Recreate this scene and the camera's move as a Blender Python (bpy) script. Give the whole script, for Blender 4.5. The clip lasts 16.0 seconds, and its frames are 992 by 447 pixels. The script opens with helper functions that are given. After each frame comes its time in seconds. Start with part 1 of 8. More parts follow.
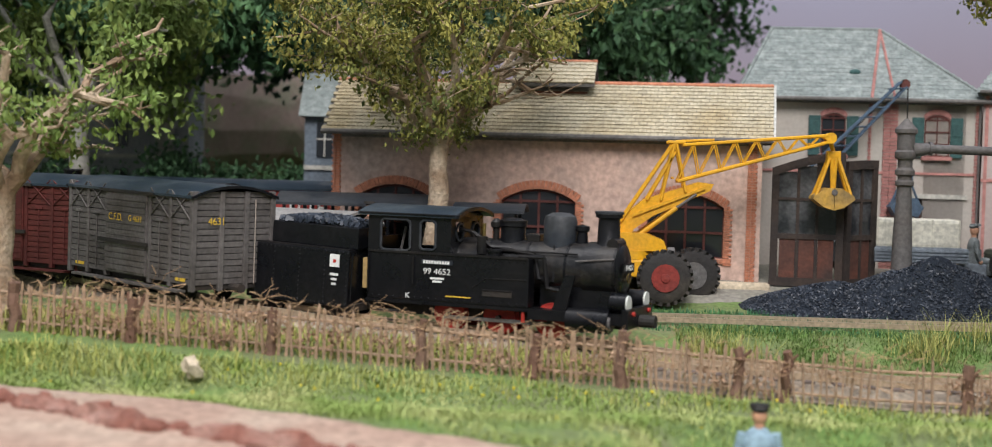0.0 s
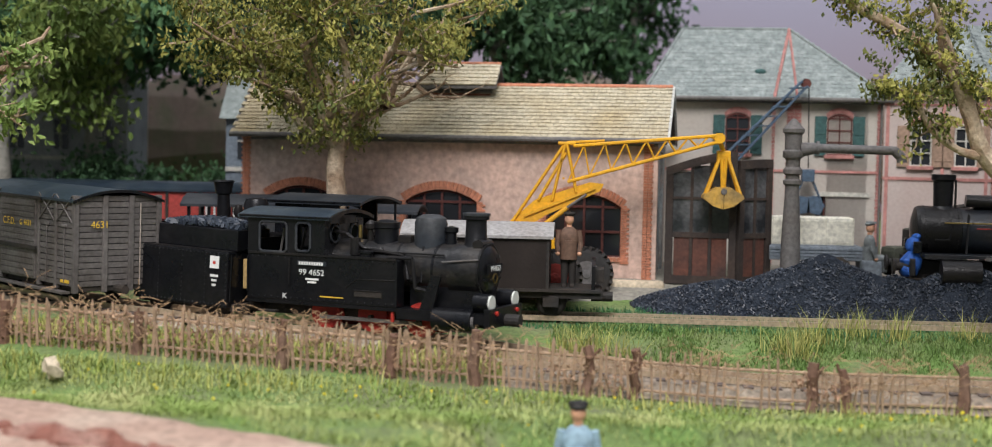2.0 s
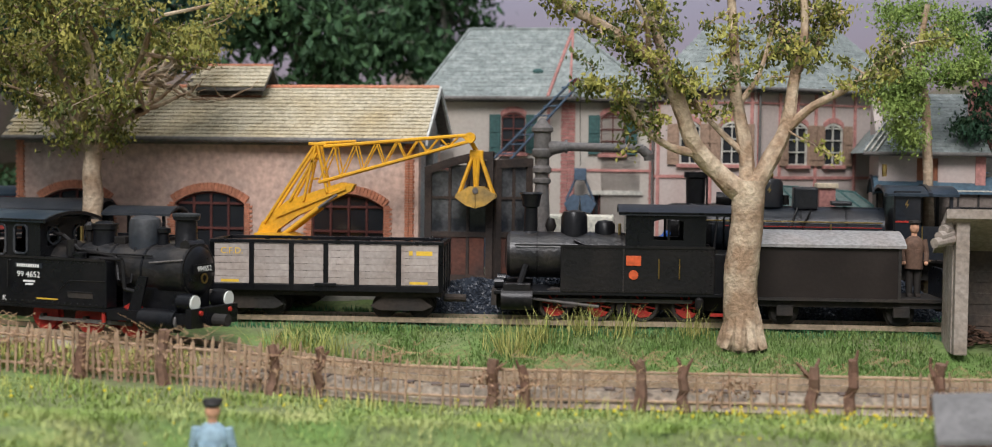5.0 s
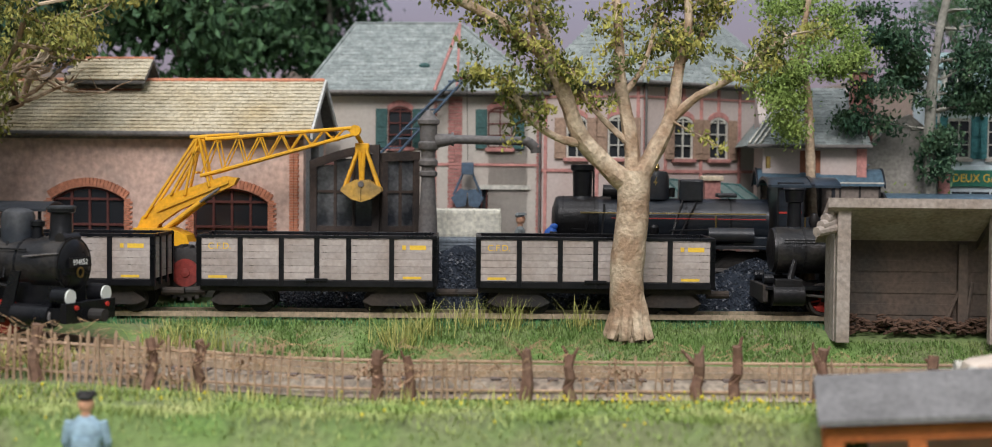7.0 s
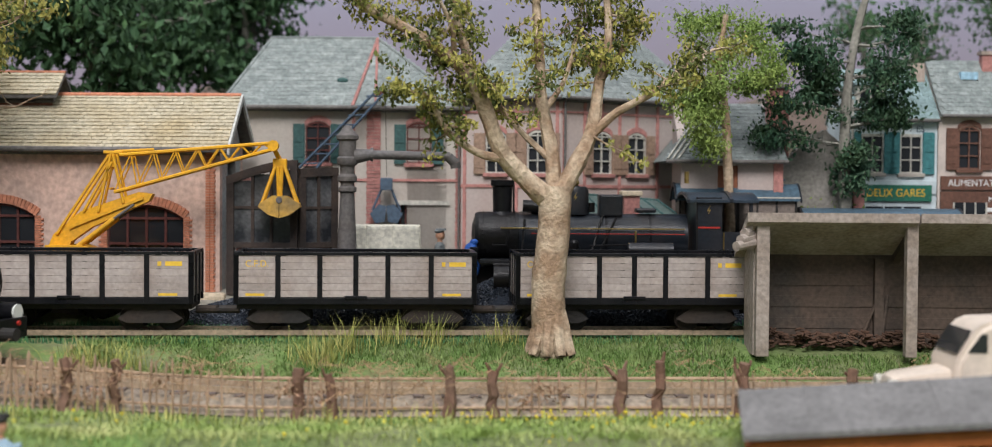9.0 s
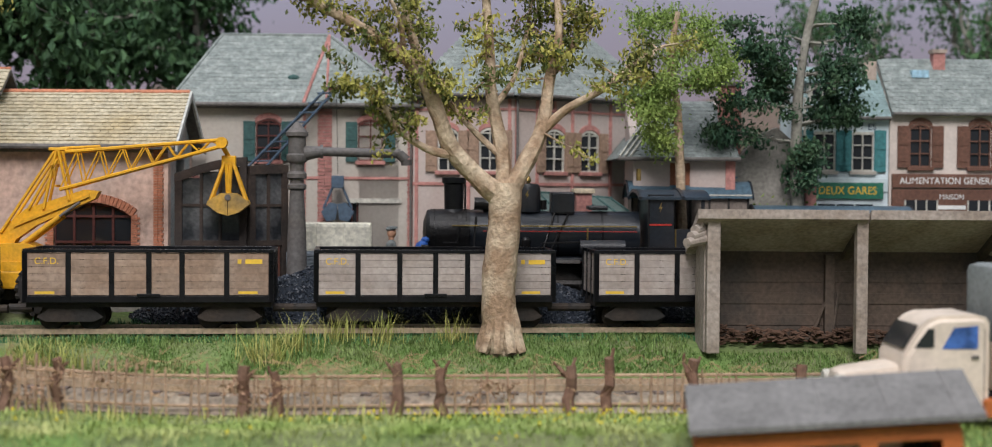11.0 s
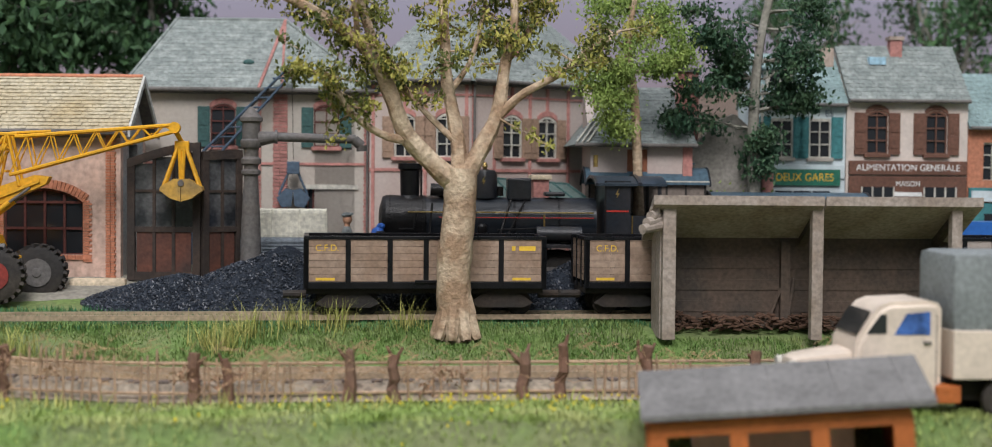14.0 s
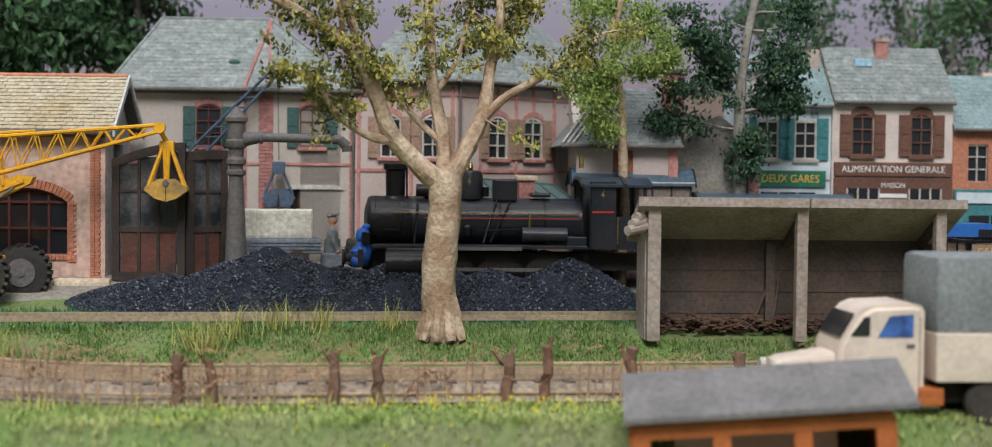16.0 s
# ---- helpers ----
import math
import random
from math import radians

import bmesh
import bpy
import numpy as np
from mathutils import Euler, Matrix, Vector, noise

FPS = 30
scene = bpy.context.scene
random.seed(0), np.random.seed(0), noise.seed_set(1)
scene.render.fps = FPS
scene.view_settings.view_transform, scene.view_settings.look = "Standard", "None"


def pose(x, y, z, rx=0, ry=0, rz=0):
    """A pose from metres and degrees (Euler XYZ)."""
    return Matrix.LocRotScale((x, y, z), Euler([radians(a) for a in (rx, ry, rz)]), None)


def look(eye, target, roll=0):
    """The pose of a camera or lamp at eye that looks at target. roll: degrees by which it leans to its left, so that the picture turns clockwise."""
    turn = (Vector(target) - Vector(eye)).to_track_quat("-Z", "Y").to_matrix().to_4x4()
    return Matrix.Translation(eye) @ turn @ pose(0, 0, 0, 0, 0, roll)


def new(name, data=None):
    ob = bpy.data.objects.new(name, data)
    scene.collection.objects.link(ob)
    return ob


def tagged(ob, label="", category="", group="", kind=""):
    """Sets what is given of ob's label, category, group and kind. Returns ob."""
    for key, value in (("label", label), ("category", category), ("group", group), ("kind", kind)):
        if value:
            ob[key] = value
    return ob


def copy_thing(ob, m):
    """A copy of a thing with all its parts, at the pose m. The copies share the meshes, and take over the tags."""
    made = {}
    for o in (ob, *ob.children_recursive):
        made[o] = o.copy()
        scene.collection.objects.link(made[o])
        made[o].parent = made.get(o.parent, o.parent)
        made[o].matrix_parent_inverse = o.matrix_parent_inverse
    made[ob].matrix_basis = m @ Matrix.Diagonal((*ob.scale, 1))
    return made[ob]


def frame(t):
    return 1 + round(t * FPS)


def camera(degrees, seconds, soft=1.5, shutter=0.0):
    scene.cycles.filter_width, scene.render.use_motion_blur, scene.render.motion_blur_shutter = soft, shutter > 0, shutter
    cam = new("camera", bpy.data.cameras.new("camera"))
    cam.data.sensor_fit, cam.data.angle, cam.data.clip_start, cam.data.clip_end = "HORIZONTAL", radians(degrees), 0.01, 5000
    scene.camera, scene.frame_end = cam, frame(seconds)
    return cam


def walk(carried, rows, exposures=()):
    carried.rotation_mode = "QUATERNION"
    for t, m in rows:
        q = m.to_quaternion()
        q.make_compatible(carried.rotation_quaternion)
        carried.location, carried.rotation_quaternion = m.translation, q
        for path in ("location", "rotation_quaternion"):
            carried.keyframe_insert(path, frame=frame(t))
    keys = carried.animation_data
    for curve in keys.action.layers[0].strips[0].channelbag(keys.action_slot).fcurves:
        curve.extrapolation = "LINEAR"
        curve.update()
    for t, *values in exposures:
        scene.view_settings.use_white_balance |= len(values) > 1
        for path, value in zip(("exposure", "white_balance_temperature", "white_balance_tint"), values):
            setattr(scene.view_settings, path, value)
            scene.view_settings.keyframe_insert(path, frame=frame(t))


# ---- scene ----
# A model railway in 1:87; the plan is written in centimetres.
CM = 0.01
cam = camera(37.57, 16.0, soft=1.0)
PATH = [
    (0.0, look((-0.0015, -0.3539, 0.0438), (-0.0057, -0.2541, 0.0394), 1.52)),
    (0.5, look((0.0039, -0.3556, 0.0442), (-0.0007, -0.2558, 0.0398), 1.35)),
    (1.0, look((0.0121, -0.3571, 0.0446), (0.0070, -0.2573, 0.0402), 1.31)),
    (1.5, look((0.0272, -0.3592, 0.0468), (0.0207, -0.2595, 0.0421), 1.22)),
    (2.0, look((0.0391, -0.3598, 0.0471), (0.0327, -0.2601, 0.0422), 1.14)),
    (2.5, look((0.0511, -0.3590, 0.0459), (0.0448, -0.2593, 0.0413), 1.07)),
    (3.0, look((0.0642, -0.3584, 0.0464), (0.0577, -0.2587, 0.0417), 0.99)),
    (3.5, look((0.0727, -0.3577, 0.0478), (0.0667, -0.2580, 0.0431), 0.97)),
    (4.0, look((0.0884, -0.3584, 0.0488), (0.0821, -0.2587, 0.0441), 0.78)),
    (6.5, look((0.1155, -0.3555, 0.0433), (0.1140, -0.2556, 0.0388), 0.46)),
    (7.0, look((0.1117, -0.3546, 0.0427), (0.1131, -0.2547, 0.0387), 0.52)),
    (7.5, look((0.1098, -0.3547, 0.0431), (0.1136, -0.2548, 0.0395), 0.59)),
    (8.0, look((0.1097, -0.3533, 0.0424), (0.1150, -0.2535, 0.0389), 0.53)),
    (8.5, look((0.1089, -0.3528, 0.0424), (0.1155, -0.2531, 0.0391), 0.53)),
    (9.0, look((0.1095, -0.3525, 0.0427), (0.1169, -0.2528, 0.0398), 0.44)),
    (9.5, look((0.1112, -0.3514, 0.0416), (0.1193, -0.2518, 0.0389), 0.41)),
    (10.0, look((0.1122, -0.3511, 0.0422), (0.1208, -0.2515, 0.0394), 0.38)),
    (12.5, look((0.1147, -0.3486, 0.0392), (0.1264, -0.2493, 0.0367), 0.52)),
    (13.0, look((0.1160, -0.3482, 0.0401), (0.1278, -0.2489, 0.0369), 0.52)),
    (13.5, look((0.1159, -0.3481, 0.0399), (0.1281, -0.2489, 0.0365), 0.54)),
    (14.0, look((0.1155, -0.3484, 0.0406), (0.1279, -0.2492, 0.0371), 0.50)),
    (14.5, look((0.1152, -0.3486, 0.0410), (0.1278, -0.2495, 0.0374), 0.48)),
    (15.0, look((0.1152, -0.3489, 0.0413), (0.1281, -0.2498, 0.0378), 0.49)),
    (15.5, look((0.1149, -0.3488, 0.0414), (0.1281, -0.2497, 0.0378), 0.58)),
    (16.0, look((0.1163, -0.3483, 0.0413), (0.1295, -0.2492, 0.0377), 0.64)),
]
walk(cam, PATH, [(0.0, 0.0), (7.0, 0.0), (12.5, -0.13), (16.0, -0.13)])
cam.data.dof.use_dof = True
cam.data.dof.focus_distance = 0.395
cam.data.dof.aperture_fstop = 18.0

# ---- light: a hall with soft lamps overhead ----
world = bpy.data.worlds.new("hall")
scene.world = world
world.use_nodes = True
world.node_tree.nodes["Background"].inputs[0].default_value = (0.86, 0.92, 1.0, 1)
wn, wl = world.node_tree.nodes, world.node_tree.links
wtc, wsep, wmap = wn.new("ShaderNodeTexCoord"), wn.new("ShaderNodeSeparateXYZ"), wn.new("ShaderNodeMapRange")
wl.new(wtc.outputs["Generated"], wsep.inputs[0])
wl.new(wsep.outputs[2], wmap.inputs[0])
wmap.inputs[1].default_value, wmap.inputs[2].default_value = -0.1, 0.9
wmap.inputs[3].default_value, wmap.inputs[4].default_value = 0.13, 0.78
wl.new(wmap.outputs[0], wn["Background"].inputs[1])


def hall_lamp(x, y, z, tx, ty, size, watts, colour):
    lamp = bpy.data.lights.new("hall_lamp", "AREA")
    lamp.shape, lamp.size, lamp.energy, lamp.color = "DISK", size, watts, colour
    ob = new("hall_lamp", lamp)
    ob.matrix_world = look((x, y, z), (tx, ty, 0))


hall_lamp(0.0, -0.98, 1.08, 0.02, 0.05, 0.7, 24.0, (1.0, 0.97, 0.99))
hall_lamp(-0.2, -0.1, 1.4, 0.0, 0.1, 0.8, 6.5, (1.0, 0.97, 0.99))


# ---- materials ----
def mat(name, col, rough=0.7, metal=0.0, var=0.25, fine=900.0, coarse=90.0, bump=0.25, stain=None, amount=0.35, spec=0.4, rand=0.0):
    m = bpy.data.materials.new(name)
    m.use_nodes = True
    nt = m.node_tree
    n, l = nt.nodes, nt.links
    b = n["Principled BSDF"]
    tc = n.new("ShaderNodeTexCoord")
    f1, f2 = n.new("ShaderNodeTexNoise"), n.new("ShaderNodeTexNoise")
    for f, s, d in ((f1, fine, 5), (f2, coarse, 4)):
        f.inputs["Scale"].default_value, f.inputs["Detail"].default_value = s, d
        l.new(tc.outputs["Object"], f.inputs["Vector"])
    r1 = n.new("ShaderNodeMapRange")
    r1.inputs[1].default_value, r1.inputs[2].default_value = 0.3, 0.7
    r1.inputs[3].default_value, r1.inputs[4].default_value = 1 - var, 1 + var
    l.new(f1.outputs[0], r1.inputs[0])
    base = n.new("ShaderNodeMix")
    base.data_type = "RGBA"
    base.inputs[6].default_value = (*col, 1)
    s = stain or tuple(c * 0.6 for c in col)
    base.inputs[7].default_value = (*s, 1)
    r2 = n.new("ShaderNodeMapRange")
    r2.inputs[1].default_value, r2.inputs[2].default_value = 0.42, 0.72
    r2.inputs[3].default_value, r2.inputs[4].default_value = 0, amount * 2
    l.new(f2.outputs[0], r2.inputs[0])
    l.new(r2.outputs[0], base.inputs[0])
    mul = n.new("ShaderNodeMix")
    mul.data_type, mul.blend_type = "RGBA", "MULTIPLY"
    mul.inputs[0].default_value = 1
    l.new(base.outputs[2], mul.inputs[6])
    last = r1.outputs[0]
    if rand:
        geo, info = n.new("ShaderNodeNewGeometry"), n.new("ShaderNodeObjectInfo")
        add = n.new("ShaderNodeMath")
        add.operation = "ADD"
        l.new(geo.outputs["Random Per Island"], add.inputs[0])
        l.new(info.outputs["Random"], add.inputs[1])
        r3 = n.new("ShaderNodeMapRange")
        r3.inputs[1].default_value, r3.inputs[2].default_value = 0.0, 2.0
        r3.inputs[3].default_value, r3.inputs[4].default_value = 1 - rand, 1 + rand
        l.new(add.outputs[0], r3.inputs[0])
        m2 = n.new("ShaderNodeMath")
        m2.operation = "MULTIPLY"
        l.new(r3.outputs[0], m2.inputs[0])
        l.new(last, m2.inputs[1])
        last = m2.outputs[0]
    l.new(last, mul.inputs[7])
    l.new(mul.outputs[2], b.inputs["Base Color"])
    rr = n.new("ShaderNodeMapRange")
    rr.inputs[3].default_value, rr.inputs[4].default_value = max(0.05, rough - 0.15), min(1, rough + 0.15)
    l.new(f2.outputs[0], rr.inputs[0])
    l.new(rr.outputs[0], b.inputs["Roughness"])
    b.inputs["Metallic"].default_value = metal
    b.inputs["Specular IOR Level"].default_value = spec
    if bump:
        bp = n.new("ShaderNodeBump")
        bp.inputs["Strength"].default_value, bp.inputs["Distance"].default_value = bump, 0.0006
        l.new(f1.outputs[0], bp.inputs["Height"])
        l.new(bp.outputs[0], b.inputs["Normal"])
    return m


def glass_mat(name, col):
    m = bpy.data.materials.new(name)
    m.use_nodes = True
    b = m.node_tree.nodes["Principled BSDF"]
    b.inputs["Base Color"].default_value = (*col, 1)
    b.inputs["Roughness"].default_value = 0.12
    return m


BLACK = mat("black_paint", (0.006, 0.0065, 0.008), 0.3, stain=(0.018, 0.016, 0.016), amount=0.2, var=0.3, bump=0.1, spec=0.25)
BLACKTOP = mat("roof_black", (0.018, 0.022, 0.028), 0.5, stain=(0.06, 0.06, 0.06), bump=0.1)
BOILER = mat("dusty_boiler", (0.011, 0.011, 0.012), 0.34, stain=(0.085, 0.07, 0.055), amount=0.22, coarse=140, spec=0.4)
SOOT = mat("sooty_iron", (0.012, 0.0115, 0.012), 0.32, stain=(0.03, 0.024, 0.02), amount=0.2, spec=0.25)
DARK = mat("dark_frame", (0.02, 0.018, 0.016), 0.75, stain=(0.05, 0.035, 0.025))
BLUEBLK = mat("blue_black_paint", (0.013, 0.017, 0.023), 0.34, stain=(0.035, 0.028, 0.025), bump=0.1, spec=0.4)
RED = mat("wheel_red", (0.42, 0.03, 0.02), 0.5)
# Red of the crane hubs, darkened so the colour carries their shade.
HUBREDSHADED = mat("hub_red_shaded", (0.24, 0.03, 0.022), 0.6, stain=(0.12, 0.03, 0.025))
LAMPGLASS = glass_mat("lamp_glass", (0.7, 0.72, 0.66))
WHITE = mat("white_lettering", (0.75, 0.75, 0.72), 0.6, var=0.1, bump=0)
YELLOWTXT = mat("yellow_lettering", (0.75, 0.48, 0.05), 0.6, var=0.1, bump=0)
BRASS = mat("brass", (0.6, 0.42, 0.16), 0.3, metal=1.0, bump=0)
COPPERRED = mat("number_plate_red", (0.6, 0.1, 0.03), 0.5, bump=0)
TANPAINT = mat("tan_panel", (0.45, 0.3, 0.12), 0.7)
GREYWAG = mat("weathered_grey_wood", (0.125, 0.112, 0.105), 0.75, stain=(0.075, 0.062, 0.053), amount=0.5, rand=0.25)
REDWAG = mat("oxide_red_wood", (0.1, 0.02, 0.016), 0.7, rand=0.2)
ROOFBLUE = mat("wagon_roof_blueblack", (0.022, 0.034, 0.048), 0.36, stain=(0.06, 0.075, 0.085), bump=0.1)
ROOFSKY = mat("carriage_roof_blue", (0.075, 0.125, 0.165), 0.34, stain=(0.04, 0.06, 0.075), bump=0.1)
ROOFGREY = mat("wagon_roof_grey", (0.3, 0.29, 0.28), 0.7, stain=(0.18, 0.13, 0.1), amount=0.2)
PLANKGREY = mat("gondola_plank", (0.37, 0.32, 0.29), 0.75, stain=(0.22, 0.16, 0.12), amount=0.3, rand=0.22, var=0.15)
YELLOW = mat("crane_yellow", (0.72, 0.36, 0.012), 0.5, stain=(0.45, 0.24, 0.03), amount=0.35, var=0.15)
BUCKET = mat("bucket_yellow", (0.62, 0.35, 0.05), 0.6, stain=(0.2, 0.14, 0.06), amount=0.5)
RUBBER = mat("rubber", (0.025, 0.023, 0.022), 0.85, stain=(0.08, 0.065, 0.05))
STUCCO = mat("shed_stucco", (0.56, 0.39, 0.315), 0.9, stain=(0.38, 0.3, 0.255), amount=0.5, coarse=45, fine=500)
BRICK = mat("brick_orange", (0.5, 0.2, 0.115), 0.85, rand=0.18, stain=(0.36, 0.16, 0.1))
MORTAR = mat("mortar", (0.45, 0.36, 0.3), 0.9)
TILE = mat("roof_tile_buff", (0.45, 0.4, 0.29), 0.85, stain=(0.36, 0.28, 0.15), amount=0.45, coarse=42, rand=0.13)
EAVE = mat("eave_board", (0.14, 0.13, 0.12), 0.8)
SLATE = mat("roof_slate", (0.165, 0.19, 0.182), 0.8, stain=(0.36, 0.39, 0.37), amount=0.24, coarse=330, rand=0.16)
SLATEBLUE = mat("roof_slate_blue", (0.2, 0.28, 0.28), 0.75, rand=0.12)
HOUSE = mat("house_plaster", (0.44, 0.405, 0.355), 0.9, stain=(0.36, 0.29, 0.25), amount=0.4, coarse=40, var=0.07, bump=0.08)
HOUSEPINK = mat("house_plaster_pink", (0.47, 0.4, 0.365), 0.9, stain=(0.4, 0.29, 0.25), amount=0.4, coarse=40, var=0.07, bump=0.08)
PINKBRICK = mat("pink_brick", (0.42, 0.195, 0.17), 0.85, rand=0.2)
WHITEWALL = mat("white_blue_wall", (0.6, 0.68, 0.7), 0.85, var=0.07, bump=0.08)
CREAMWALL = mat("cream_wall", (0.62, 0.54, 0.48), 0.85, var=0.07, bump=0.08)
BROWNSHOP = mat("brown_shopfront", (0.145, 0.068, 0.045), 0.7)
TEAL = mat("teal_shutter", (0.05, 0.2, 0.21), 0.7)
DKGREEN = mat("dark_green_shutter", (0.035, 0.09, 0.085), 0.7)
SIGNGREEN = mat("green_sign", (0.02, 0.16, 0.1), 0.5)
TANSHUT = mat("tan_shutter", (0.3, 0.2, 0.14), 0.75)
PANE = glass_mat("window_pane", (0.02, 0.022, 0.025))
FRAMEDK = mat("rusty_window_bar", (0.11, 0.035, 0.028), 0.8)
FRAMELT = mat("pale_window_bar", (0.5, 0.48, 0.42), 0.8)
DOORWOOD = mat("old_door_wood", (0.03, 0.023, 0.02), 0.8, stain=(0.06, 0.04, 0.03), amount=0.5)
DOORPANEL = mat("door_panel_brown", (0.115, 0.042, 0.027), 0.75, stain=(0.05, 0.03, 0.025), amount=0.5)
DIRTYGLASS = mat("dirty_glass", (0.022, 0.024, 0.027), 0.2, stain=(0.2, 0.2, 0.2), amount=0.35, bump=0)
IRONGREY = mat("crane_iron_grey", (0.115, 0.108, 0.105), 0.6, stain=(0.12, 0.1, 0.085))
BLUEGREY = mat("blue_grey_steel", (0.06, 0.095, 0.14), 0.6)
COALDUST = mat("coal_dust", (0.02, 0.025, 0.034), 0.9, stain=(0.02, 0.024, 0.03), spec=0.12, bump=0.8)
COAL = mat("coal", (0.026, 0.033, 0.046), 0.45, var=0.5, fine=500, stain=(0.045, 0.056, 0.075), amount=0.3, rand=0.3, spec=0.45)
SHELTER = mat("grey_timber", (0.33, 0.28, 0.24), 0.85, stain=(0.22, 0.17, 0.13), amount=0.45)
# Brown inside boards, colour darkened to stand for the shade under the roof.
SHELTERSHADED = mat("brown_timber_shaded", (0.088, 0.063, 0.047), 0.9, stain=(0.045, 0.04, 0.034), amount=0.5)
RUST = mat("rusty_earth", (0.1, 0.055, 0.035), 0.95, fine=600)
RAIL = mat("rail_steel", (0.62, 0.48, 0.34), 0.38, metal=0.6, bump=0)
SLEEPER = mat("sleeper", (0.13, 0.1, 0.085), 0.9, rand=0.25)
BARK = mat("plane_bark", (0.3, 0.2, 0.125), 0.9, stain=(0.58, 0.47, 0.34), amount=0.55, coarse=130, bump=0.9)
BARKGREY = mat("grey_bark", (0.2, 0.19, 0.16), 0.9, stain=(0.3, 0.29, 0.25), amount=0.5, coarse=160)
FENCEWOOD = mat("fence_wood", (0.36, 0.24, 0.155), 0.9, stain=(0.42, 0.3, 0.21), rand=0.35)
POSTWOOD = mat("post_wood", (0.15, 0.08, 0.052), 0.95, stain=(0.22, 0.14, 0.1))
DRYVINE = mat("dry_vine", (0.42, 0.27, 0.15), 0.95, rand=0.5)
STONE = mat("pale_stone", (0.6, 0.5, 0.36), 0.9)
PATHM = mat("pink_sand", (0.37, 0.25, 0.19), 0.95, stain=(0.46, 0.36, 0.28), coarse=60, fine=500, bump=0.6)
REDROCK = mat("red_rock", (0.21, 0.085, 0.06), 0.9, stain=(0.4, 0.26, 0.21), amount=0.4, coarse=120, bump=0.6)
SKIN = mat("figure_skin", (0.6, 0.32, 0.2), 0.7, bump=0)
COATBR = mat("figure_brown", (0.13, 0.075, 0.05), 0.8)
BLUECLOTH = mat("blue_cloth", (0.03, 0.13, 0.5), 0.6)
FIGBLUE = mat("figure_pale_blue", (0.28, 0.4, 0.48), 0.8)
CANVASCREAM = mat("cream_canvas", (0.72, 0.69, 0.58), 0.85)
CANVASGREY = mat("grey_canvas", (0.2, 0.22, 0.22), 0.85)
LORRYGREY = mat("lorry_grey_blue", (0.2, 0.23, 0.26), 0.6)
TRUCKCREAM = mat("truck_cream", (0.66, 0.56, 0.46), 0.45, var=0.08, bump=0.05)
ORANGE = mat("orange_wood", (0.42, 0.12, 0.03), 0.6, var=0.15)
ROOFFELT = mat("roof_felt", (0.17, 0.165, 0.16), 0.85)
BALLAST = mat("ballast", (0.3, 0.25, 0.19), 0.95, var=0.45, fine=700, stain=(0.18, 0.13, 0.1))
PLANKBROWN = mat("weathered_brown_plank", (0.25, 0.17, 0.12), 0.8, stain=(0.36, 0.28, 0.22), amount=0.4, rand=0.3, var=0.2)
YARD = mat("yard_dust", (0.23, 0.215, 0.18), 0.95, stain=(0.2, 0.2, 0.15), amount=0.5, coarse=50, fine=600, bump=0.5)
WAGYEL = mat("wagon_yellow", (0.5, 0.34, 0.02), 0.6)
WAGRED = mat("wagon_red", (0.38, 0.05, 0.04), 0.6)


def leaf_mat(name, a, b):
    m = mat(name, a, 0.6, stain=b, amount=0.5, coarse=120, rand=0.45, bump=0, var=0.15, spec=0.25)
    m.node_tree.nodes["Principled BSDF"].inputs["Transmission Weight"].default_value = 0.0
    return m


LEAFYEL = leaf_mat("leaf_yellow_green", (0.33, 0.3, 0.075), (0.17, 0.2, 0.05))
LEAFOLIVE = leaf_mat("leaf_olive_dark", (0.1, 0.13, 0.035), (0.19, 0.19, 0.05))
LEAFMID = leaf_mat("leaf_mid_green", (0.14, 0.21, 0.05), (0.24, 0.29, 0.075))
LEAFDARK = leaf_mat("leaf_dark_green", (0.05, 0.11, 0.05), (0.08, 0.16, 0.06))
LEAFIVY = leaf_mat("leaf_ivy", (0.03, 0.075, 0.042), (0.075, 0.13, 0.06))
LEAFBLUE = leaf_mat("leaf_blue_green", (0.035, 0.085, 0.055), (0.05, 0.09, 0.06))
GRASS = mat("grass_green", (0.195, 0.27, 0.07), 0.65, stain=(0.37, 0.38, 0.16), amount=0.55, coarse=45, rand=0.4, bump=0, var=0.2, spec=0.2)
GRASSLAWN = leaf_mat("grass_lawn", (0.14, 0.235, 0.06), (0.25, 0.31, 0.11))
GRASSDRY = leaf_mat("grass_straw", (0.4, 0.38, 0.12), (0.25, 0.3, 0.06))
GRASSTEAL = leaf_mat("grass_teal", (0.06, 0.2, 0.09), (0.1, 0.25, 0.08))
FLOWER = mat("yellow_flower", (0.75, 0.6, 0.03), 0.7, bump=0)
SOIL = mat("ground_soil", (0.15, 0.17, 0.075), 0.95, stain=(0.12, 0.2, 0.05), amount=0.7, coarse=40, fine=700, bump=0.6)


# ---- mesh helpers ----
def part(name, bm, material, parent=None, label="", smooth=False):
    me = bpy.data.meshes.new(name)
    bmesh.ops.scale(bm, vec=(CM, CM, CM), verts=bm.verts)
    bm.to_mesh(me)
    bm.free()
    me.materials.append(material)
    if smooth:
        for p in me.polygons:
            p.use_smooth = True
        me.set_sharp_from_angle(angle=radians(40))
    ob = new(name, me)
    if parent is not None:
        ob.parent = parent
    if label:
        tagged(ob, label)
    return ob


def thing(name, label, category, x=0, y=0, z=0, rz=0, rx=0, ry=0, group="", kind=""):
    ob = new(name)
    ob.empty_display_size = 0.01
    ob.matrix_basis = pose(x * CM, y * CM, z * CM, rx, ry, rz)
    return tagged(ob, label, category, group, kind)


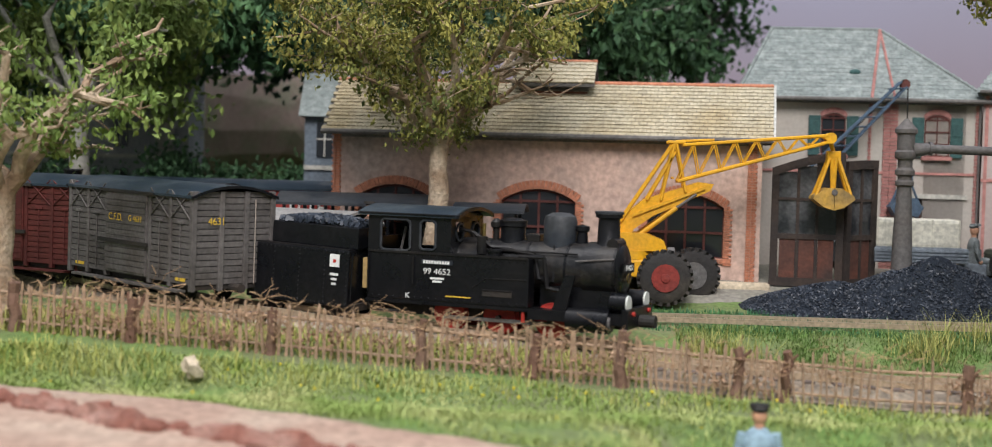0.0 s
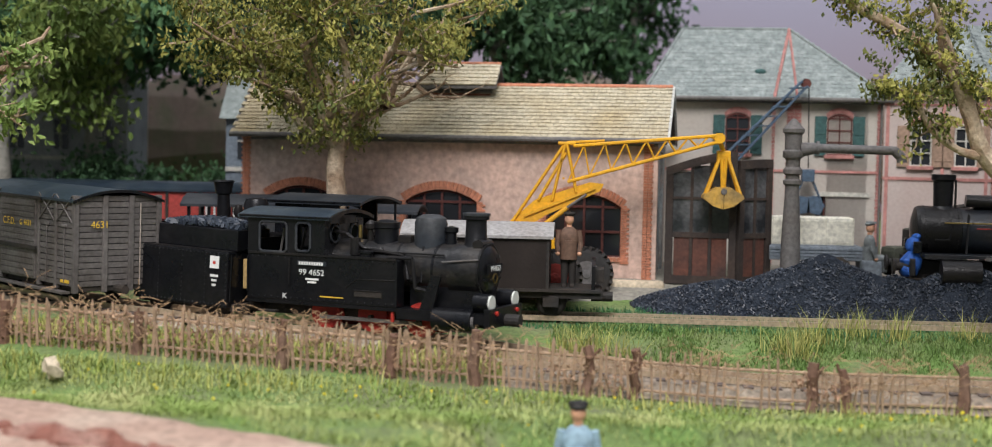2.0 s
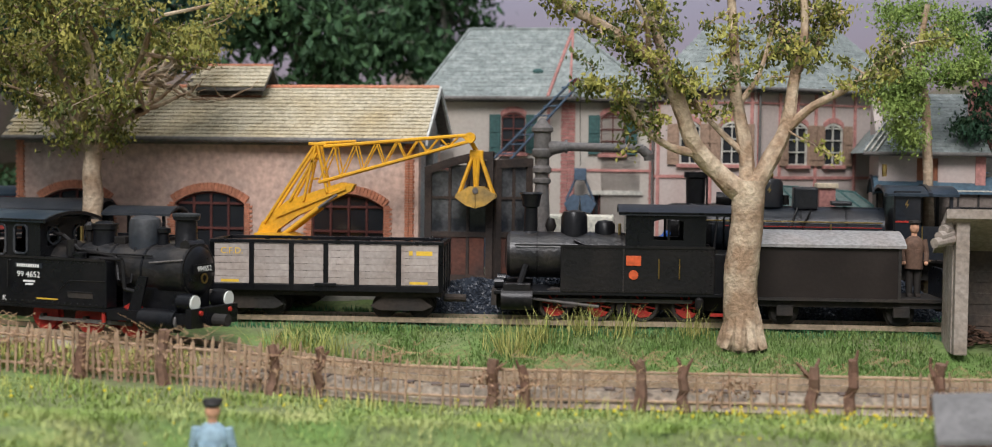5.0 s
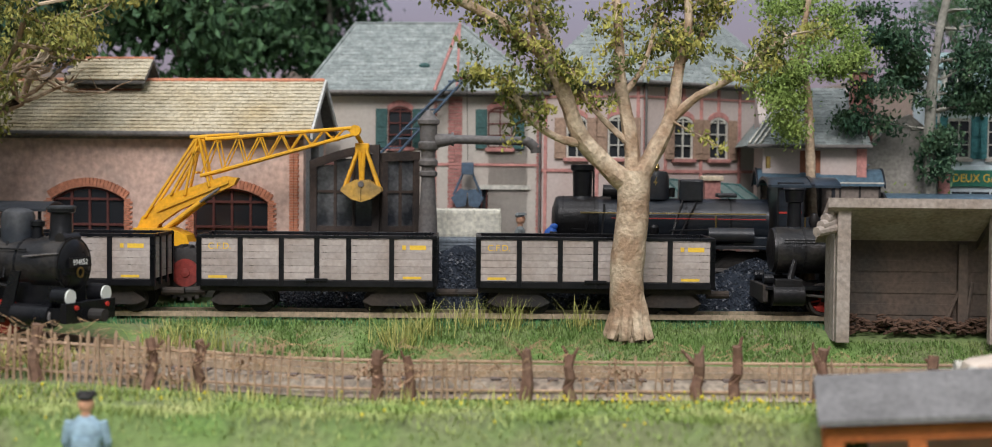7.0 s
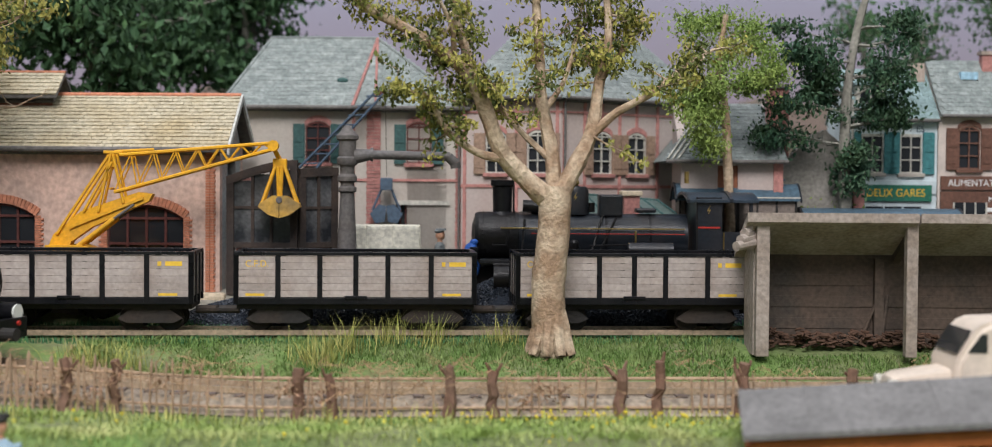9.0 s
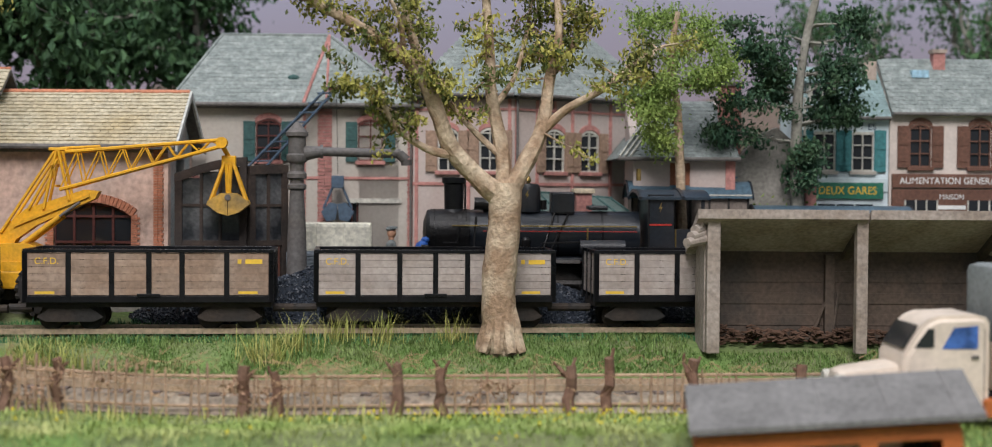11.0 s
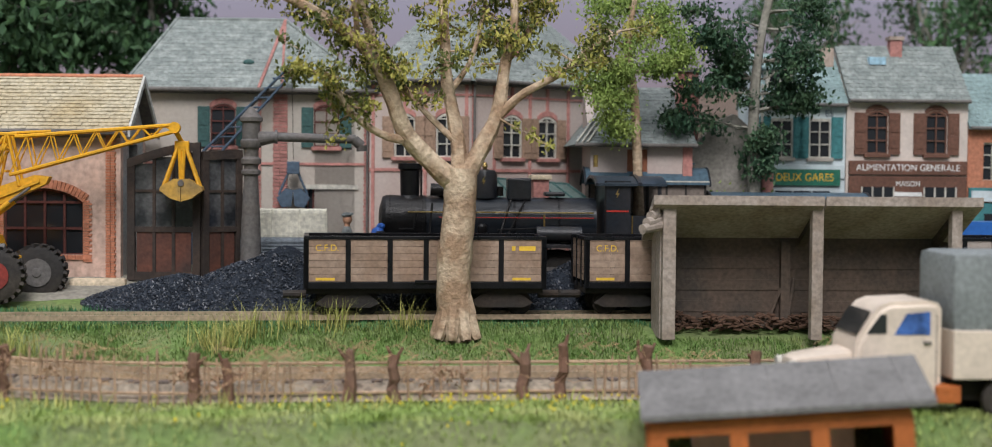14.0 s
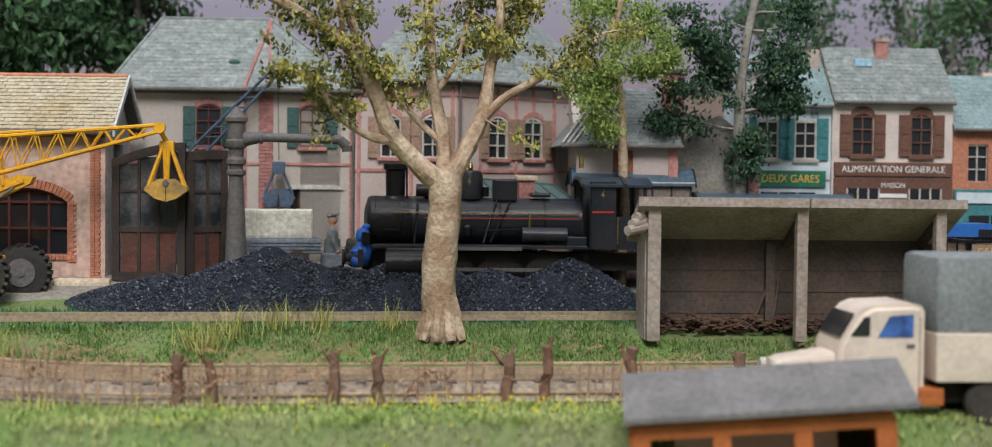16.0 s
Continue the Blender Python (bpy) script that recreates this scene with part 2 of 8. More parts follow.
def box(bm, x0, x1, y0, y1, z0, z1, bev=0.0, m=None):
    g = bmesh.ops.create_cube(bm, size=1)["verts"]
    bmesh.ops.scale(bm, vec=(x1 - x0, y1 - y0, z1 - z0), verts=g)
    bmesh.ops.translate(bm, vec=((x0 + x1) / 2, (y0 + y1) / 2, (z0 + z1) / 2), verts=g)
    if bev:
        es = list({e for v in g for e in v.link_edges})
        r = bmesh.ops.bevel(bm, geom=es, offset=bev, segments=2, profile=0.6, affect="EDGES")
        g = list({v for f in r["faces"] for v in f.verts} | {v for v in g if v.is_valid})
    if m is not None:
        bmesh.ops.transform(bm, matrix=m, verts=g)
    return g


def tube(bm, p0, p1, r0, r1=None, seg=16):
    p0, p1 = Vector(p0), Vector(p1)
    r1 = r0 if r1 is None else r1
    d = p1 - p0
    g = bmesh.ops.create_cone(bm, cap_ends=True, segments=seg, radius1=r0, radius2=r1, depth=d.length)["verts"]
    bmesh.ops.transform(bm, matrix=Matrix.Translation((p0 + p1) / 2) @ d.to_track_quat("Z", "Y").to_matrix().to_4x4(), verts=g)
    return g


def lathe(bm, profile, axis="Z", at=(0, 0, 0), seg=20):
    """profile: (radius, height) pairs, turned round the axis."""
    rings = []
    turn = {"Z": Matrix.Identity(3), "X": Matrix(((0, 0, 1), (0, 1, 0), (-1, 0, 0))), "Y": Matrix(((1, 0, 0), (0, 0, 1), (0, -1, 0)))}[axis]
    for r, h in profile:
        rings.append([bm.verts.new(Vector(at) + turn @ Vector((r * math.cos(2 * math.pi * k / seg), r * math.sin(2 * math.pi * k / seg), h))) for k in range(seg)])
    for a, b in zip(rings, rings[1:]):
        for k in range(seg):
            bm.faces.new((a[k], a[(k + 1) % seg], b[(k + 1) % seg], b[k]))
    if profile[0][1] == profile[-1][1]:
        for k in range(seg):
            a, b = rings[-1], rings[0]
            if profile[0] != profile[-1]:
                bm.faces.new((a[k], a[(k + 1) % seg], b[(k + 1) % seg], b[k]))
        return
    bm.faces.new(rings[0][::-1])
    bm.faces.new(rings[-1])


def sphere(bm, x, y, z, r, sx=1, sy=1, sz=1, seg=12):
    g = bmesh.ops.create_uvsphere(bm, u_segments=seg, v_segments=max(6, seg // 2), radius=r)["verts"]
    bmesh.ops.transform(bm, matrix=Matrix.Translation((x, y, z)) @ Matrix.Diagonal((sx, sy, sz, 1)), verts=g)
    return g


def prism(bm, pts, axis, a, b):
    """A polygon pulled along an axis from a to b. pts are the two other coordinates in order."""
    def v(p, h):
        return {"x": (h, p[0], p[1]), "y": (p[0], h, p[1]), "z": (p[0], p[1], h)}[axis]
    lo, hi = [bm.verts.new(v(p, a)) for p in pts], [bm.verts.new(v(p, b)) for p in pts]
    n = len(pts)
    bm.faces.new(lo)
    bm.faces.new(hi[::-1])
    for k in range(n):
        bm.faces.new((lo[k], hi[k], hi[(k + 1) % n], lo[(k + 1) % n]))
    bmesh.ops.recalc_face_normals(bm, faces=bm.faces)


def one(fn, *args, **kw):
    bm = bmesh.new()
    fn(bm, *args, **kw)
    return bm


def P(name, parent, material, fn, *args, label="", smooth=False, **kw):
    return part(name, one(fn, *args, **kw), material, parent, label, smooth)


def words(text, size, material, parent, x, y, z, rz=0, name="lettering", wide=1.0):
    """Upright lettering that faces local -y, centred at x, y, z."""
    cu = bpy.data.curves.new(name, "FONT")
    cu.body, cu.size, cu.align_x, cu.align_y, cu.extrude = text, size * CM, "CENTER", "CENTER", 0.00003
    ob = new(name, cu)
    ob.parent = parent
    ob.matrix_basis = pose(x * CM, y * CM, z * CM, 90, 0, rz) @ Matrix.Diagonal((wide, 1, 1, 1))
    dg = bpy.context.evaluated_depsgraph_get()
    me = bpy.data.meshes.new_from_object(ob.evaluated_get(dg))
    basis = ob.matrix_basis.copy()
    bpy.data.objects.remove(ob)
    me.materials.clear()
    me.materials.append(material)
    out = new(name, me)
    out.parent, out.matrix_basis = parent, basis
    return out


# ---- ground ----
def smooth(a, b, v):
    k = min(1, max(0, (v - a) / (b - a)))
    return k * k * (3 - 2 * k)


def land(x, y):
    """Height of the ground in cm."""
    ys = (-60, -12, -8, -4.5, -3, -1.5, 1, 3, 5.5, 8.5, 12, 20, 60)
    zs = (-0.9, -0.75, -0.62, -0.95, -1.0, -0.8, -0.6, -0.05, 0.1, 0.8, 1.1, 1.5, 2.0)
    base = float(np.interp(y, ys, zs))
    w = 1 - smooth(1.2, 3.6, y)
    slope = 0.052 * max(0.0, 8 - max(x, -22)) * w
    if y < -2.8:
        slope *= 1 - 0.85 * smooth(0, 1, (-2.8 - y) / 2.8)
    crest = -6.7 - 0.9 * smooth(13, 17, x)
    hollow = 1.15 * smooth(1.4, 2.6, x) * smooth(0, 1, (crest - y) / 0.7)
    return base + slope - hollow


def build_ground():
    xs = np.concatenate([np.linspace(-160, -32, 9), np.arange(-30, 46, 0.6), np.linspace(48, 170, 9)])
    ys = np.concatenate([np.linspace(-60, -16, 8), np.arange(-15, 16, 0.5), np.linspace(17, 62, 12)])
    verts, faces = [], []
    for y in ys:
        for x in xs:
            n = noise.noise(Vector((x * 0.5, y * 0.5, 0))) * 0.06 + noise.noise(Vector((x * 1.7, y * 1.7, 3))) * 0.03
            verts.append((x * CM, y * CM, (land(x, y) + n) * CM))
    w = len(xs)
    for j in range(len(ys) - 1):
        for i in range(w - 1):
            faces.append((j * w + i, j * w + i + 1, (j + 1) * w + i + 1, (j + 1) * w + i))
    me = bpy.data.meshes.new("ground")
    me.from_pydata(verts, [], faces)
    me.materials.append(SOIL)
    for p in me.polygons:
        p.use_smooth = True
    tagged(new("ground", me), "scenic ground of brown soil and short green turf", "ground", kind="structure")


build_ground()


def yard():
    bm = bmesh.new()
    xs, ys = np.arange(-9, 35, 0.5), np.arange(6.6, 14, 0.4)
    g = [[bm.verts.new((x, y + (0.3 * noise.noise(Vector((x * 0.7, 0, 0))) if j == 0 else 0), land(x, y) + (0.07 if j else -0.12) + 0.03 * noise.noise(Vector((x * 1.5, y * 1.5, 7))))) for x in xs] for j, y in enumerate(ys)]
    for j in range(len(ys) - 1):
        for i in range(len(xs) - 1):
            bm.faces.new((g[j][i], g[j][i + 1], g[j + 1][i + 1], g[j + 1][i]))
    tagged(part("yard_pavement", bm, YARD, None, "", True), "dusty grey yard surface before the shed and houses", "pavement", kind="structure")


yard()


def backdrop():
    m = bpy.data.materials.new("painted_sky")
    m.use_nodes = True
    n, l = m.node_tree.nodes, m.node_tree.links
    b = n["Principled BSDF"]
    tc, sep, ramp, no = n.new("ShaderNodeTexCoord"), n.new("ShaderNodeSeparateXYZ"), n.new("ShaderNodeValToRGB"), n.new("ShaderNodeTexNoise")
    l.new(tc.outputs["Object"], sep.inputs[0])
    no.inputs["Scale"].default_value = 9
    l.new(tc.outputs["Object"], no.inputs["Vector"])
    mr = n.new("ShaderNodeMath")
    mr.operation = "MULTIPLY_ADD"
    mr.inputs[1].default_value, mr.inputs[2].default_value = 2.2, 0.0
    l.new(sep.outputs[2], mr.inputs[0])
    ad = n.new("ShaderNodeMath")
    ad.operation = "MULTIPLY_ADD"
    ad.inputs[1].default_value = 0.08
    l.new(no.outputs[0], ad.inputs[0])
    l.new(mr.outputs[0], ad.inputs[2])
    l.new(ad.outputs[0], ramp.inputs[0])
    e = ramp.color_ramp.elements
    e[0].position, e[0].color = 0.2, (0.27, 0.22, 0.25, 1)
    e[1].position, e[1].color = 0.62, (0.27, 0.31, 0.44, 1)
    k = e.new(0.36)
    k.color = (0.3, 0.29, 0.37, 1)
    l.new(ramp.outputs[0], b.inputs["Base Color"])
    l.new(ramp.outputs[0], b.inputs["Emission Color"])
    b.inputs["Emission Strength"].default_value = 0.14
    b.inputs["Roughness"].default_value = 1
    bm = bmesh.new()
    pts = [(-120, 30), (-60, 42), (0, 46), (60, 44), (140, 28)]
    for a, c in zip(pts, pts[1:]):
        v = [bm.verts.new((a[0], a[1], -5)), bm.verts.new((c[0], c[1], -5)), bm.verts.new((c[0], c[1], 70)), bm.verts.new((a[0], a[1], 70))]
        bm.faces.new(v)
    tagged(part("backdrop", bm, m), "painted backdrop of lilac and pink sky", "backdrop", kind="structure")
    bm = bmesh.new()
    for k in range(90):
        x = -70 + k * 1.9
        sphere(bm, x + random.uniform(-1, 1), 38 + random.uniform(-1, 1), 5.5 + 1.3 * noise.noise(Vector((x * 0.11, 0, 0))), random.uniform(2.2, 3.4), 1.4, 0.6, 0.9, 8)
    for v in bm.verts:
        v.co += Vector((noise.noise(v.co * 1.3), 0, noise.noise(v.co * 1.3 + Vector((9, 0, 0))))) * 0.6
    tagged(part("distant_hills", bm, mat("far_scrub", (0.16, 0.12, 0.1), 1.0, stain=(0.1, 0.12, 0.07))), "low brown wooded hills painted in the distance", "hills", kind="stuff")


backdrop()


# ---- buildings ----
def arch_pts(x0, x1, zs, zt, n=10):
    """A flat arch from (x0, zs) over zt to (x1, zs)."""
    h, c = zt - zs, (x0 + x1) / 2
    half = (x1 - x0) / 2
    r = (half * half + h * h) / (2 * h)
    a = math.asin(min(1, half / r))
    return [(c + r * math.sin(-a + 2 * a * k / n), zt - r + r * math.cos(-a + 2 * a * k / n)) for k in range(n + 1)]


def wall_openings(bm, x0, x1, z0, z1, ops, y0, y1):
    """A wall in the xz plane with arched or straight openings (xa, xb, sill, spring, top)."""
    x = x0
    for xa, xb, sill, spring, top in sorted(ops):
        box(bm, x, xa, y0, y1, z0, z1)
        if sill > z0:
            box(bm, xa, xb, y0, y1, z0, sill)
        pts = arch_pts(xa, xb, spring, top) if top > spring else [(xa, spring), (xb, spring)]
        for p, q in zip(pts, pts[1:]):
            prism(bm, [p, q, (q[0], z1), (p[0], z1)], "y", y0, y1)
        x = xb
    box(bm, x, x1, y0, y1, z0, z1)
    bmesh.ops.remove_doubles(bm, verts=bm.verts, dist=0.0005)


def arched_window(parent, xa, xb, sill, spring, top, y, bars=4, rows=3, frame_m=None, brick=None, ring=0.26):
    """Pane, bars and a brick arch of separate bricks on a wall that faces -y."""
    fm = frame_m or FRAMEDK
    w = thing("window", "", "", 0, 0, 0)
    w.parent = parent
    pts = arch_pts(xa, xb, spring, top) if top > spring else [(xa, spring), (xb, spring)]
    P("pane", w, PANE, prism, [(xa, sill)] + pts + [(xb, sill)], "y", y + 0.16, y + 0.19)
    bm = bmesh.new()
    t = 0.035 if brick else 0.02
    for k in range(bars + 1):
        x = xa + (xb - xa) * k / bars
        zt = top - (top - spring) * ((x - (xa + xb) / 2) / ((xb - xa) / 2)) ** 2
        box(bm, x - t, x + t, y + 0.1, y + 0.155, sill, zt)
    for k in range(rows):
        z = sill + (spring - sill) * k / (rows - 1)
        box(bm, xa, xb, y + 0.09, y + 0.15, z - t, z + t)
    for p, q in zip(pts, pts[1:]):
        prism(bm, [p, q, (q[0], q[1] - 0.07), (p[0], p[1] - 0.07)], "y", y + 0.08, y + 0.15)
    part("window_grille", bm, fm, w)
    if brick:
        bm = bmesh.new()
        n = int((xb - xa + 0.4) / 0.115)
        out = arch_pts(xa - 0.02, xb + 0.02, spring, top + 0.01, n)
        cx = (xa + xb) / 2
        half, h = (xb - xa) / 2, top - spring
        r = (half * half + h * h) / (2 * h)
        for p, q in zip(out, out[1:]):
            d = Vector(((p[0] + q[0]) / 2 - cx, 0, (p[1] + q[1]) / 2 - (top - r))).normalized() * ring
            g = 0.03
            a, b = (p[0] * (1 - g) + q[0] * g, p[1] * (1 - g) + q[1] * g), (q[0] * (1 - g) + p[0] * g, q[1] * (1 - g) + p[1] * g)
            prism(bm, [a, b, (b[0] + d.x, b[1] + d.z), (a[0] + d.x, a[1] + d.z)], "y", y - 0.06, y + 0.1)
        part("brick_arch", bm, brick, w)
        bm = bmesh.new()
        z = sill - 0.2
        while z < spring:
            for side, xx in ((-1, xa), (1, xb)):
                ln = 0.26 if int(z / 0.075) % 2 else 0.18
                box(bm, min(xx, xx + side * ln), max(xx, xx + side * ln), y - 0.05, y + 0.1, z, z + 0.06)
            z += 0.075
        x = xa - 0.2
        while x < xb + 0.15:
            box(bm, x, x + 0.1, y - 0.07, y + 0.1, sill - 0.14, sill - 0.01)
            x += 0.115
        part("brick_surround", bm, brick, w)
    return w


def tiled_slope(bm, x0, x1, ya, za, yb, zb, course=0.16, tile=0.24, thick=0.035, lap=0.5):
    """Courses of single tiles from the eave (ya, za) to the ridge (yb, zb)."""
    n = max(2, int(math.hypot(yb - ya, zb - za) / course))
    dy, dz = (yb - ya) / n, (zb - za) / n
    ln = math.hypot(dy, dz)
    ny, nz = -dz / ln, dy / ln
    if nz < 0:
        ny, nz = -ny, -nz
    m = int((x1 - x0) / tile)
    for j in range(n):
        for i in range(m):
            a = x0 + (x1 - x0) * (i + (0.5 if j % 2 else 0)) / m
            b = min(a + (x1 - x0) / m - 0.012, x1)
            if a >= x1 - 0.03:
                continue
            up = thick * random.uniform(0.8, 1.5)
            lo = random.uniform(-0.025, 0.025)
            y, z, y2, z2 = ya + dy * (j + lo), za + dz * (j + lo), ya + dy * (j + 1.15), za + dz * (j + 1.15)
            v = [bm.verts.new(c) for c in ((a, y, z), (b, y, z), (b, y2, z2), (a, y2, z2),
                 (a, y + ny * up, z + nz * up), (b, y + ny * up, z + nz * up), (b, y2 + ny * 0.008, z2 + nz * 0.008), (a, y2 + ny * 0.008, z2 + nz * 0.008))]
            for f in ((4, 5, 6, 7), (0, 1, 5, 4), (1, 2, 6, 5), (3, 0, 4, 7)):
                bm.faces.new([v[k] for k in f])


def engine_shed():
    s = thing("engine_shed", "stuccoed engine shed with brick arched windows and buff tiled roof", "shed", 5.95, 8.75, 0.8, -7)
    L, W, H, R = 13.3, 3.0, 4.59, 5.88
    wins = [(-3.4, -1.09, 0.75, 2.28, 2.68), (-7.9, -5.6, 0.75, 2.32, 2.7), (-12.45, -10.15, 0.75, 2.34, 2.72)]
    P("wall", s, STUCCO, wall_openings, -L, 0, -0.6, H, wins, 0, 0.3)
    for w in wins:
        arched_window(s, *w, 0, brick=BRICK)
    P("back_wall", s, STUCCO, box, -L, 0, W - 0.3, W, -0.6, H)
    # gable walls
    bm = bmesh.new()
    prism(bm, [(0.3, -0.6), (0.95, -0.6), (0.95, 4.0), (W - 0.95, 4.0), (W - 0.95, -0.6), (W - 0.3, -0.6), (W - 0.3, H - 0.02), (W / 2, R - 0.05), (0.3, H - 0.02)], "x", -0.3, 0)
    bmesh.ops.triangulate(bm, faces=[f for f in bm.faces if len(f.verts) > 4])
    part("gable_wall", bm, mat("gable_grey", (0.33, 0.36, 0.36), 0.9, stain=(0.42, 0.3, 0.24), amount=0.4), s)
    P("gable_wall", s, STUCCO, prism, [(0.3, -0.6), (W - 0.3, -0.6), (W - 0.3, H), (W / 2, R), (0.3, H)], "x", -L, -L + 0.3)
    # brick corners
    for x in (-0.42, -L - 0.04):
        bm = bmesh.new()
        z, k = -0.4, 0
        while z < H - 0.15:
            o = 0.04 if k % 2 else 0
            for a, b in ((0, 0.13), (0.142, 0.29 - o)):
                box(bm, x + a + (o if a == 0 and x < -1 else 0), x + b, -0.07, 0.05, z, z + 0.068)
            z += 0.082
            k += 1
        part("brick_corner", bm, BRICK, s)
    bm = bmesh.new()
    for j in range(3):
        x = -L + 0.1
        while x < -0.5:
            box(bm, x + (j % 2) * 0.1, x + 0.2 + (j % 2) * 0.1, -0.09, 0.02, -0.28 + j * 0.085, -0.21 + j * 0.085)
            x += 0.215
    part("brick_plinth", bm, BRICK, s)
    # roof
    ov, ex = 0.4, 0.3
    k = (R - H) / (W / 2)
    ze = H - ov * k
    bm = bmesh.new()
    prism(bm, [(-ov, ze), (W / 2, R), (W + ov, ze), (W + ov, ze + 0.12), (W / 2, R + 0.14), (-ov, ze + 0.12)], "x", -L - ex, ex)
    part("roof_deck", bm, EAVE, s)
    bm = bmesh.new()
    tiled_slope(bm, -L - ex, ex, -ov - 0.03, ze + 0.13, W / 2, R + 0.16)
    tagged(part("tile_covering", bm, TILE, s, "buff fish-scale roof tiles"), kind="stuff")
    P("tile_covering", s, TILE, prism, [(W / 2, R + 0.15), (W + ov, ze + 0.13), (W + ov, ze + 0.17), (W / 2, R + 0.19)], "x", -L - ex, ex)
    P("ridge", s, BRICK, tube, (-L - ex, W / 2, R + 0.17), (ex, W / 2, R + 0.17), 0.07, seg=8)
    P("gutter", s, EAVE, tube, (-L - ex, -ov - 0.05, ze + 0.08), (ex, -ov - 0.05, ze + 0.08), 0.085, seg=8)
    bm = bmesh.new()
    for yy, y2 in ((-ov, W / 2), (W + ov, W / 2)):
        prism(bm, [(yy, ze - 0.05), (y2, R - 0.03), (y2, R + 0.2), (yy, ze + 0.16)], "x", ex, ex + 0.07)
    part("bargeboard", bm, mat("barge_white", (0.5, 0.5, 0.47), 0.8), s)
    # Grey strip on the wall top, painted mostly for the shadow under the eaves.
    P("eave_band", s, mat("eave_shade_grey", (0.22, 0.2, 0.19), 0.9), box, -L, 0, -0.03, 0.01, H - 0.42, H)
    # louvre on the ridge
    c = thing("roof_louvre", "", "")
    c.parent = s
    cx0, cx1, cw, ch = -7.7, -5.3, 0.55, R + 0.17
    P("louvre_body", c, EAVE, box, cx0 + 0.15, cx1 - 0.15, W / 2 - cw + 0.2, W / 2 + cw - 0.2, R - 0.6, ch)
    P("louvre_board", c, mat("louvre_red", (0.25, 0.1, 0.07), 0.8), box, cx0 + 0.15, cx1 - 0.15, W / 2 - cw + 0.12, W / 2 - cw + 0.19, R - 0.4, R - 0.12)
    for q in range(3):
        P("slat", c, EAVE, box, cx0 + 0.1, cx1 - 0.1, W / 2 - cw + 0.05, W / 2 - cw + 0.2, R - 0.1 + q * 0.09, R - 0.05 + q * 0.09)
    P("louvre_roof", c, EAVE, prism, [(W / 2 - cw - 0.25, ch - 0.15), (W / 2, ch + 0.55), (W / 2 + cw + 0.25, ch - 0.15), (W / 2 + cw + 0.25, ch - 0.05), (W / 2, ch + 0.66), (W / 2 - cw - 0.25, ch - 0.05)], "x", cx0 - 0.1, cx1 + 0.1)
    bm = bmesh.new()
    tiled_slope(bm, cx0 - 0.1, cx1 + 0.1, W / 2 - cw - 0.27, ch - 0.04, W / 2, ch + 0.68)
    tagged(part("louvre_covering", bm, TILE, c), kind="stuff")
    P("louvre_ridge", c, BRICK, tube, (cx0 - 0.1, W / 2, ch + 0.69), (cx1 + 0.1, W / 2, ch + 0.69), 0.05, seg=8)


engine_shed()


def door_leaf(x, y, z, rz, w, h, hl, glazed_from, label):
    """One leaf of the shed doors, hung at local x = 0, arched from hl to h."""
    d = thing("shed_door", label, "door", x, y, z, rz, group="engine shed doors")
    fr = 0.22
    def top(u):
        return hl + (h - hl) * math.sin(math.pi / 2 * u / w)
    bm = bmesh.new()
    box(bm, 0, fr, -0.08, 0.08, 0, hl, 0.01)
    box(bm, w - fr, w, -0.08, 0.08, 0, top(w) - 0.02, 0.01)
    box(bm, fr, w - fr, -0.07, 0.07, 0, 0.25)
    box(bm, fr, w - fr, -0.07, 0.07, glazed_from - 0.1, glazed_from + 0.06)
    us = [w * k / 8 for k in range(9)]
    for a, b in zip(us, us[1:]):
        prism(bm, [(a, top(a) - 0.26), (b, top(b) - 0.26), (b, top(b)), (a, top(a))], "y", -0.09, 0.09)
    part("door_frame", bm, DOORWOOD, d)
    n = max(2, round((w - 2 * fr) / 0.55))
    for k in range(n):
        a, b = fr + (w - 2 * fr) * k / n, fr + (w - 2 * fr) * (k + 1) / n
        P("panel", d, DOORPANEL, box, a + 0.05, b - 0.05, -0.03, 0.03, 0.24, glazed_from - 0.08, 0.015)
        P("pane", d, DIRTYGLASS, box, a, b, -0.01, 0.01, glazed_from, top(a) - 0.2)
        if k:
            P("stile", d, DOORWOOD, box, a - 0.045, a + 0.045, -0.06, 0.06, 0.2, top(a) - 0.15)
    P("glazing_bar", d, DOORWOOD, box, fr, w - fr, -0.055, 0.055, glazed_from + 1.05, glazed_from + 1.13)


door_leaf(6.2, 8.35, 0.85, -8, 2.12, 4.0, 3.5, 1.5, "old brown shed door leaf, half glazed, standing open")
door_leaf(8.33, 8.05, 0.85, 42, 1.45, 3.8, 3.74, 1.5, "narrow old brown shed door leaf, half glazed, ajar")
tagged(P("stone_threshold", None, STONE, box, 4.6, 6.2, 7.9, 8.4, 0.55, 0.92, 0.12), "heap of pale stones at the shed corner", "stones")


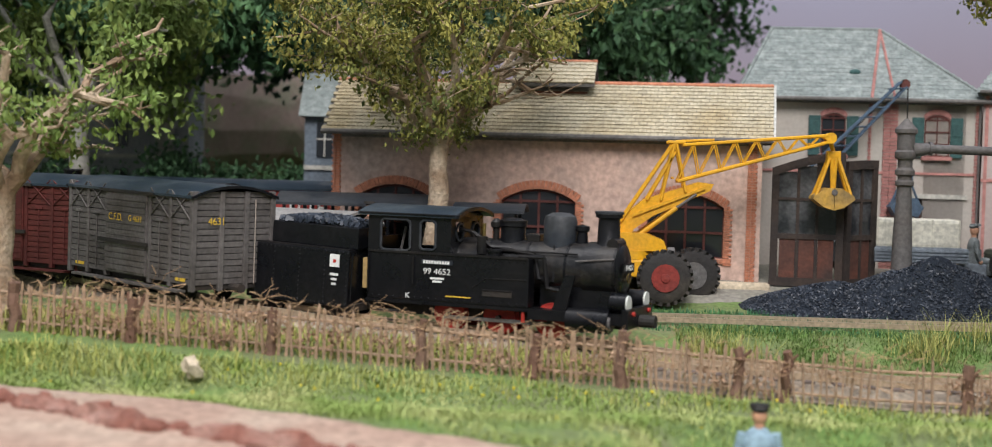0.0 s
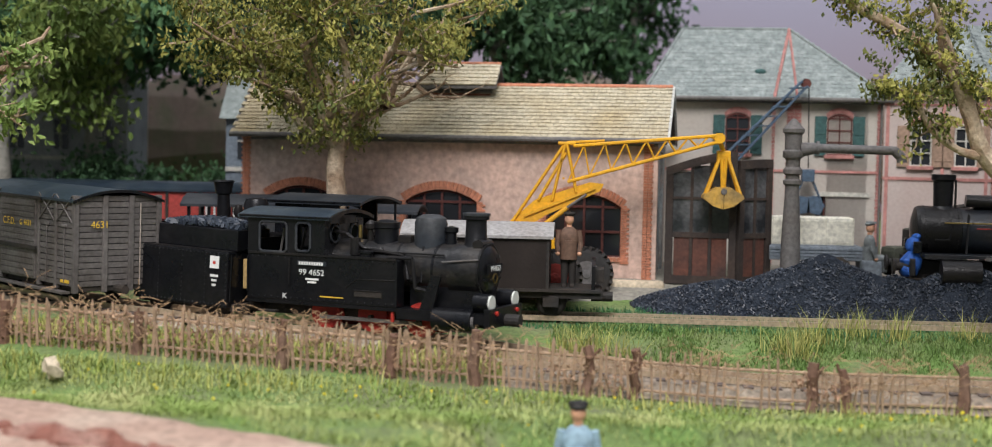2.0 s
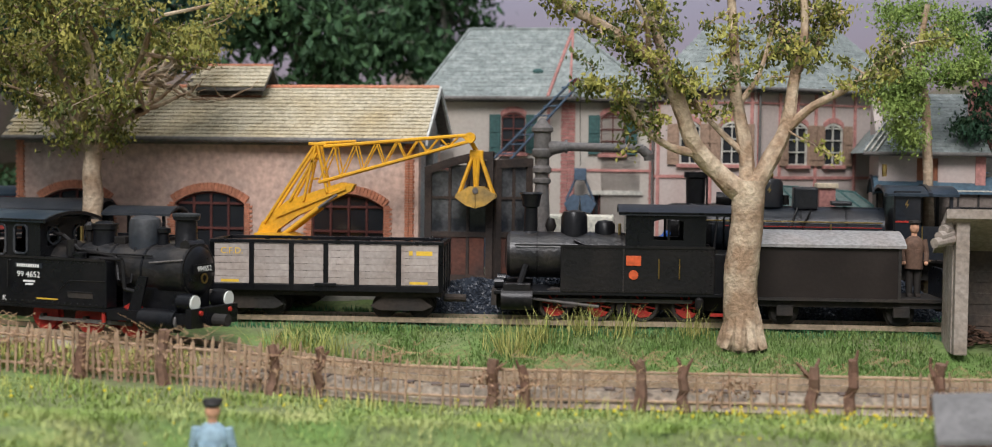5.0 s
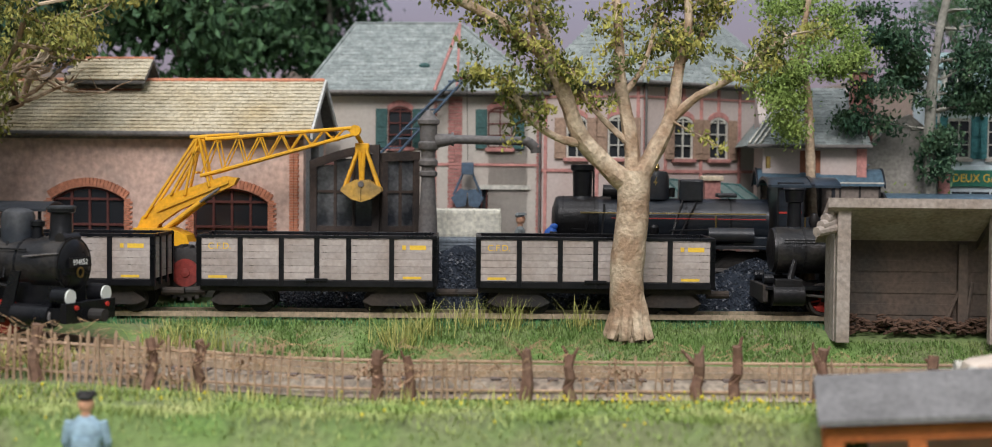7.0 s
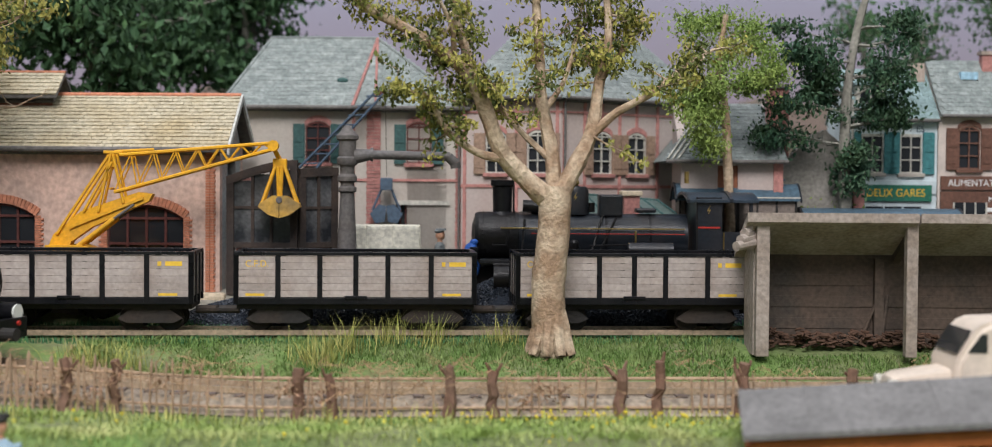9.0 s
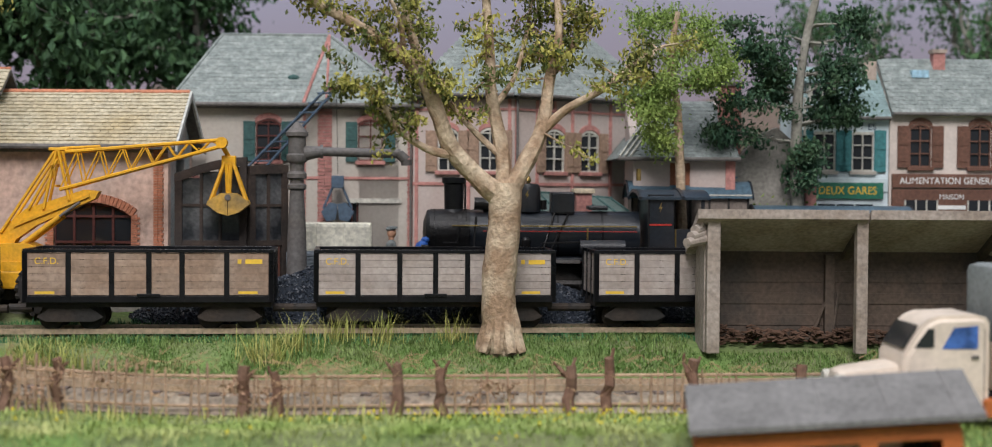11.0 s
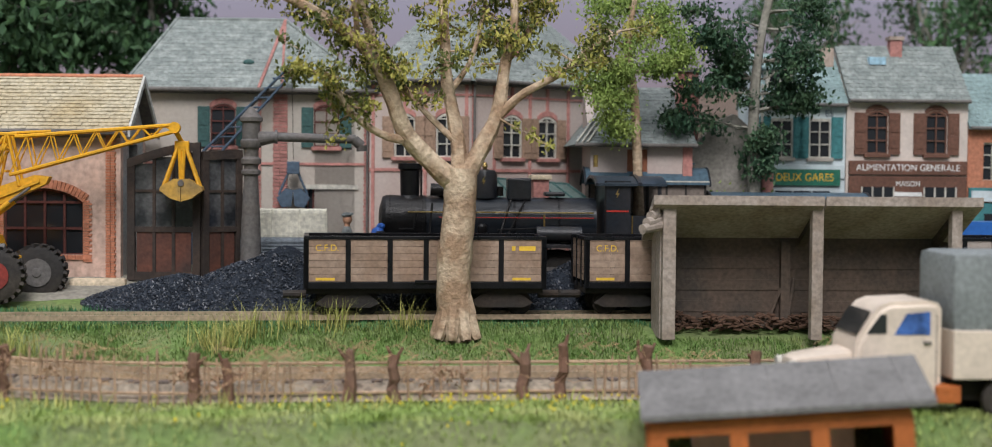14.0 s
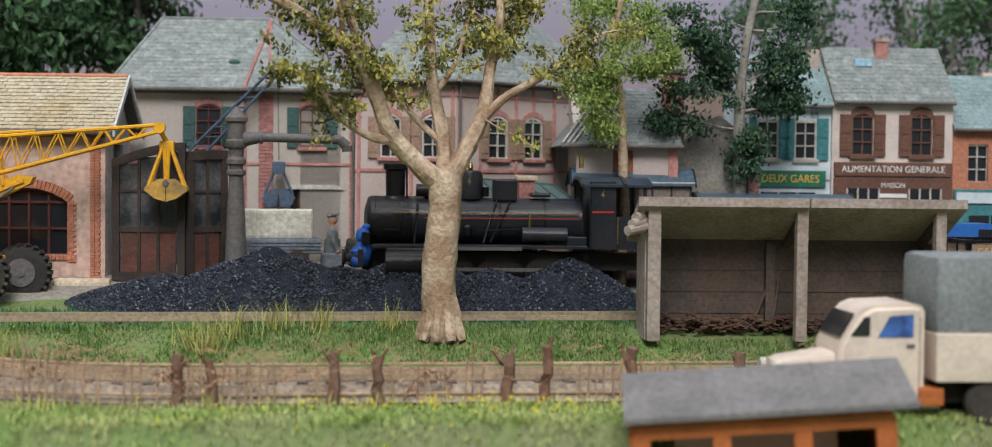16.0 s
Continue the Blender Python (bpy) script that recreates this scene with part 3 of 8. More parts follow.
def shuttered_window(parent, x, z0, z1, w, y, shutter, arch=True, surround=None, frame_m=None):
    top = z1 + (0.16 if arch else 0)
    win = arched_window(parent, x - w / 2, x + w / 2, z0, z1, top, y - 0.12, 2, 4, frame_m or FRAMEDK)
    for s in (-1, 1):
        a, b = sorted((x + s * (w / 2 + 0.04), x + s * (w / 2 + 0.42)))
        sh = P("shutter", win, shutter, box, a, b, y - 0.09, y - 0.02, z0 - 0.05, z1 + 0.08, 0.01)
        for q in (0.12, 0.55):
            hgt = (z1 - z0) * 0.36
            P("louvre_panel", sh, shutter, box, a + 0.06, b - 0.06, y - 0.11, y - 0.085, z0 + q * (z1 - z0), z0 + q * (z1 - z0) + hgt, 0.01)
    if surround:
        bm = bmesh.new()
        pts = arch_pts(x - w / 2 - 0.05, x + w / 2 + 0.05, z1, top + 0.02, 9)
        for p, q in zip(pts, pts[1:]):
            prism(bm, [p, q, (q[0] * 1.0, q[1] + 0.17), (p[0], p[1] + 0.17)], "y", y - 0.05, y + 0.02)
        part("arch_bricks", bm, surround, win)
    P("sill", win, surround or HOUSE, box, x - w / 2 - 0.1, x + w / 2 + 0.1, y - 0.14, y + 0.03, z0 - 0.14, z0 - 0.02, 0.015)
    return win


def hip_roof(parent, x0, x1, y0, y1, z, zr, ra, rb, material=None, course=0.2):
    """Hipped roof with real slate courses on the front; the ridge runs from ra to rb."""
    ym = (y0 + y1) / 2
    bm = bmesh.new()
    v = [bm.verts.new(c) for c in ((x0, y0, z), (x1, y0, z), (x1, y1, z), (x0, y1, z), (ra, ym, zr), (rb, ym, zr))]
    for f in ((0, 1, 5, 4), (1, 2, 5), (2, 3, 4, 5), (3, 0, 4), (3, 2, 1, 0)):
        bm.faces.new([v[k] for k in f])
    part("roof_deck", bm, material or SLATE, parent)
    bm = bmesh.new()
    n = int(math.hypot(ym - y0, zr - z) / course)
    ny, nz = Vector((0, -(zr - z), ym - y0)).normalized().yz
    for j in range(n):
        f0, f1 = j / n, (j + 1.2) / n
        a0, b0 = x0 + (ra - x0) * f0, x1 + (rb - x1) * f0
        m = int((b0 - a0) / 0.32)
        for i in range(m):
            a = a0 + (b0 - a0) * i / m
            b = a + (b0 - a0) / m - 0.015
            u = random.uniform(0.008, 0.02)
            c = [(a, y0 + (ym - y0) * f0, z + (zr - z) * f0), (b, y0 + (ym - y0) * f0, z + (zr - z) * f0), (b, y0 + (ym - y0) * min(1, f1), z + (zr - z) * min(1, f1)), (a, y0 + (ym - y0) * min(1, f1), z + (zr - z) * min(1, f1))]
            w = [bm.verts.new((p[0], p[1] + ny * (u if k < 2 else 0.006), p[2] + nz * (u if k < 2 else 0.006))) for k, p in enumerate(c)]
            w2 = [bm.verts.new(c[0]), bm.verts.new(c[1])]
            bm.faces.new(w)
            bm.faces.new((w2[0], w2[1], w[1], w[0]))
    tagged(part("slate_covering", bm, material or SLATE, parent), kind="stuff")
    return ym


def corner_house():
    h = thing("corner_house", "two-storey plastered house with pink brick corner and slate roof", "house", 10.25, 12.2, 1.1, -4)
    x0, x1, D, H = -4.4, 3.05, 5.0, 5.5
    P("wall", h, HOUSE, wall_openings, x0, x1, -0.5, H, [(-1.95, -1.2, 3.75, 4.9, 5.06), (1.32, 2.07, 3.75, 4.9, 5.06), (1.0, 2.6, 0.2, 2.4, 2.4)], 0, 0.3)
    P("side_wall", h, HOUSE, box, x0, x0 + 0.3, 0.3, D, -0.5, H)
    P("side_wall", h, HOUSE, box, x1 - 0.3, x1, 0.3, D, -0.5, H)
    P("back_wall", h, HOUSE, box, x0, x1, D, D + 0.3, -0.5, H)
    for x in (-1.575, 1.695):
        shuttered_window(h, x, 3.75, 4.9, 0.75, 0, DKGREEN, surround=PINKBRICK)
    for xa, xb in ((-0.47, -0.37), (0.0, 0.46), (2.88, 3.05)):
        bm = bmesh.new()
        z = -0.3
        k = 0
        while z < H - 0.1:
            o = 0.014 * (k % 2)
            box(bm, xa + o, (xa + xb) / 2 - 0.01, -0.07, 0.02, z, z + 0.1)
            box(bm, (xa + xb) / 2, xb - o * 0.5, -0.07, 0.02, z, z + 0.1)
            z += 0.115
            k += 1
        part("brick_quoin", bm, PINKBRICK, h)
    P("string_course", h, PINKBRICK, box, x0, x1, -0.05, 0.02, 3.14, 3.22)
    P("string_course", h, mat("cornice_dark", (0.18, 0.17, 0.17), 0.8), box, x0 - 0.1, x1 + 0.1, -0.2, 0.02, H - 0.12, H)
    g = P("gate_opening", h, PANE, box, 1.0, 2.6, 0.2, 0.24, 0.2, 2.4)
    for k in range(9):
        P("bar", g, FRAMEDK, tube, (1.1 + k * 0.175, 0.1, 0.2), (1.1 + k * 0.175, 0.1, 2.4), 0.025, seg=6)
    P("lintel", g, FRAMELT, box, 0.9, 2.7, -0.08, 0.05, 2.38, 2.52)
    hip_roof(h, x0 - 0.35, x1 + 0.3, -0.35, D + 0.6, H, H + 2.5, -3.45, 0.15)
    P("gutter", h, EAVE, tube, (x0 - 0.35, -0.4, H), (x1 + 0.3, -0.4, H), 0.07, seg=8)
    P("hip_tiles", h, PINKBRICK, tube, (0.15, 2.58, H + 2.5), (-0.43, -0.36, H + 0.05), 0.055, seg=6)
    P("hip_tiles", h, PINKBRICK, tube, (0.15, 2.58, H + 2.5), (0.3, -0.36, H + 0.05), 0.045, seg=6)
    P("hip_tiles", h, SLATE, tube, (0.15, 2.6, H + 2.5), (x1 + 0.3, -0.35, H + 0.02), 0.055, seg=6)
    P("hip_tiles", h, SLATE, tube, (-3.45, 2.6, H + 2.5), (x0 - 0.35, -0.35, H + 0.02), 0.055, seg=6)
    P("ridge_tiles", h, SLATE, tube, (-3.45, 2.62, H + 2.5), (0.15, 2.62, H + 2.5), 0.06, seg=6)
    P("roof_hatch", h, DKGREEN, sphere, -0.86, 0.72, 6.44, 0.2, 0.95, 0.4, 0.5)
    P("downpipe", h, EAVE, tube, (x1 - 0.05, -0.12, -0.4), (x1 - 0.05, -0.12, H), 0.035, seg=8)


corner_house()


def house_wing(label, x, y, rz, L, xs, w, pil, ra, rb, D=4.2):
    """One wing of the station house: facade along x, roof hipped at both ends."""
    h = thing("station_house", label, "house", x, y, 0.95, rz, group="wings of the station house")
    H = 5.95
    P("wall", h, HOUSEPINK, wall_openings, 0, L, -0.5, H, [(a - w / 2, a + w / 2, 3.6, 4.78, 4.98) for a in xs], 0, 0.3)
    P("side_wall", h, HOUSEPINK, box, 0, 0.3, 0.3, D, -0.5, H)
    P("side_wall", h, HOUSEPINK, box, L - 0.3, L, 0.3, D, -0.5, H)
    P("back_wall", h, HOUSEPINK, box, 0, L, D, D + 0.3, -0.5, H)
    for a in xs:
        shuttered_window(h, a, 3.6, 4.78, w, 0, TANSHUT, surround=PINKBRICK, frame_m=FRAMELT)
    for a in pil:
        P("pilaster", h, PINKBRICK, box, a - 0.05, a + 0.05, -0.05, 0.02, 5.1 if a in xs else -0.4, H - 0.1)
    for z, t in ((3.12, 0.1), (5.5, 0.06)):
        P("string_course", h, PINKBRICK, box, 0, L, -0.045, 0.02, z, z + t)
    P("cornice", h, EAVE, box, -0.05, L + 0.05, -0.24, 0.02, H - 0.1, H - 0.01)
    P("gutter", h, EAVE, tube, (-0.1, -0.36, H + 0.02), (L + 0.1, -0.36, H + 0.02), 0.06, seg=8)
    hip_roof(h, -0.2, L + 0.2, -0.35, D + 0.6, H, H + 2.3, ra, rb)
    return h


house_wing("pinkish plastered station house wing with tan shutters, slate roof", 13.3, 11.77, -20, 3.3, (1.17, 2.54), 0.62, (0.12, 1.17, 1.85, 2.54, 3.18), 1.2, 1.9)
wing = house_wing("pinkish plastered station house wing with dark eaves and downpipe", 16.4, 10.64, 35, 6.6, (1.76, 3.33), 0.78, (0.12, 1.0, 1.76, 2.55, 3.33, 4.3, 6.4), 1.35, 5.6)
P("downpipe", wing, EAVE, tube, (0.05, -0.14, -0.4), (0.05, -0.14, 5.9), 0.04, seg=8)
c = P("chimney", wing, PINKBRICK, box, 2.1, 2.75, 0.7, 1.3, 6.2, 7.75, 0.02)
P("chimney_cap", c, MORTAR, box, 2.03, 2.82, 0.63, 1.37, 7.75, 7.88, 0.02)


def canopy():
    """Glazed canopy over the yard door, with a brick pier before it."""
    k = thing("glass_canopy", "green iron canopy with a glazed sloping roof on posts", "canopy", 13.45, 10.9, 0.95, -5)
    for i in range(7):
        P("rafter", k, DKGREEN, tube, (3.3 + i * 0.45, -0.05, 2.95 - i * 0.03), (3.9 + i * 0.5, -1.5, 2.25 - i * 0.03), 0.035, seg=6)
    P("front_rail", k, DKGREEN, tube, (3.85, -1.5, 2.25), (7.0, -1.5, 2.05), 0.05, seg=6)
    P("back_rail", k, DKGREEN, tube, (3.3, -0.05, 2.95), (6.1, -0.05, 2.75), 0.045, seg=6)
    bm = bmesh.new()
    v = [bm.verts.new(q) for q in ((3.3, -0.05, 2.93), (6.1, -0.05, 2.73), (7.0, -1.5, 2.03), (3.85, -1.5, 2.23), (3.3, -0.05, 2.95), (6.1, -0.05, 2.75), (7.0, -1.5, 2.05), (3.85, -1.5, 2.25))]
    for f in ((3, 2, 1, 0), (4, 5, 6, 7), (0, 1, 5, 4), (1, 2, 6, 5), (2, 3, 7, 6), (3, 0, 4, 7)):
        bm.faces.new([v[q] for q in f])
    part("glass_roof", bm, mat("canopy_glass", (0.1, 0.14, 0.13), 0.35, bump=0), k)
    for x, z in ((3.9, 2.2), (5.4, 2.12), (6.9, 2.03)):
        P("post", k, DKGREEN, tube, (x, -1.48, -0.4), (x, -1.48, z), 0.04, seg=8)
    p = thing("gate_pier", "pink brick gate pier with a pale stone cap", "pier", 18.4, 9.2, 0.8)
    P("shaft", p, PINKBRICK, box, -0.24, 0.24, -0.24, 0.24, 0, 3.05, 0.01)
    P("cap", p, STONE, box, -0.32, 0.32, -0.32, 0.32, 3.05, 3.2, 0.03)


canopy()


def annex():
    a = thing("annex_house", "low pink annex with a lean-to slate roof and brown door", "house", 19.9, 8.9, 0.8, -5)
    L, H, D = 3.1, 4.08, 2.6
    P("wall", a, HOUSEPINK, wall_openings, 0, L, -0.5, H, [(1.12, 1.74, 2.6, 4.0, 4.0)], 0, 0.25)
    P("side_wall", a, HOUSEPINK, prism, [(0.25, -0.5), (D, -0.5), (D, H + 2), (0.25, H)], "x", 0, 0.25)
    P("side_wall", a, HOUSEPINK, prism, [(0.25, -0.5), (D, -0.5), (D, H + 2), (0.25, H)], "x", L - 0.25, L)
    P("hatch_door", a, mat("brown_door_paint", (0.27, 0.1, 0.05), 0.7), box, 1.12, 1.74, 0.06, 0.12, 2.6, 4.0)
    hip_roof(a, -0.5, L + 0.12, -0.3, 2 * D + 0.3, H + 0.05, H + 1.95, 1.1, L)
    P("gutter", a, EAVE, tube, (-0.5, -0.36, H + 0.04), (L + 0.12, -0.36, H + 0.04), 0.06, seg=8)
    for k in range(3):
        P("roof_rib", a, FRAMELT, tube, (-0.45 + k * 0.16, -0.33, H + 0.12), (1.1 + k * 0.16, D, H + 2.0), 0.03, seg=6)
    P("corner_pilaster", a, PINKBRICK, box, L - 0.28, L + 0.01, -0.06, 0.01, -0.4, H)
    c = P("chimney", a, PINKBRICK, box, 2.85, 3.5, 1.2, 1.8, 3.5, 6.45, 0.02)
    P("chimney_cap", c, EAVE, box, 2.78, 3.57, 1.13, 1.87, 6.45, 6.58)


annex()


def end_wall():
    """Rendered wall with a stepped coping between the annex and the shops."""
    w = thing("garden_wall", "grey rendered wall with a peaked top beside the annex", "wall", 0, 9.6, 0)
    P("wall_face", w, mat("grey_render", (0.3, 0.28, 0.25), 0.95, stain=(0.2, 0.19, 0.16), amount=0.5, coarse=60), prism, [(23.2, 0.3), (25.85, 0.3), (25.75, 4.9), (25.4, 5.3), (24.6, 5.95), (24.2, 5.8), (23.4, 5.05), (23.2, 5.0)], "y", 0, 0.35)
    P("coping", w, FRAMELT, tube, (25.1, 0.15, 5.55), (25.78, 0.15, 4.85), 0.1, seg=8)
    P("pier", w, PINKBRICK, box, 25.5, 25.85, -0.1, 0.0, 0.3, 4.7, 0.01)


end_wall()


def shop(name, label, x, y, w, wallm, roofm, shutter, H, R, front, winx, rz=-5, arch=False):
    s = thing(name, label, "shop", x, y, 1.0, rz, group="row of shops")
    P("wall", s, wallm, wall_openings, 0, w, -0.4, H, [(a - 0.33, a + 0.33, H - 1.65, H - 0.42, H - 0.42 + (0.12 if arch else 0)) for a in winx], 0, 0.25)
    P("side_wall", s, wallm, prism, [(0.25, -0.4), (3.4, -0.4), (3.4, H), (1.7, R), (0.25, H)], "x", 0, 0.2)
    P("side_wall", s, wallm, prism, [(0.25, -0.4), (3.4, -0.4), (3.4, H), (1.7, R), (0.25, H)], "x", w - 0.2, w)
    for a in winx:
        if shutter:
            shuttered_window(s, a, H - 1.65, H - 0.42, 0.66, 0, shutter, arch, frame_m=BROWNSHOP if arch else FRAMELT, surround=BROWNSHOP if arch else None)
        else:
            arched_window(s, a - 0.33, a + 0.33, H - 1.65, H - 0.42, H - 0.42, 0, 2, 4, FRAMELT)
    P("roof_deck", s, roofm, prism, [(-0.2, H), (1.7, R), (3.6, H), (3.6, H + 0.08), (1.7, R + 0.1), (-0.2, H + 0.08)], "x", -0.03, w + 0.03)
    bm = bmesh.new()
    tiled_slope(bm, -0.03, w + 0.03, -0.22, H + 0.08, 1.7, R + 0.11, 0.19, 0.3, 0.014)
    tagged(part("slate_covering", bm, roofm, s), kind="stuff")
    P("gutter", s, EAVE, tube, (0, -0.27, H + 0.04), (w, -0.27, H + 0.04), 0.06, seg=8)
    f = thing("shopfront", "", "")
    f.parent = s
    P("fascia", f, front, box, 0.03, w - 0.03, -0.12, -0.003, H - 2.35, H - 1.9, 0.02)
    P("front_panel", f, front, box, 0.03, w - 0.03, -0.1, -0.004, -0.4, H - 2.4)
    n = 2 if w > 3.2 else 1
    for k in range(n):
        a, b = (0.45 + k * (w - 1.9), 1.5 + k * (w - 1.9)) if n == 2 else (0.5, w - 0.5)
        P("display_pane", f, PANE, box, a, b, -0.13, -0.102, 0.3, H - 2.75)
        for q in range(4):
            P("glazing_bar", f, FRAMELT if n == 2 else front, box, a + (b - a) * q / 3 - 0.025, a + (b - a) * q / 3 + 0.025, -0.15, -0.13, 0.3, H - 2.75)
        P("glazing_bar", f, FRAMELT if n == 2 else front, box, a, b, -0.152, -0.132, H - 3.2, H - 3.15)
    return s


sh = shop("teal_shop", "pale blue-white shop with teal shutters and green sign board", 25.9, 11.25, 2.85, WHITEWALL, SLATEBLUE, TEAL, 5.3, 7.0, WHITEWALL, (0.75, 2.0))
P("sign_board", sh, SIGNGREEN, box, 0.3, 2.65, -0.2, -0.125, 2.72, 3.25, 0.01)
words("DEUX GARES", 0.36, YELLOWTXT, sh, 1.48, -0.21, 2.98, wide=0.9)
d = P("dormer", sh, FRAMELT, box, 0.3, 1.2, 0.35, 1.6, 5.6, 6.5, 0.02)
P("dormer_pane", d, PANE, box, 0.42, 1.08, 0.33, 0.352, 5.95, 6.4)
P("dormer_bar", d, FRAMELT, box, 0.73, 0.77, 0.31, 0.33, 5.95, 6.4)
P("dormer_roof", d, SLATEBLUE, box, 0.2, 1.3, 0.25, 1.6, 6.5, 6.6, 0.02)
P("downpipe", sh, FRAMELT, tube, (0.08, -0.1, 0), (0.08, -0.1, 6.0), 0.045, seg=8)
words("ES", 0.3, BLUEGREY, sh, 2.3, -0.02, 5.06)
c = P("chimney", sh, MORTAR, box, 2.35, 2.75, 1.2, 1.6, 6.1, 7.3, 0.02)
sh = shop("brown_shop", "cream shop with brown shutters and a brown shopfront", 28.8, 10.95, 3.95, CREAMWALL, SLATE, BROWNSHOP, 5.45, 7.3, BROWNSHOP, (0.95, 2.9), arch=True)
P("party_wall", sh, CREAMWALL, box, -0.06, 0.0, -0.05, 0.3, -0.4, 5.4)
words("ALIMENTATION GENERALE", 0.3, WHITE, sh, 1.97, -0.125, 3.32, wide=0.93)
words("MAISON", 0.24, WHITE, sh, 1.97, -0.125, 2.8, wide=0.9)
P("sign_bar", sh, WHITE, box, 1.5, 2.44, -0.118, -0.1, 2.4, 2.53)
P("skylight", sh, mat("skylight_blue", (0.35, 0.55, 0.68), 0.5), box, 0.95, 1.5, 0.95, 1.25, 6.75, 7.0)
c = P("chimney", sh, PINKBRICK, box, 1.75, 2.15, 1.3, 1.7, 6.7, 7.6, 0.02)
P("chimney_cap", c, MORTAR, box, 1.7, 2.2, 1.25, 1.75, 7.6, 7.72)
sh = shop("brick_shop", "orange brick shop with pale blue roof and green shopfront", 32.75, 10.6, 3.2, BRICK, SLATEBLUE, None, 4.6, 6.4, TEAL, (0.85, 2.3))
P("sign_board", sh, WHITEWALL, box, 0.1, 3.1, -0.16, -0.125, 2.25, 2.6)


def far_house(x, y, z, w, h, wallm, roofm, label, cols=3):
    s = thing("far_house", label, "house", x, y, z, 4, group="houses behind the trees")
    P("wall", s, wallm, box, 0, w, 0, 3.5, -1, h)
    P("roof", s, roofm, prism, [(-0.3, h), (1.75, h + 1.6), (3.8, h)], "x", -0.2, w + 0.2)
    for r in range(2):
        for k in range(cols):
            xx = w * (k + 0.5) / cols
            wn = P("window", s, PANE, box, xx - 0.28, xx + 0.28, -0.06, -0.003, 0.9 + r * 2.1, 2.1 + r * 2.1)
            P("glazing_bar", wn, FRAMELT, box, xx - 0.02, xx + 0.02, -0.08, -0.06, 0.9 + r * 2.1, 2.1 + r * 2.1)
            P("glazing_bar", wn, FRAMELT, box, xx - 0.28, xx + 0.28, -0.082, -0.062, 1.5 + r * 2.1, 1.54 + r * 2.1)
    P("string_course", s, FRAMELT, box, 0, w, -0.08, -0.01, 2.55, 2.7)


# Both shaded wall colours have the shade of the wood put into the paint.
BLUEHOUSESHADED = mat("shaded_blue_grey_wall", (0.15, 0.18, 0.21), 0.9)
far_house(-9.0, 15.0, 1.3, 4.2, 4.4, BLUEHOUSESHADED, SLATE, "pale blue-grey town house behind the engine shed")
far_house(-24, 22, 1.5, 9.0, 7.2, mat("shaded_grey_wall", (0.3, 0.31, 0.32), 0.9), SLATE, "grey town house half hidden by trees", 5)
far_house(36.5, 14, 1.5, 5.0, 4.8, HOUSE, TILE, "far house with a brown tiled roof", 3)


# ---- railway ----
def track_y(x):
    """The running track: straight before the shelter, bending back behind the standing train."""
    return 4.6 + 5.4 * smooth(0, 1, (-1 - x) / 14)


def rail_pair(bm, pts, gauge=1.04, zoff=0.0):
    """Two rails along a list of (x, y, z) points."""
    for s in (-1, 1):
        for a, b in zip(pts, pts[1:]):
            d = Vector(b) - Vector(a)
            n = Vector((-d.y, d.x, 0)).normalized() * gauge / 2 * s
            p, q = Vector(a) + n, Vector(b) + n
            w = Vector((-d.y, d.x, 0)).normalized() * 0.045
            v = [bm.verts.new(c) for c in (p - w, p + w, q + w, q - w, p - w + Vector((0, 0, 0.14)), p + w + Vector((0, 0, 0.14)), q + w + Vector((0, 0, 0.14)), q - w + Vector((0, 0, 0.14)))]
            for f in ((4, 5, 6, 7), (0, 3, 7, 4), (1, 5, 6, 2), (0, 4, 5, 1), (3, 2, 6, 7)):
                bm.faces.new([v[k] for k in f])


def track(name, label, pts, sleepers=True, bed=None):
    t = thing(name, label, "railway track", kind="structure")
    bm = bmesh.new()
    rail_pair(bm, pts)
    part("rails", bm, RAIL, t)
    if sleepers:
        bm = bmesh.new()
        for a, b in zip(pts, pts[1:]):
            d = Vector(b) - Vector(a)
            n = max(1, int(d.length / 0.62))
            for k in range(n):
                c = Vector(a) + d * (k + 0.5) / n
                m = Matrix.Translation(c + Vector((0, 0, -0.05))) @ Matrix.Rotation(math.atan2(d.y, d.x) + random.uniform(-0.03, 0.03), 4, "Z")
                box(bm, -0.12, 0.12, -0.95, 0.95, -0.05, 0.06, 0, m)
        part("sleepers", bm, SLEEPER, t)
    bm = bmesh.new()
    for a, b in zip(pts, pts[1:]):
        d = Vector(b) - Vector(a)
        n = Vector((-d.y, d.x, 0)).normalized()
        v = [bm.verts.new(Vector(c) + n * o + Vector((0, 0, h))) for c in (a, b) for o, h in ((-1.5, -0.36), (-1.05, -0.03 if sleepers else -0.12), (1.05, -0.03 if sleepers else -0.12), (1.5, -0.36))]
        for k in range(3):
            bm.faces.new((v[k], v[k + 1], v[k + 5], v[k + 4]))
    part("ballast", bm, bed or BALLAST, t)


track("main_track", "straight narrow-gauge track half sunk in grass", [(x, track_y(x), 0.1) for x in range(-60, 81, 2)], sleepers=False, bed=SOIL)
track("front_track", "rusty narrow-gauge track behind the picket fence", [(x, -1.3 - 0.02 * x, -0.6 + 0.052 * max(0, 8 - x)) for x in np.arange(2, 60, 2.0)])
front = []
for k in range(40):
    x = -24 + k
    y = 1.05 + (0.0 if x > -4 else 0.055 * (x + 4) ** 2 if x > -14 else 5.5 - 1.0 * (x + 14)) - (0.25 * (x + 1) if x > -1 else 0)
    front.append((x, max(y, -1.4), land(x, min(y, 2)) + 0.06))
track("siding_track", "curved narrow-gauge siding under the standing train", front)


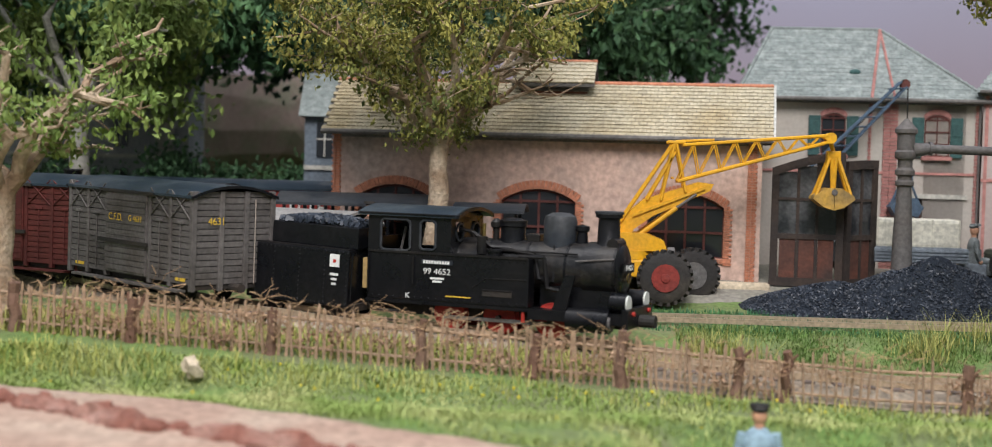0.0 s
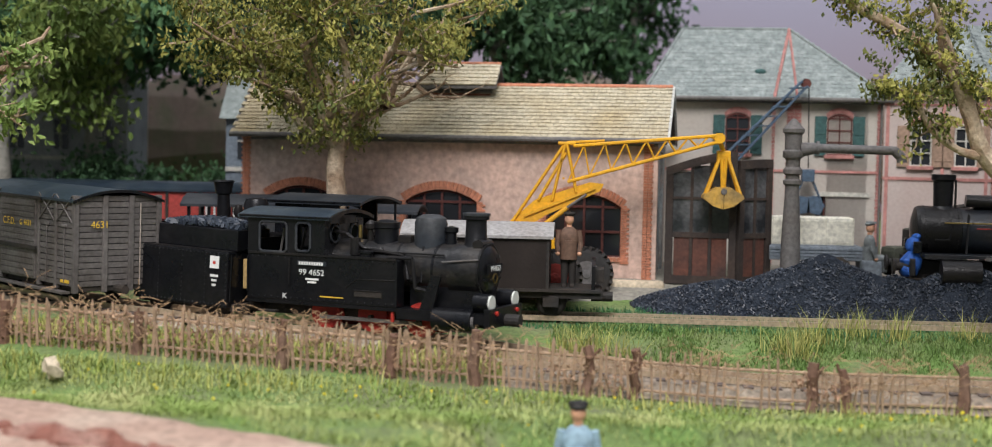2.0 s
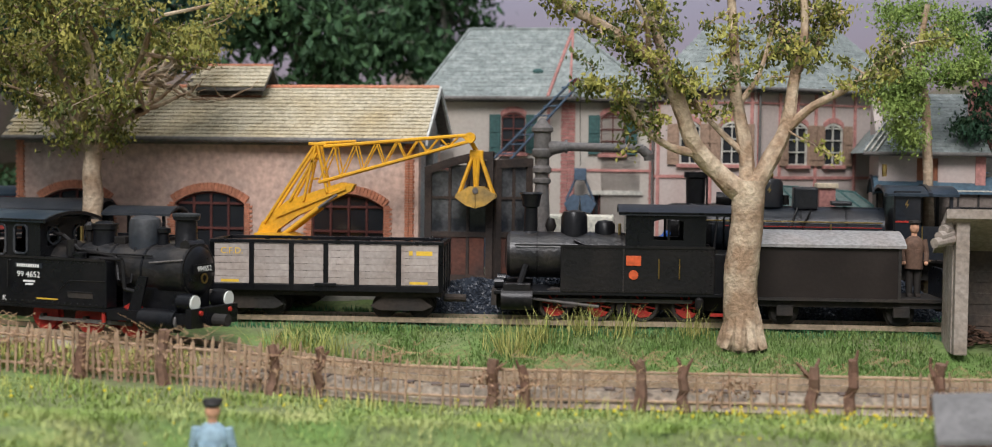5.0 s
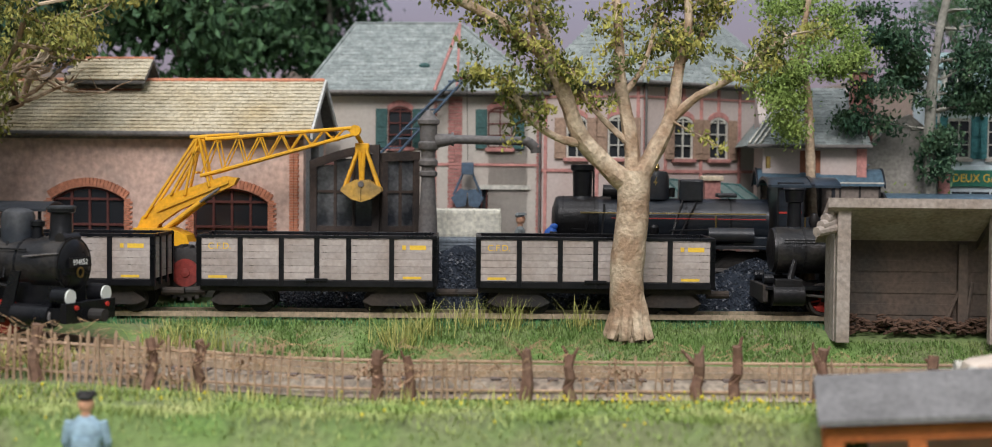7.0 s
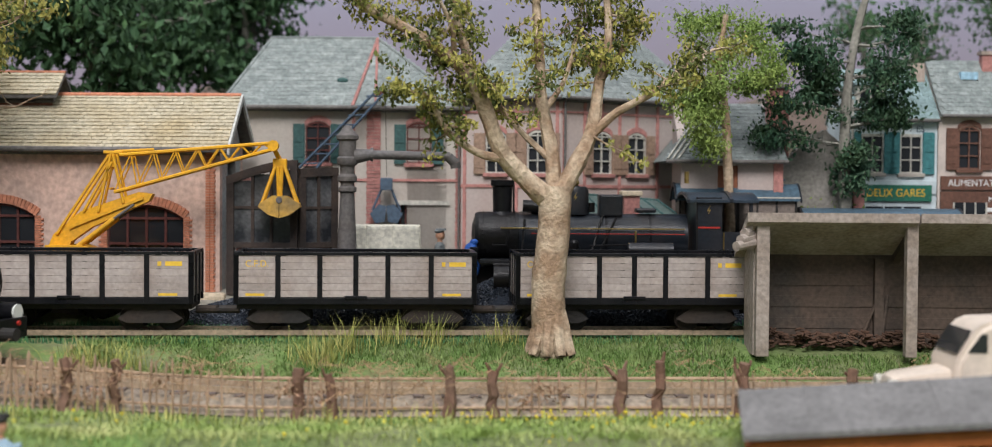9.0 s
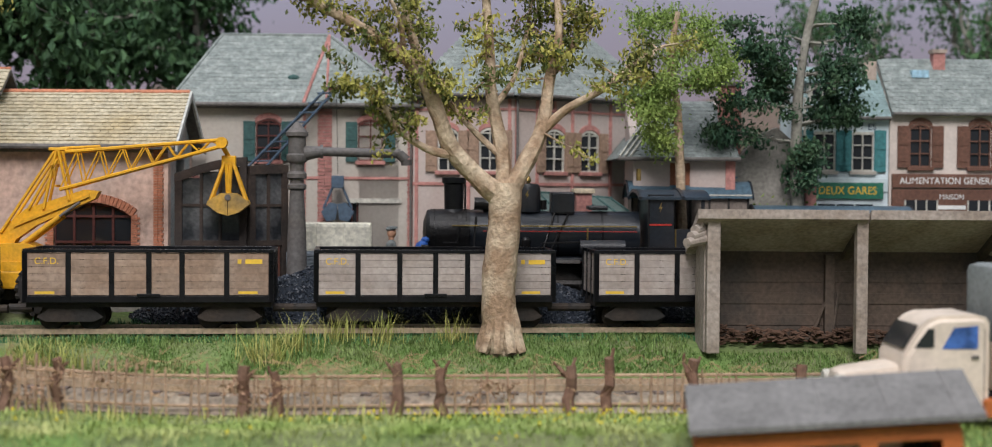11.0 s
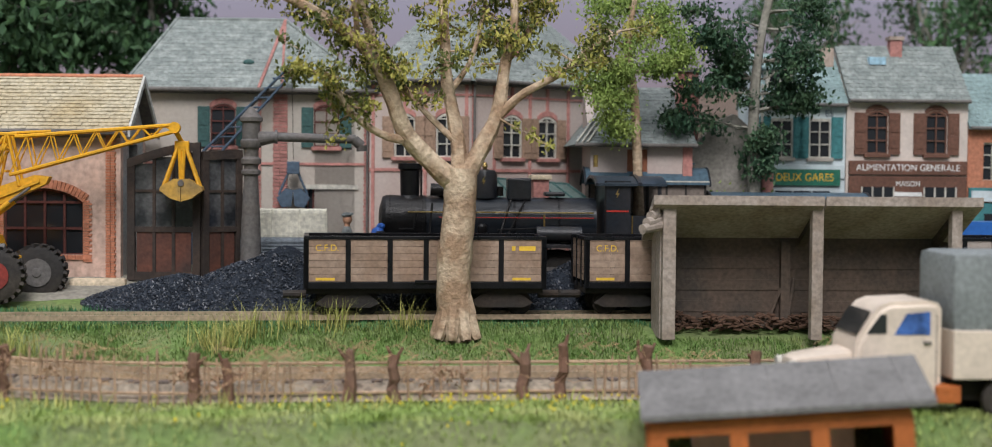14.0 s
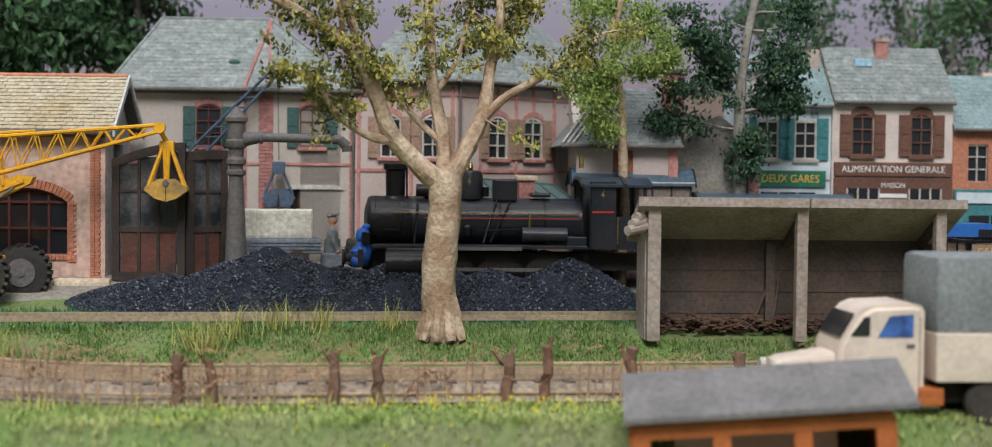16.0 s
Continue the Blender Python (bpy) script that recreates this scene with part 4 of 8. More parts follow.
def wheelset(parent, x, r=0.42, half=0.55, mat_=None, z=None):
    w = thing("wheelset", "", "")
    w.parent = parent
    zz = r if z is None else z
    for s in (-1, 1):
        P("wheel", w, mat_ or DARK, lathe, [(0.12, -0.06), (r * 0.85, -0.06), (r, -0.05), (r, 0.04), (r + 0.06, 0.05), (r + 0.06, 0.08), (0.12, 0.08)], "Y", (x, s * half, zz), 20)
    P("axle", w, DARK, tube, (x, -half - 0.2, zz), (x, half + 0.2, zz), 0.06, seg=8)
    return w


def arched_roof(bm, x0, x1, half, z, rise, th=0.1, n=10):
    pts = [(half * (k / n * 2 - 1), z + rise * (1 - (k / n * 2 - 1) ** 2)) for k in range(n + 1)]
    prism(bm, pts + [(p[0], p[1] - th) for p in pts[::-1]], "x", x0, x1)


def planks_v(bm, x0, x1, y0, y1, z0, z1, n, horizontal=True):
    for k in range(n):
        a, b = z0 + (z1 - z0) * k / n, z0 + (z1 - z0) * (k + 1) / n
        box(bm, x0, x1, y0, y1, a + 0.012, b - 0.012)


def boxcar(name, label, x, y, z, rz, ry, wood, numbers=True):
    """Covered wagon: length along x, right end at x = 2.95."""
    w = thing(name, label, "freight wagon", x, y, z, rz, ry=ry, group="standing freight wagons")
    L, B, z0, z1 = 2.95, 1.2, 0.5, 2.76
    P("underframe", w, DARK, box, -L, L, -B + 0.1, B - 0.1, 0.38, z0)
    P("core", w, wood, box, -L + 0.06, L - 0.06, -B + 0.06, B - 0.06, z0, z1)
    for s in (-1, 1):
        bm = bmesh.new()
        planks_v(bm, -L, L, s * B - 0.03, s * B + 0.03, z0, z1, 15)
        part("side_planks", bm, wood, w)
        bm = bmesh.new()
        planks_v(bm, s * L - 0.03, s * L + 0.03, -B, B, z0, z1 + 0.1, 15)
        part("end_planks", bm, wood, w)
        for yy in (-B, -0.38, 0.38, B):
            P("end_post", w, wood, box, s * L - 0.05, s * L + 0.08, yy - 0.07, yy + 0.07, z0 - 0.15, z1 + 0.1, 0.012)
        for xx in (-L, -2.0, -1.05, 1.05, 2.0, L):
            P("side_post", w, wood, box, xx - 0.06, xx + 0.06, s * B - 0.06, s * B + 0.08, z0 - 0.1, z1, 0.012)
        for a, b in ((-2.9, -2.05), (-1.95, -1.1), (1.1, 1.95), (2.05, 2.9)):
            for p, q in (((a, 2.15), (b, 2.85)), ((a, 2.85), (b, 2.15))):
                P("cross_brace", w, wood, tube, (p[0], s * B + s * 0.06, p[1]), (q[0], s * B + s * 0.06, q[1]), 0.018, seg=6)
            P("vent_hood", w, wood, box, (a + b) / 2 - 0.14, (a + b) / 2 + 0.14, s * B - 0.02 if s > 0 else s * B - 0.07, s * B + 0.07 if s > 0 else s * B + 0.02, 2.02, 2.09, 0.01)
            P("tie_rod", w, wood, tube, ((a + b) / 2, s * B + s * 0.05, 0.6), ((a + b) / 2, s * B + s * 0.05, 2.05), 0.016, seg=5)
        d = P("sliding_door", w, wood, box, -0.98, 0.98, s * B - 0.1 if s < 0 else s * B, s * B if s < 0 else s * B + 0.1, z0 + 0.05, z1 - 0.1, 0.015)
        bm = bmesh.new()
        planks_v(bm, -0.95, 0.95, s * (B + 0.1) - 0.02, s * (B + 0.1) + 0.02, z0 + 0.1, z1 - 0.15, 13)
        part("door_planks", bm, wood, d)
        P("door_rail", d, DARK, box, -1.3, 1.1, s * (B + 0.14) - 0.03, s * (B + 0.14) + 0.03, 1.32, 1.42)
        P("roof_rail", w, DARK, box, -1.3, 1.3, s * (B + 0.1) - 0.03, s * (B + 0.1) + 0.03, z1 - 0.1, z1 - 0.03)
        P("foot_board", w, wood, box, -2.6, 2.6, s * (B + 0.05) - 0.12, s * (B + 0.05) + 0.12, 0.3, 0.36)
    P("roof", w, ROOFBLUE, arched_roof, -L - 0.1, L + 0.1, B + 0.1, z1 - 0.02, 0.27, 0.06, smooth=True)
    for a in (-L - 0.13, L + 0.08):
        P("roof_edge", w, BLACK, arched_roof, a, a + 0.05, B + 0.12, z1 - 0.03, 0.28, 0.07)
    for xx in (-1.75, 1.75):
        wheelset(w, xx, 0.36)
        for s in (-1, 1):
            P("axle_guard", w, DARK, box, xx - 0.3, xx + 0.3, s * 0.82 - 0.05, s * 0.82 + 0.05, 0.2, 0.5, 0.02)
            P("leaf_spring", w, DARK, box, xx - 0.5, xx + 0.5, s * 0.9 - 0.05, s * 0.9 + 0.05, 0.42, 0.5, 0.02)
    for s in (-1, 1):
        P("coupler", w, DARK, tube, (s * L, 0, 0.42), (s * (L + 0.45), 0, 0.42), 0.12, seg=10)
    P("brake_pipe", w, SHELTER, tube, (L + 0.1, 0.62, z0), (L + 0.1, 0.62, z1 - 0.1), 0.018, seg=6)
    if numbers:
        words("4631", 0.26, YELLOWTXT, w, L + 0.09, -0.55, 2.1, 90)
        words("C.F.D.", 0.27, YELLOWTXT, w, -0.45, -B - 0.135, 2.0)
        words("G 4631", 0.22, YELLOWTXT, w, 0.5, -B - 0.135, 2.0)
        for xx in (-2.4, 2.5):
            P("stencil_bar", w, YELLOWTXT, box, xx - 0.22, xx + 0.22, -B - 0.045, -B - 0.02, 0.58, 0.66)
    else:
        words("4622", 0.26, WHITE, w, L + 0.09, 0.2, 2.35, 90)
    return w


WZ = 0.33
boxcar("grey_boxcar", "weathered grey planked covered wagon with yellow stencils", -10.6, 3.3, WZ + 0.26, -42, 1.2, GREYWAG)
boxcar("red_boxcar", "oxide red planked covered wagon with white stencils", -15.6, 6.7, WZ + 0.3, -24, 0.4, REDWAG, False)


def front_locomotive():
    e = thing("steam_locomotive", "black narrow-gauge tank locomotive with white number, standing", "locomotive", -2.764, 1.495, 0.113, -20.265, ry=0.205, group="steam locomotives")
    e.matrix_basis = e.matrix_basis @ Matrix.Diagonal((1.043, 1.0, 0.964, 1))
    # frame and running gear
    P("frame", e, DARK, box, -1.9, 4.6, -0.45, 0.45, 0.3, 0.72)
    P("footplate", e, BLACK, box, -1.9, 4.7, -0.98, 0.98, 0.62, 0.72, 0.015)
    P("buffer_beam", e, BLACK, box, 4.62, 4.78, -1.0, 1.0, 0.35, 0.85, 0.02)
    P("coupler", e, DARK, tube, (4.7, 0, 0.5), (5.15, 0, 0.5), 0.16, seg=12)
    for yy in (-0.62, 0.62):
        P("beam_lamp", e, RED, tube, (4.78, yy, 0.72), (4.83, yy, 0.72), 0.06, seg=10)
    for xx in (0.2, 1.5, 2.8):
        ws = wheelset(e, xx, 0.4, 0.55, RED)
    for s in (-1, 1):
        P("coupling_rod", e, IRONGREY, box, 0.1, 2.9, s * 0.72 - 0.03, s * 0.72 + 0.03, 0.28, 0.38, 0.01)
        c = P("cylinder", e, BLACK, tube, (3.3, s * 0.82, 0.5), (4.3, s * 0.82, 0.5), 0.3, seg=18, smooth=True)
        P("cylinder_cover", c, IRONGREY, tube, (4.3, s * 0.82, 0.5), (4.36, s * 0.82, 0.5), 0.22, seg=18)
        P("piston_rod", c, IRONGREY, tube, (2.6, s * 0.8, 0.5), (3.3, s * 0.8, 0.5), 0.04, seg=8)
        P("sand_pipe", e, RED, tube, (2.2, s * 0.9, 0.9), (2.2, s * 0.9, 0.35), 0.05, seg=8)
        # side tank with rivets and cut-outs
        t = P("side_tank", e, BLACK, box, -1.85, 2.35, s * 1.0 - (0 if s < 0 else 0.42), s * 1.0 + (0.42 if s < 0 else 0), 0.72, 1.95, 0.03)
        P("tank_lid", t, SOOT, box, 0.25, 2.3, s * 0.78 - 0.19, s * 0.78 + 0.19, 1.95, 1.975)
        P("step_recess", t, DARK, box, 1.2, 1.95, s * 1.002 - 0.01, s * 1.002 + 0.01, 0.95, 1.1, 0.008)
        P("handrail", t, SOOT, tube, (-0.6, s * 1.06, 1.15), (-0.6, s * 1.06, 1.85), 0.022, seg=6)
        P("weld_strip", t, SOOT, tube, (0.95, s * 1.005, 1.15), (1.25, s * 1.005, 1.4), 0.014, seg=5)
        P("weld_strip", t, SOOT, tube, (1.25, s * 1.005, 1.4), (2.3, s * 1.005, 1.42), 0.014, seg=5)
        P("tank_rim", t, SOOT, box, -1.8, 2.33, s * 1.0 - 0.03, s * 1.0 + 0.03, 1.93, 1.99)
        P("recess_rim", t, SOOT, tube, (1.2, s * 1.01, 1.11), (1.95, s * 1.01, 1.11), 0.02, seg=6)
        bm = bmesh.new()
        for k in range(22):
            for z in (0.8, 1.87):
                sphere(bm, -1.7 + k * 0.188, s * 1.005, z, 0.022, seg=6)
        part("rivets", bm, BLACK, t)
        # smoke lifting plate / ladder
        P("front_step", e, BLACK, prism, [(2.9, 0.72), (3.25, 0.72), (3.45, 1.6), (3.2, 1.6)], "y", s * 0.86 - 0.03, s * 0.86 + 0.03)
        l = P("headlamp", e, BLACK, tube, (4.3, s * 0.72, 0.98), (4.68, s * 0.72, 0.98), 0.24, seg=18, smooth=True)
        P("lamp_glass", l, LAMPGLASS, tube, (4.68, s * 0.72, 0.98), (4.72, s * 0.72, 0.98), 0.2, seg=18)
        P("lamp_bracket", l, BLACK, box, 4.35, 4.6, s * 0.72 - 0.06, s * 0.72 + 0.06, 0.72, 0.85)
    # boiler
    P("boiler", e, BOILER, tube, (0.3, 0, 1.72), (3.55, 0, 1.72), 0.66, seg=32, smooth=True)
    P("saddle", e, BLACK, box, 2.45, 4.3, -0.5, 0.5, 0.72, 1.3, 0.03)
    P("smokebox", e, BOILER, tube, (3.5, 0, 1.72), (4.25, 0, 1.72), 0.7, seg=32, smooth=True)
    d = P("smokebox_door", e, BLACK, lathe, [(0.66, 0), (0.66, 0.05), (0.6, 0.1), (0.35, 0.16), (0.0, 0.18)], "X", (4.25, 0, 1.72), 28, smooth=True)
    P("door_ring", d, SOOT, lathe, [(0.7, -0.02), (0.7, 0.06), (0.64, 0.06), (0.64, -0.02)], "X", (4.25, 0, 1.72), 28)
    P("door_strap", d, BLACK, box, 4.32, 4.42, -0.5, 0.5, 1.5, 1.56)
    P("number_plate", d, BLACK, box, 4.44, 4.47, -0.42, 0.42, 1.68, 1.92)
    words("994652", 0.2, WHITE, d, 4.48, 0, 1.8, 90)
    for xx in (1.1, 2.1, 3.1):
        P("boiler_band", e, BLACK, tube, (xx - 0.03, 0, 1.72), (xx + 0.03, 0, 1.72), 0.675, seg=32)
    P("steam_dome", e, BLACKTOP, lathe, [(0.42, 0), (0.4, 0.15), (0.4, 0.75), (0.36, 0.88), (0.22, 0.96), (0, 0.98)], "Z", (2.75, 0, 2.15), 24, smooth=True)
    P("sand_dome", e, BLACK, lathe, [(0.36, 0), (0.3, 0.25), (0.3, 0.5), (0.33, 0.52), (0.33, 0.62), (0.2, 0.72), (0, 0.74)], "Z", (1.55, 0, 2.2), 20, smooth=True)
    P("safety_valve", e, BLACK, lathe, [(0.15, 0), (0.12, 0.3), (0.17, 0.34), (0.17, 0.45), (0, 0.5)], "Z", (3.3, 0, 2.35), 14, smooth=True)
    c = P("chimney", e, BLACK, lathe, [(0.34, 0), (0.27, 0.12), (0.25, 0.7), (0.32, 0.73), (0.32, 0.85), (0.26, 0.87), (0.22, 0.85), (0.22, 0.5)], "Z", (3.95, 0, 2.32), 22, smooth=True)
    P("generator", e, SOOT, tube, (4.15, -0.35, 2.4), (4.15, 0.3, 2.4), 0.14, seg=14)
    for s in (-1, 1):
        P("feed_pipe", e, SOOT, tube, (0.9, s * 0.55, 2.25), (2.35, s * 0.62, 2.05), 0.05, seg=8)
        P("feed_pipe", e, SOOT, tube, (2.35, s * 0.62, 2.05), (2.5, s * 0.72, 1.45), 0.05, seg=8)
        P("clack_valve", e, SOOT, tube, (2.5, s * 0.6, 1.45), (2.75, s * 0.72, 1.45), 0.08, seg=10)
        P("handrail", e, SOOT, tube, (1.0, s * 0.62, 2.12), (3.4, s * 0.62, 2.12), 0.025, seg=6)
    P("tank_filler", e, BLACK, lathe, [(0.16, 0), (0.16, 0.12), (0.19, 0.13), (0.19, 0.18), (0, 0.2)], "Z", (1.4, -0.8, 1.95), 14)
    P("valance", e, BLACK, box, 2.35, 4.65, -0.99, -0.94, 0.45, 0.72)
    P("whistle", e, BRASS, tube, (0.75, 0.1, 2.35), (0.75, 0.1, 2.75), 0.05, seg=8)
    P("regulator_box", e, SOOT, box, 1.95, 2.3, -0.2, 0.2, 2.3, 2.55, 0.04)
    P("hand_wheel", e, BRASS, lathe, [(0.14, 0), (0.14, 0.03), (0.1, 0.03), (0.1, 0)], "X", (4.46, 0.0, 1.55), 12)
    for s in (-1, 1):
        for q in range(2):
            P("cab_step", e, DARK, box, -1.5, -1.0, s * 0.95 - 0.08, s * 0.95 + 0.08, 0.15 + q * 0.25, 0.19 + q * 0.25)
        P("front_handrail", e, IRONGREY, tube, (3.4, s * 0.74, 1.95), (4.3, s * 0.66, 2.05), 0.022, seg=6)
    for a, b in (((0.4, -0.55, 2.6), (0.75, -0.6, 2.55)), ((0.75, -0.6, 2.55), (1.25, -0.62, 2.2)), ((1.25, -0.62, 2.2), (1.7, -0.5, 2.18)), ((2.0, -0.78, 2.0), (2.65, -0.8, 2.0)), ((2.65, -0.8, 2.0), (2.75, -0.82, 1.25)), ((2.75, -0.82, 1.25), (3.05, -0.82, 1.2))):
        P("steam_pipe", e, SOOT, tube, a, b, 0.05, seg=8)
    P("dome_valve", e, SOOT, lathe, [(0.08, 0), (0.08, 0.3), (0.14, 0.34), (0.14, 0.46), (0.05, 0.55), (0, 0.56)], "Z", (1.15, -0.1, 2.35), 12)
    P("sand_lid", e, SOOT, lathe, [(0.34, 0), (0.34, 0.04), (0.0, 0.07)], "Z", (1.55, 0, 2.83), 18)
    P("chimney_cap", e, BLACKTOP, lathe, [(0.26, 0), (0.34, 0.02), (0.34, 0.08), (0.28, 0.09)], "Z", (3.95, 0, 3.12), 20)
    P("sandbox_pipe", e, SOOT, tube, (2.75, -0.4, 2.3), (2.85, -0.72, 1.4), 0.03, seg=6)
    P("pump", e, SOOT, tube, (1.0, -0.6, 2.0), (1.0, -0.6, 2.45), 0.13, seg=12)
    # cab
    cab = thing("cab", "", "")
    cab.parent = e
    for s in (-1, 1):
        y0, y1 = sorted((s * 0.99, s * 0.92))
        P("cab_side", cab, BLACK, wall_openings, -1.85, 0.35, 1.9, 2.95, [(-1.5, -0.72, 2.0, 2.74, 2.82), (-0.45, -0.05, 2.05, 2.74, 2.82)], y0, y1)
        for a, b, z0 in ((-1.5, -0.72, 2.0), (-0.45, -0.05, 2.05)):
            bm = bmesh.new()
            rim = [(a, z0 + 0.06), (a + 0.06, z0), (b - 0.06, z0), (b, z0 + 0.06), (b, 2.72), (b - 0.07, 2.8), (a + 0.07, 2.8), (a, 2.72)]
            for p, q in zip(rim, rim[1:] + rim[:1]):
                tube(bm, (p[0], s * 1.0, p[1]), (q[0], s * 1.0, q[1]), 0.035, seg=6)
            part("window_frame", bm, BLACKTOP, cab)
        P("cab_gutter", cab, BLACK, tube, (-2.05, s * 1.08, 2.95), (0.5, s * 1.08, 2.95), 0.03, seg=6)
        P("brake_lever", cab, IRONGREY, tube, (-1.2, s * 0.5, 1.9), (-1.05, s * 0.55, 2.6), 0.035, seg=6)
        P("door_handrail", cab, BLACK, tube, (-1.8, s * 1.06, 0.9), (-1.8, s * 1.06, 1.85), 0.02, seg=6)
    P("tan_side_panel", cab, TANPAINT, box, -2.0, -1.86, -0.96, -0.7, 0.95, 1.75, 0.02)
    bm = bmesh.new()
    for y0, y1, z0, z1 in ((-0.92, 0.92, 1.9, 2.25), (-0.92, -0.72, 2.25, 2.95), (-0.28, 0.28, 2.25, 2.95), (0.72, 0.92, 2.25, 2.95), (-0.92, 0.92, 2.78, 3.0)):
        box(bm, 0.28, 0.35, y0, y1, z0, z1)
    part("cab_front", bm, BLACK, cab)
    for s in (-1, 1):
        P("spectacle_ring", cab, BLACKTOP, lathe, [(0.25, 0), (0.25, 0.04), (0.2, 0.04), (0.2, 0)], "X", (0.35, s * 0.5, 2.52), 20)
    P("cab_back", cab, BLACK, box, -1.85, -1.78, -0.92, 0.92, 1.9, 2.3)
    P("backhead", cab, SOOT, tube, (0.05, 0, 1.9), (0.28, 0, 1.9), 0.6, seg=20)
    P("cab_roof", cab, ROOFBLUE, arched_roof, -2.1, 0.55, 1.08, 2.96, 0.2, 0.07, smooth=True)
    P("roof_rim", cab, BLACK, arched_roof, 0.52, 0.6, 1.1, 2.97, 0.2, 0.09)
    # lettering on the near tank
    words("99 4652", 0.22, WHITE, e, 0.02, -1.035, 1.5)
    P("plate", e, BLACKTOP, box, -0.4, 0.42, -1.03, -1.0, 1.68, 1.8)
    for k in range(10):
        P("stencil_bar", e, WHITE, box, -0.34 + k * 0.07, -0.29 + k * 0.07, -1.038, -1.03, 1.7, 1.78)
    for k, (x, z, w) in enumerate(((0.02, 1.3, 0.36), (0.02, 1.22, 0.24))):
        P("stencil_bar", e, WHITE, box, x - w / 2, x + w / 2, -1.012, -1.0, z, z + 0.05)
    P("stencil_bar", e, YELLOWTXT, box, 0.25, 0.9, -1.012, -1.0, 0.87, 0.9)
    words("K", 0.2, WHITE, e, -0.75, -1.01, 0.84)


front_locomotive()


def front_tender():
    t = thing("tender", "black riveted coal tender behind the standing locomotive", "tender", -6.35, 2.35, 0.2, -22, ry=2.6)
    P("frame", t, DARK, box, -1.55, 1.55, -0.8, 0.8, 0.32, 0.5)
    tank = P("tank", t, BLACK, box, -1.55, 1.45, -1.03, 1.03, 0.42, 1.85, 0.03)
    bm = bmesh.new()
    for x in (-1.5, -0.75, 0, 0.75, 1.4):
        for k in range(12):
            sphere(bm, x, -1.03, 0.52 + k * 0.112, 0.022, seg=6)
    for k in range(24):
        sphere(bm, -1.5 + k * 0.126, -1.03, 1.79, 0.022, seg=6)
        sphere(bm, -1.5 + k * 0.126, -1.03, 0.49, 0.022, seg=6)
    part("rivets", bm, BLACK, tank)
    P("tank_top", tank, SOOT, box, -1.5, 1.4, -0.98, 0.98, 1.85, 1.875)
    bunker = P("coal_bunker", t, BLACK, box, -1.05, 1.5, -0.72, 0.72, 1.87, 2.42, 0.03)
    bm = bmesh.new()
    for k in range(420):
        x, y = random.uniform(-0.98, 1.42), random.uniform(-0.66, 0.66)
        z = 2.44 + 0.16 * max(0, 1 - ((x - 0.2) / 1.3) ** 2) * (1 - (y / 0.8) ** 2)
        r = random.uniform(0.04, 0.08)
        box(bm, -r, r, -r * 0.8, r * 0.8, -r * 0.7, r * 0.7, 0, Matrix.Translation((x, y, z)) @ Euler([random.uniform(0, 3) for _ in range(3)]).to_matrix().to_4x4())
    part("coal_load", bm, COAL, t)
    for xx in (-1.0, 0.9):
        wheelset(t, xx, 0.34)
    P("sign_plate", t, WHITE, box, 0.9, 1.18, -1.05, -1.03, 1.42, 1.74)
    P("sign_mark", t, RED, box, 1.0, 1.08, -1.056, -1.05, 1.53, 1.61)
    for k, w in enumerate((0.24, 0.16, 0.12)):
        P("stencil_bar", t, WHITE, box, 1.04 - w / 2, 1.04 + w / 2, -1.045, -1.03, 1.2 - k * 0.12, 1.26 - k * 0.12)
    for s in (-1, 1):
        P("coupler", t, DARK, tube, (s * 1.5, 0, 0.42), (s * 1.95, 0, 0.42), 0.12, seg=10)
        P("end_handrail", t, BLACK, tube, (1.5, s * 0.95, 0.6), (1.5, s * 0.95, 1.8), 0.02, seg=6)
    P("rear_lamp", t, DARK, lathe, [(0.14, 0), (0.14, 0.25), (0.08, 0.3)], "X", (-1.85, -0.4, 1.0), 12)


front_tender()

# ---- the moving train: x of the parts is given from the engine's chimney ----
MOVING, TURNING = [], []
RZ = 0.25


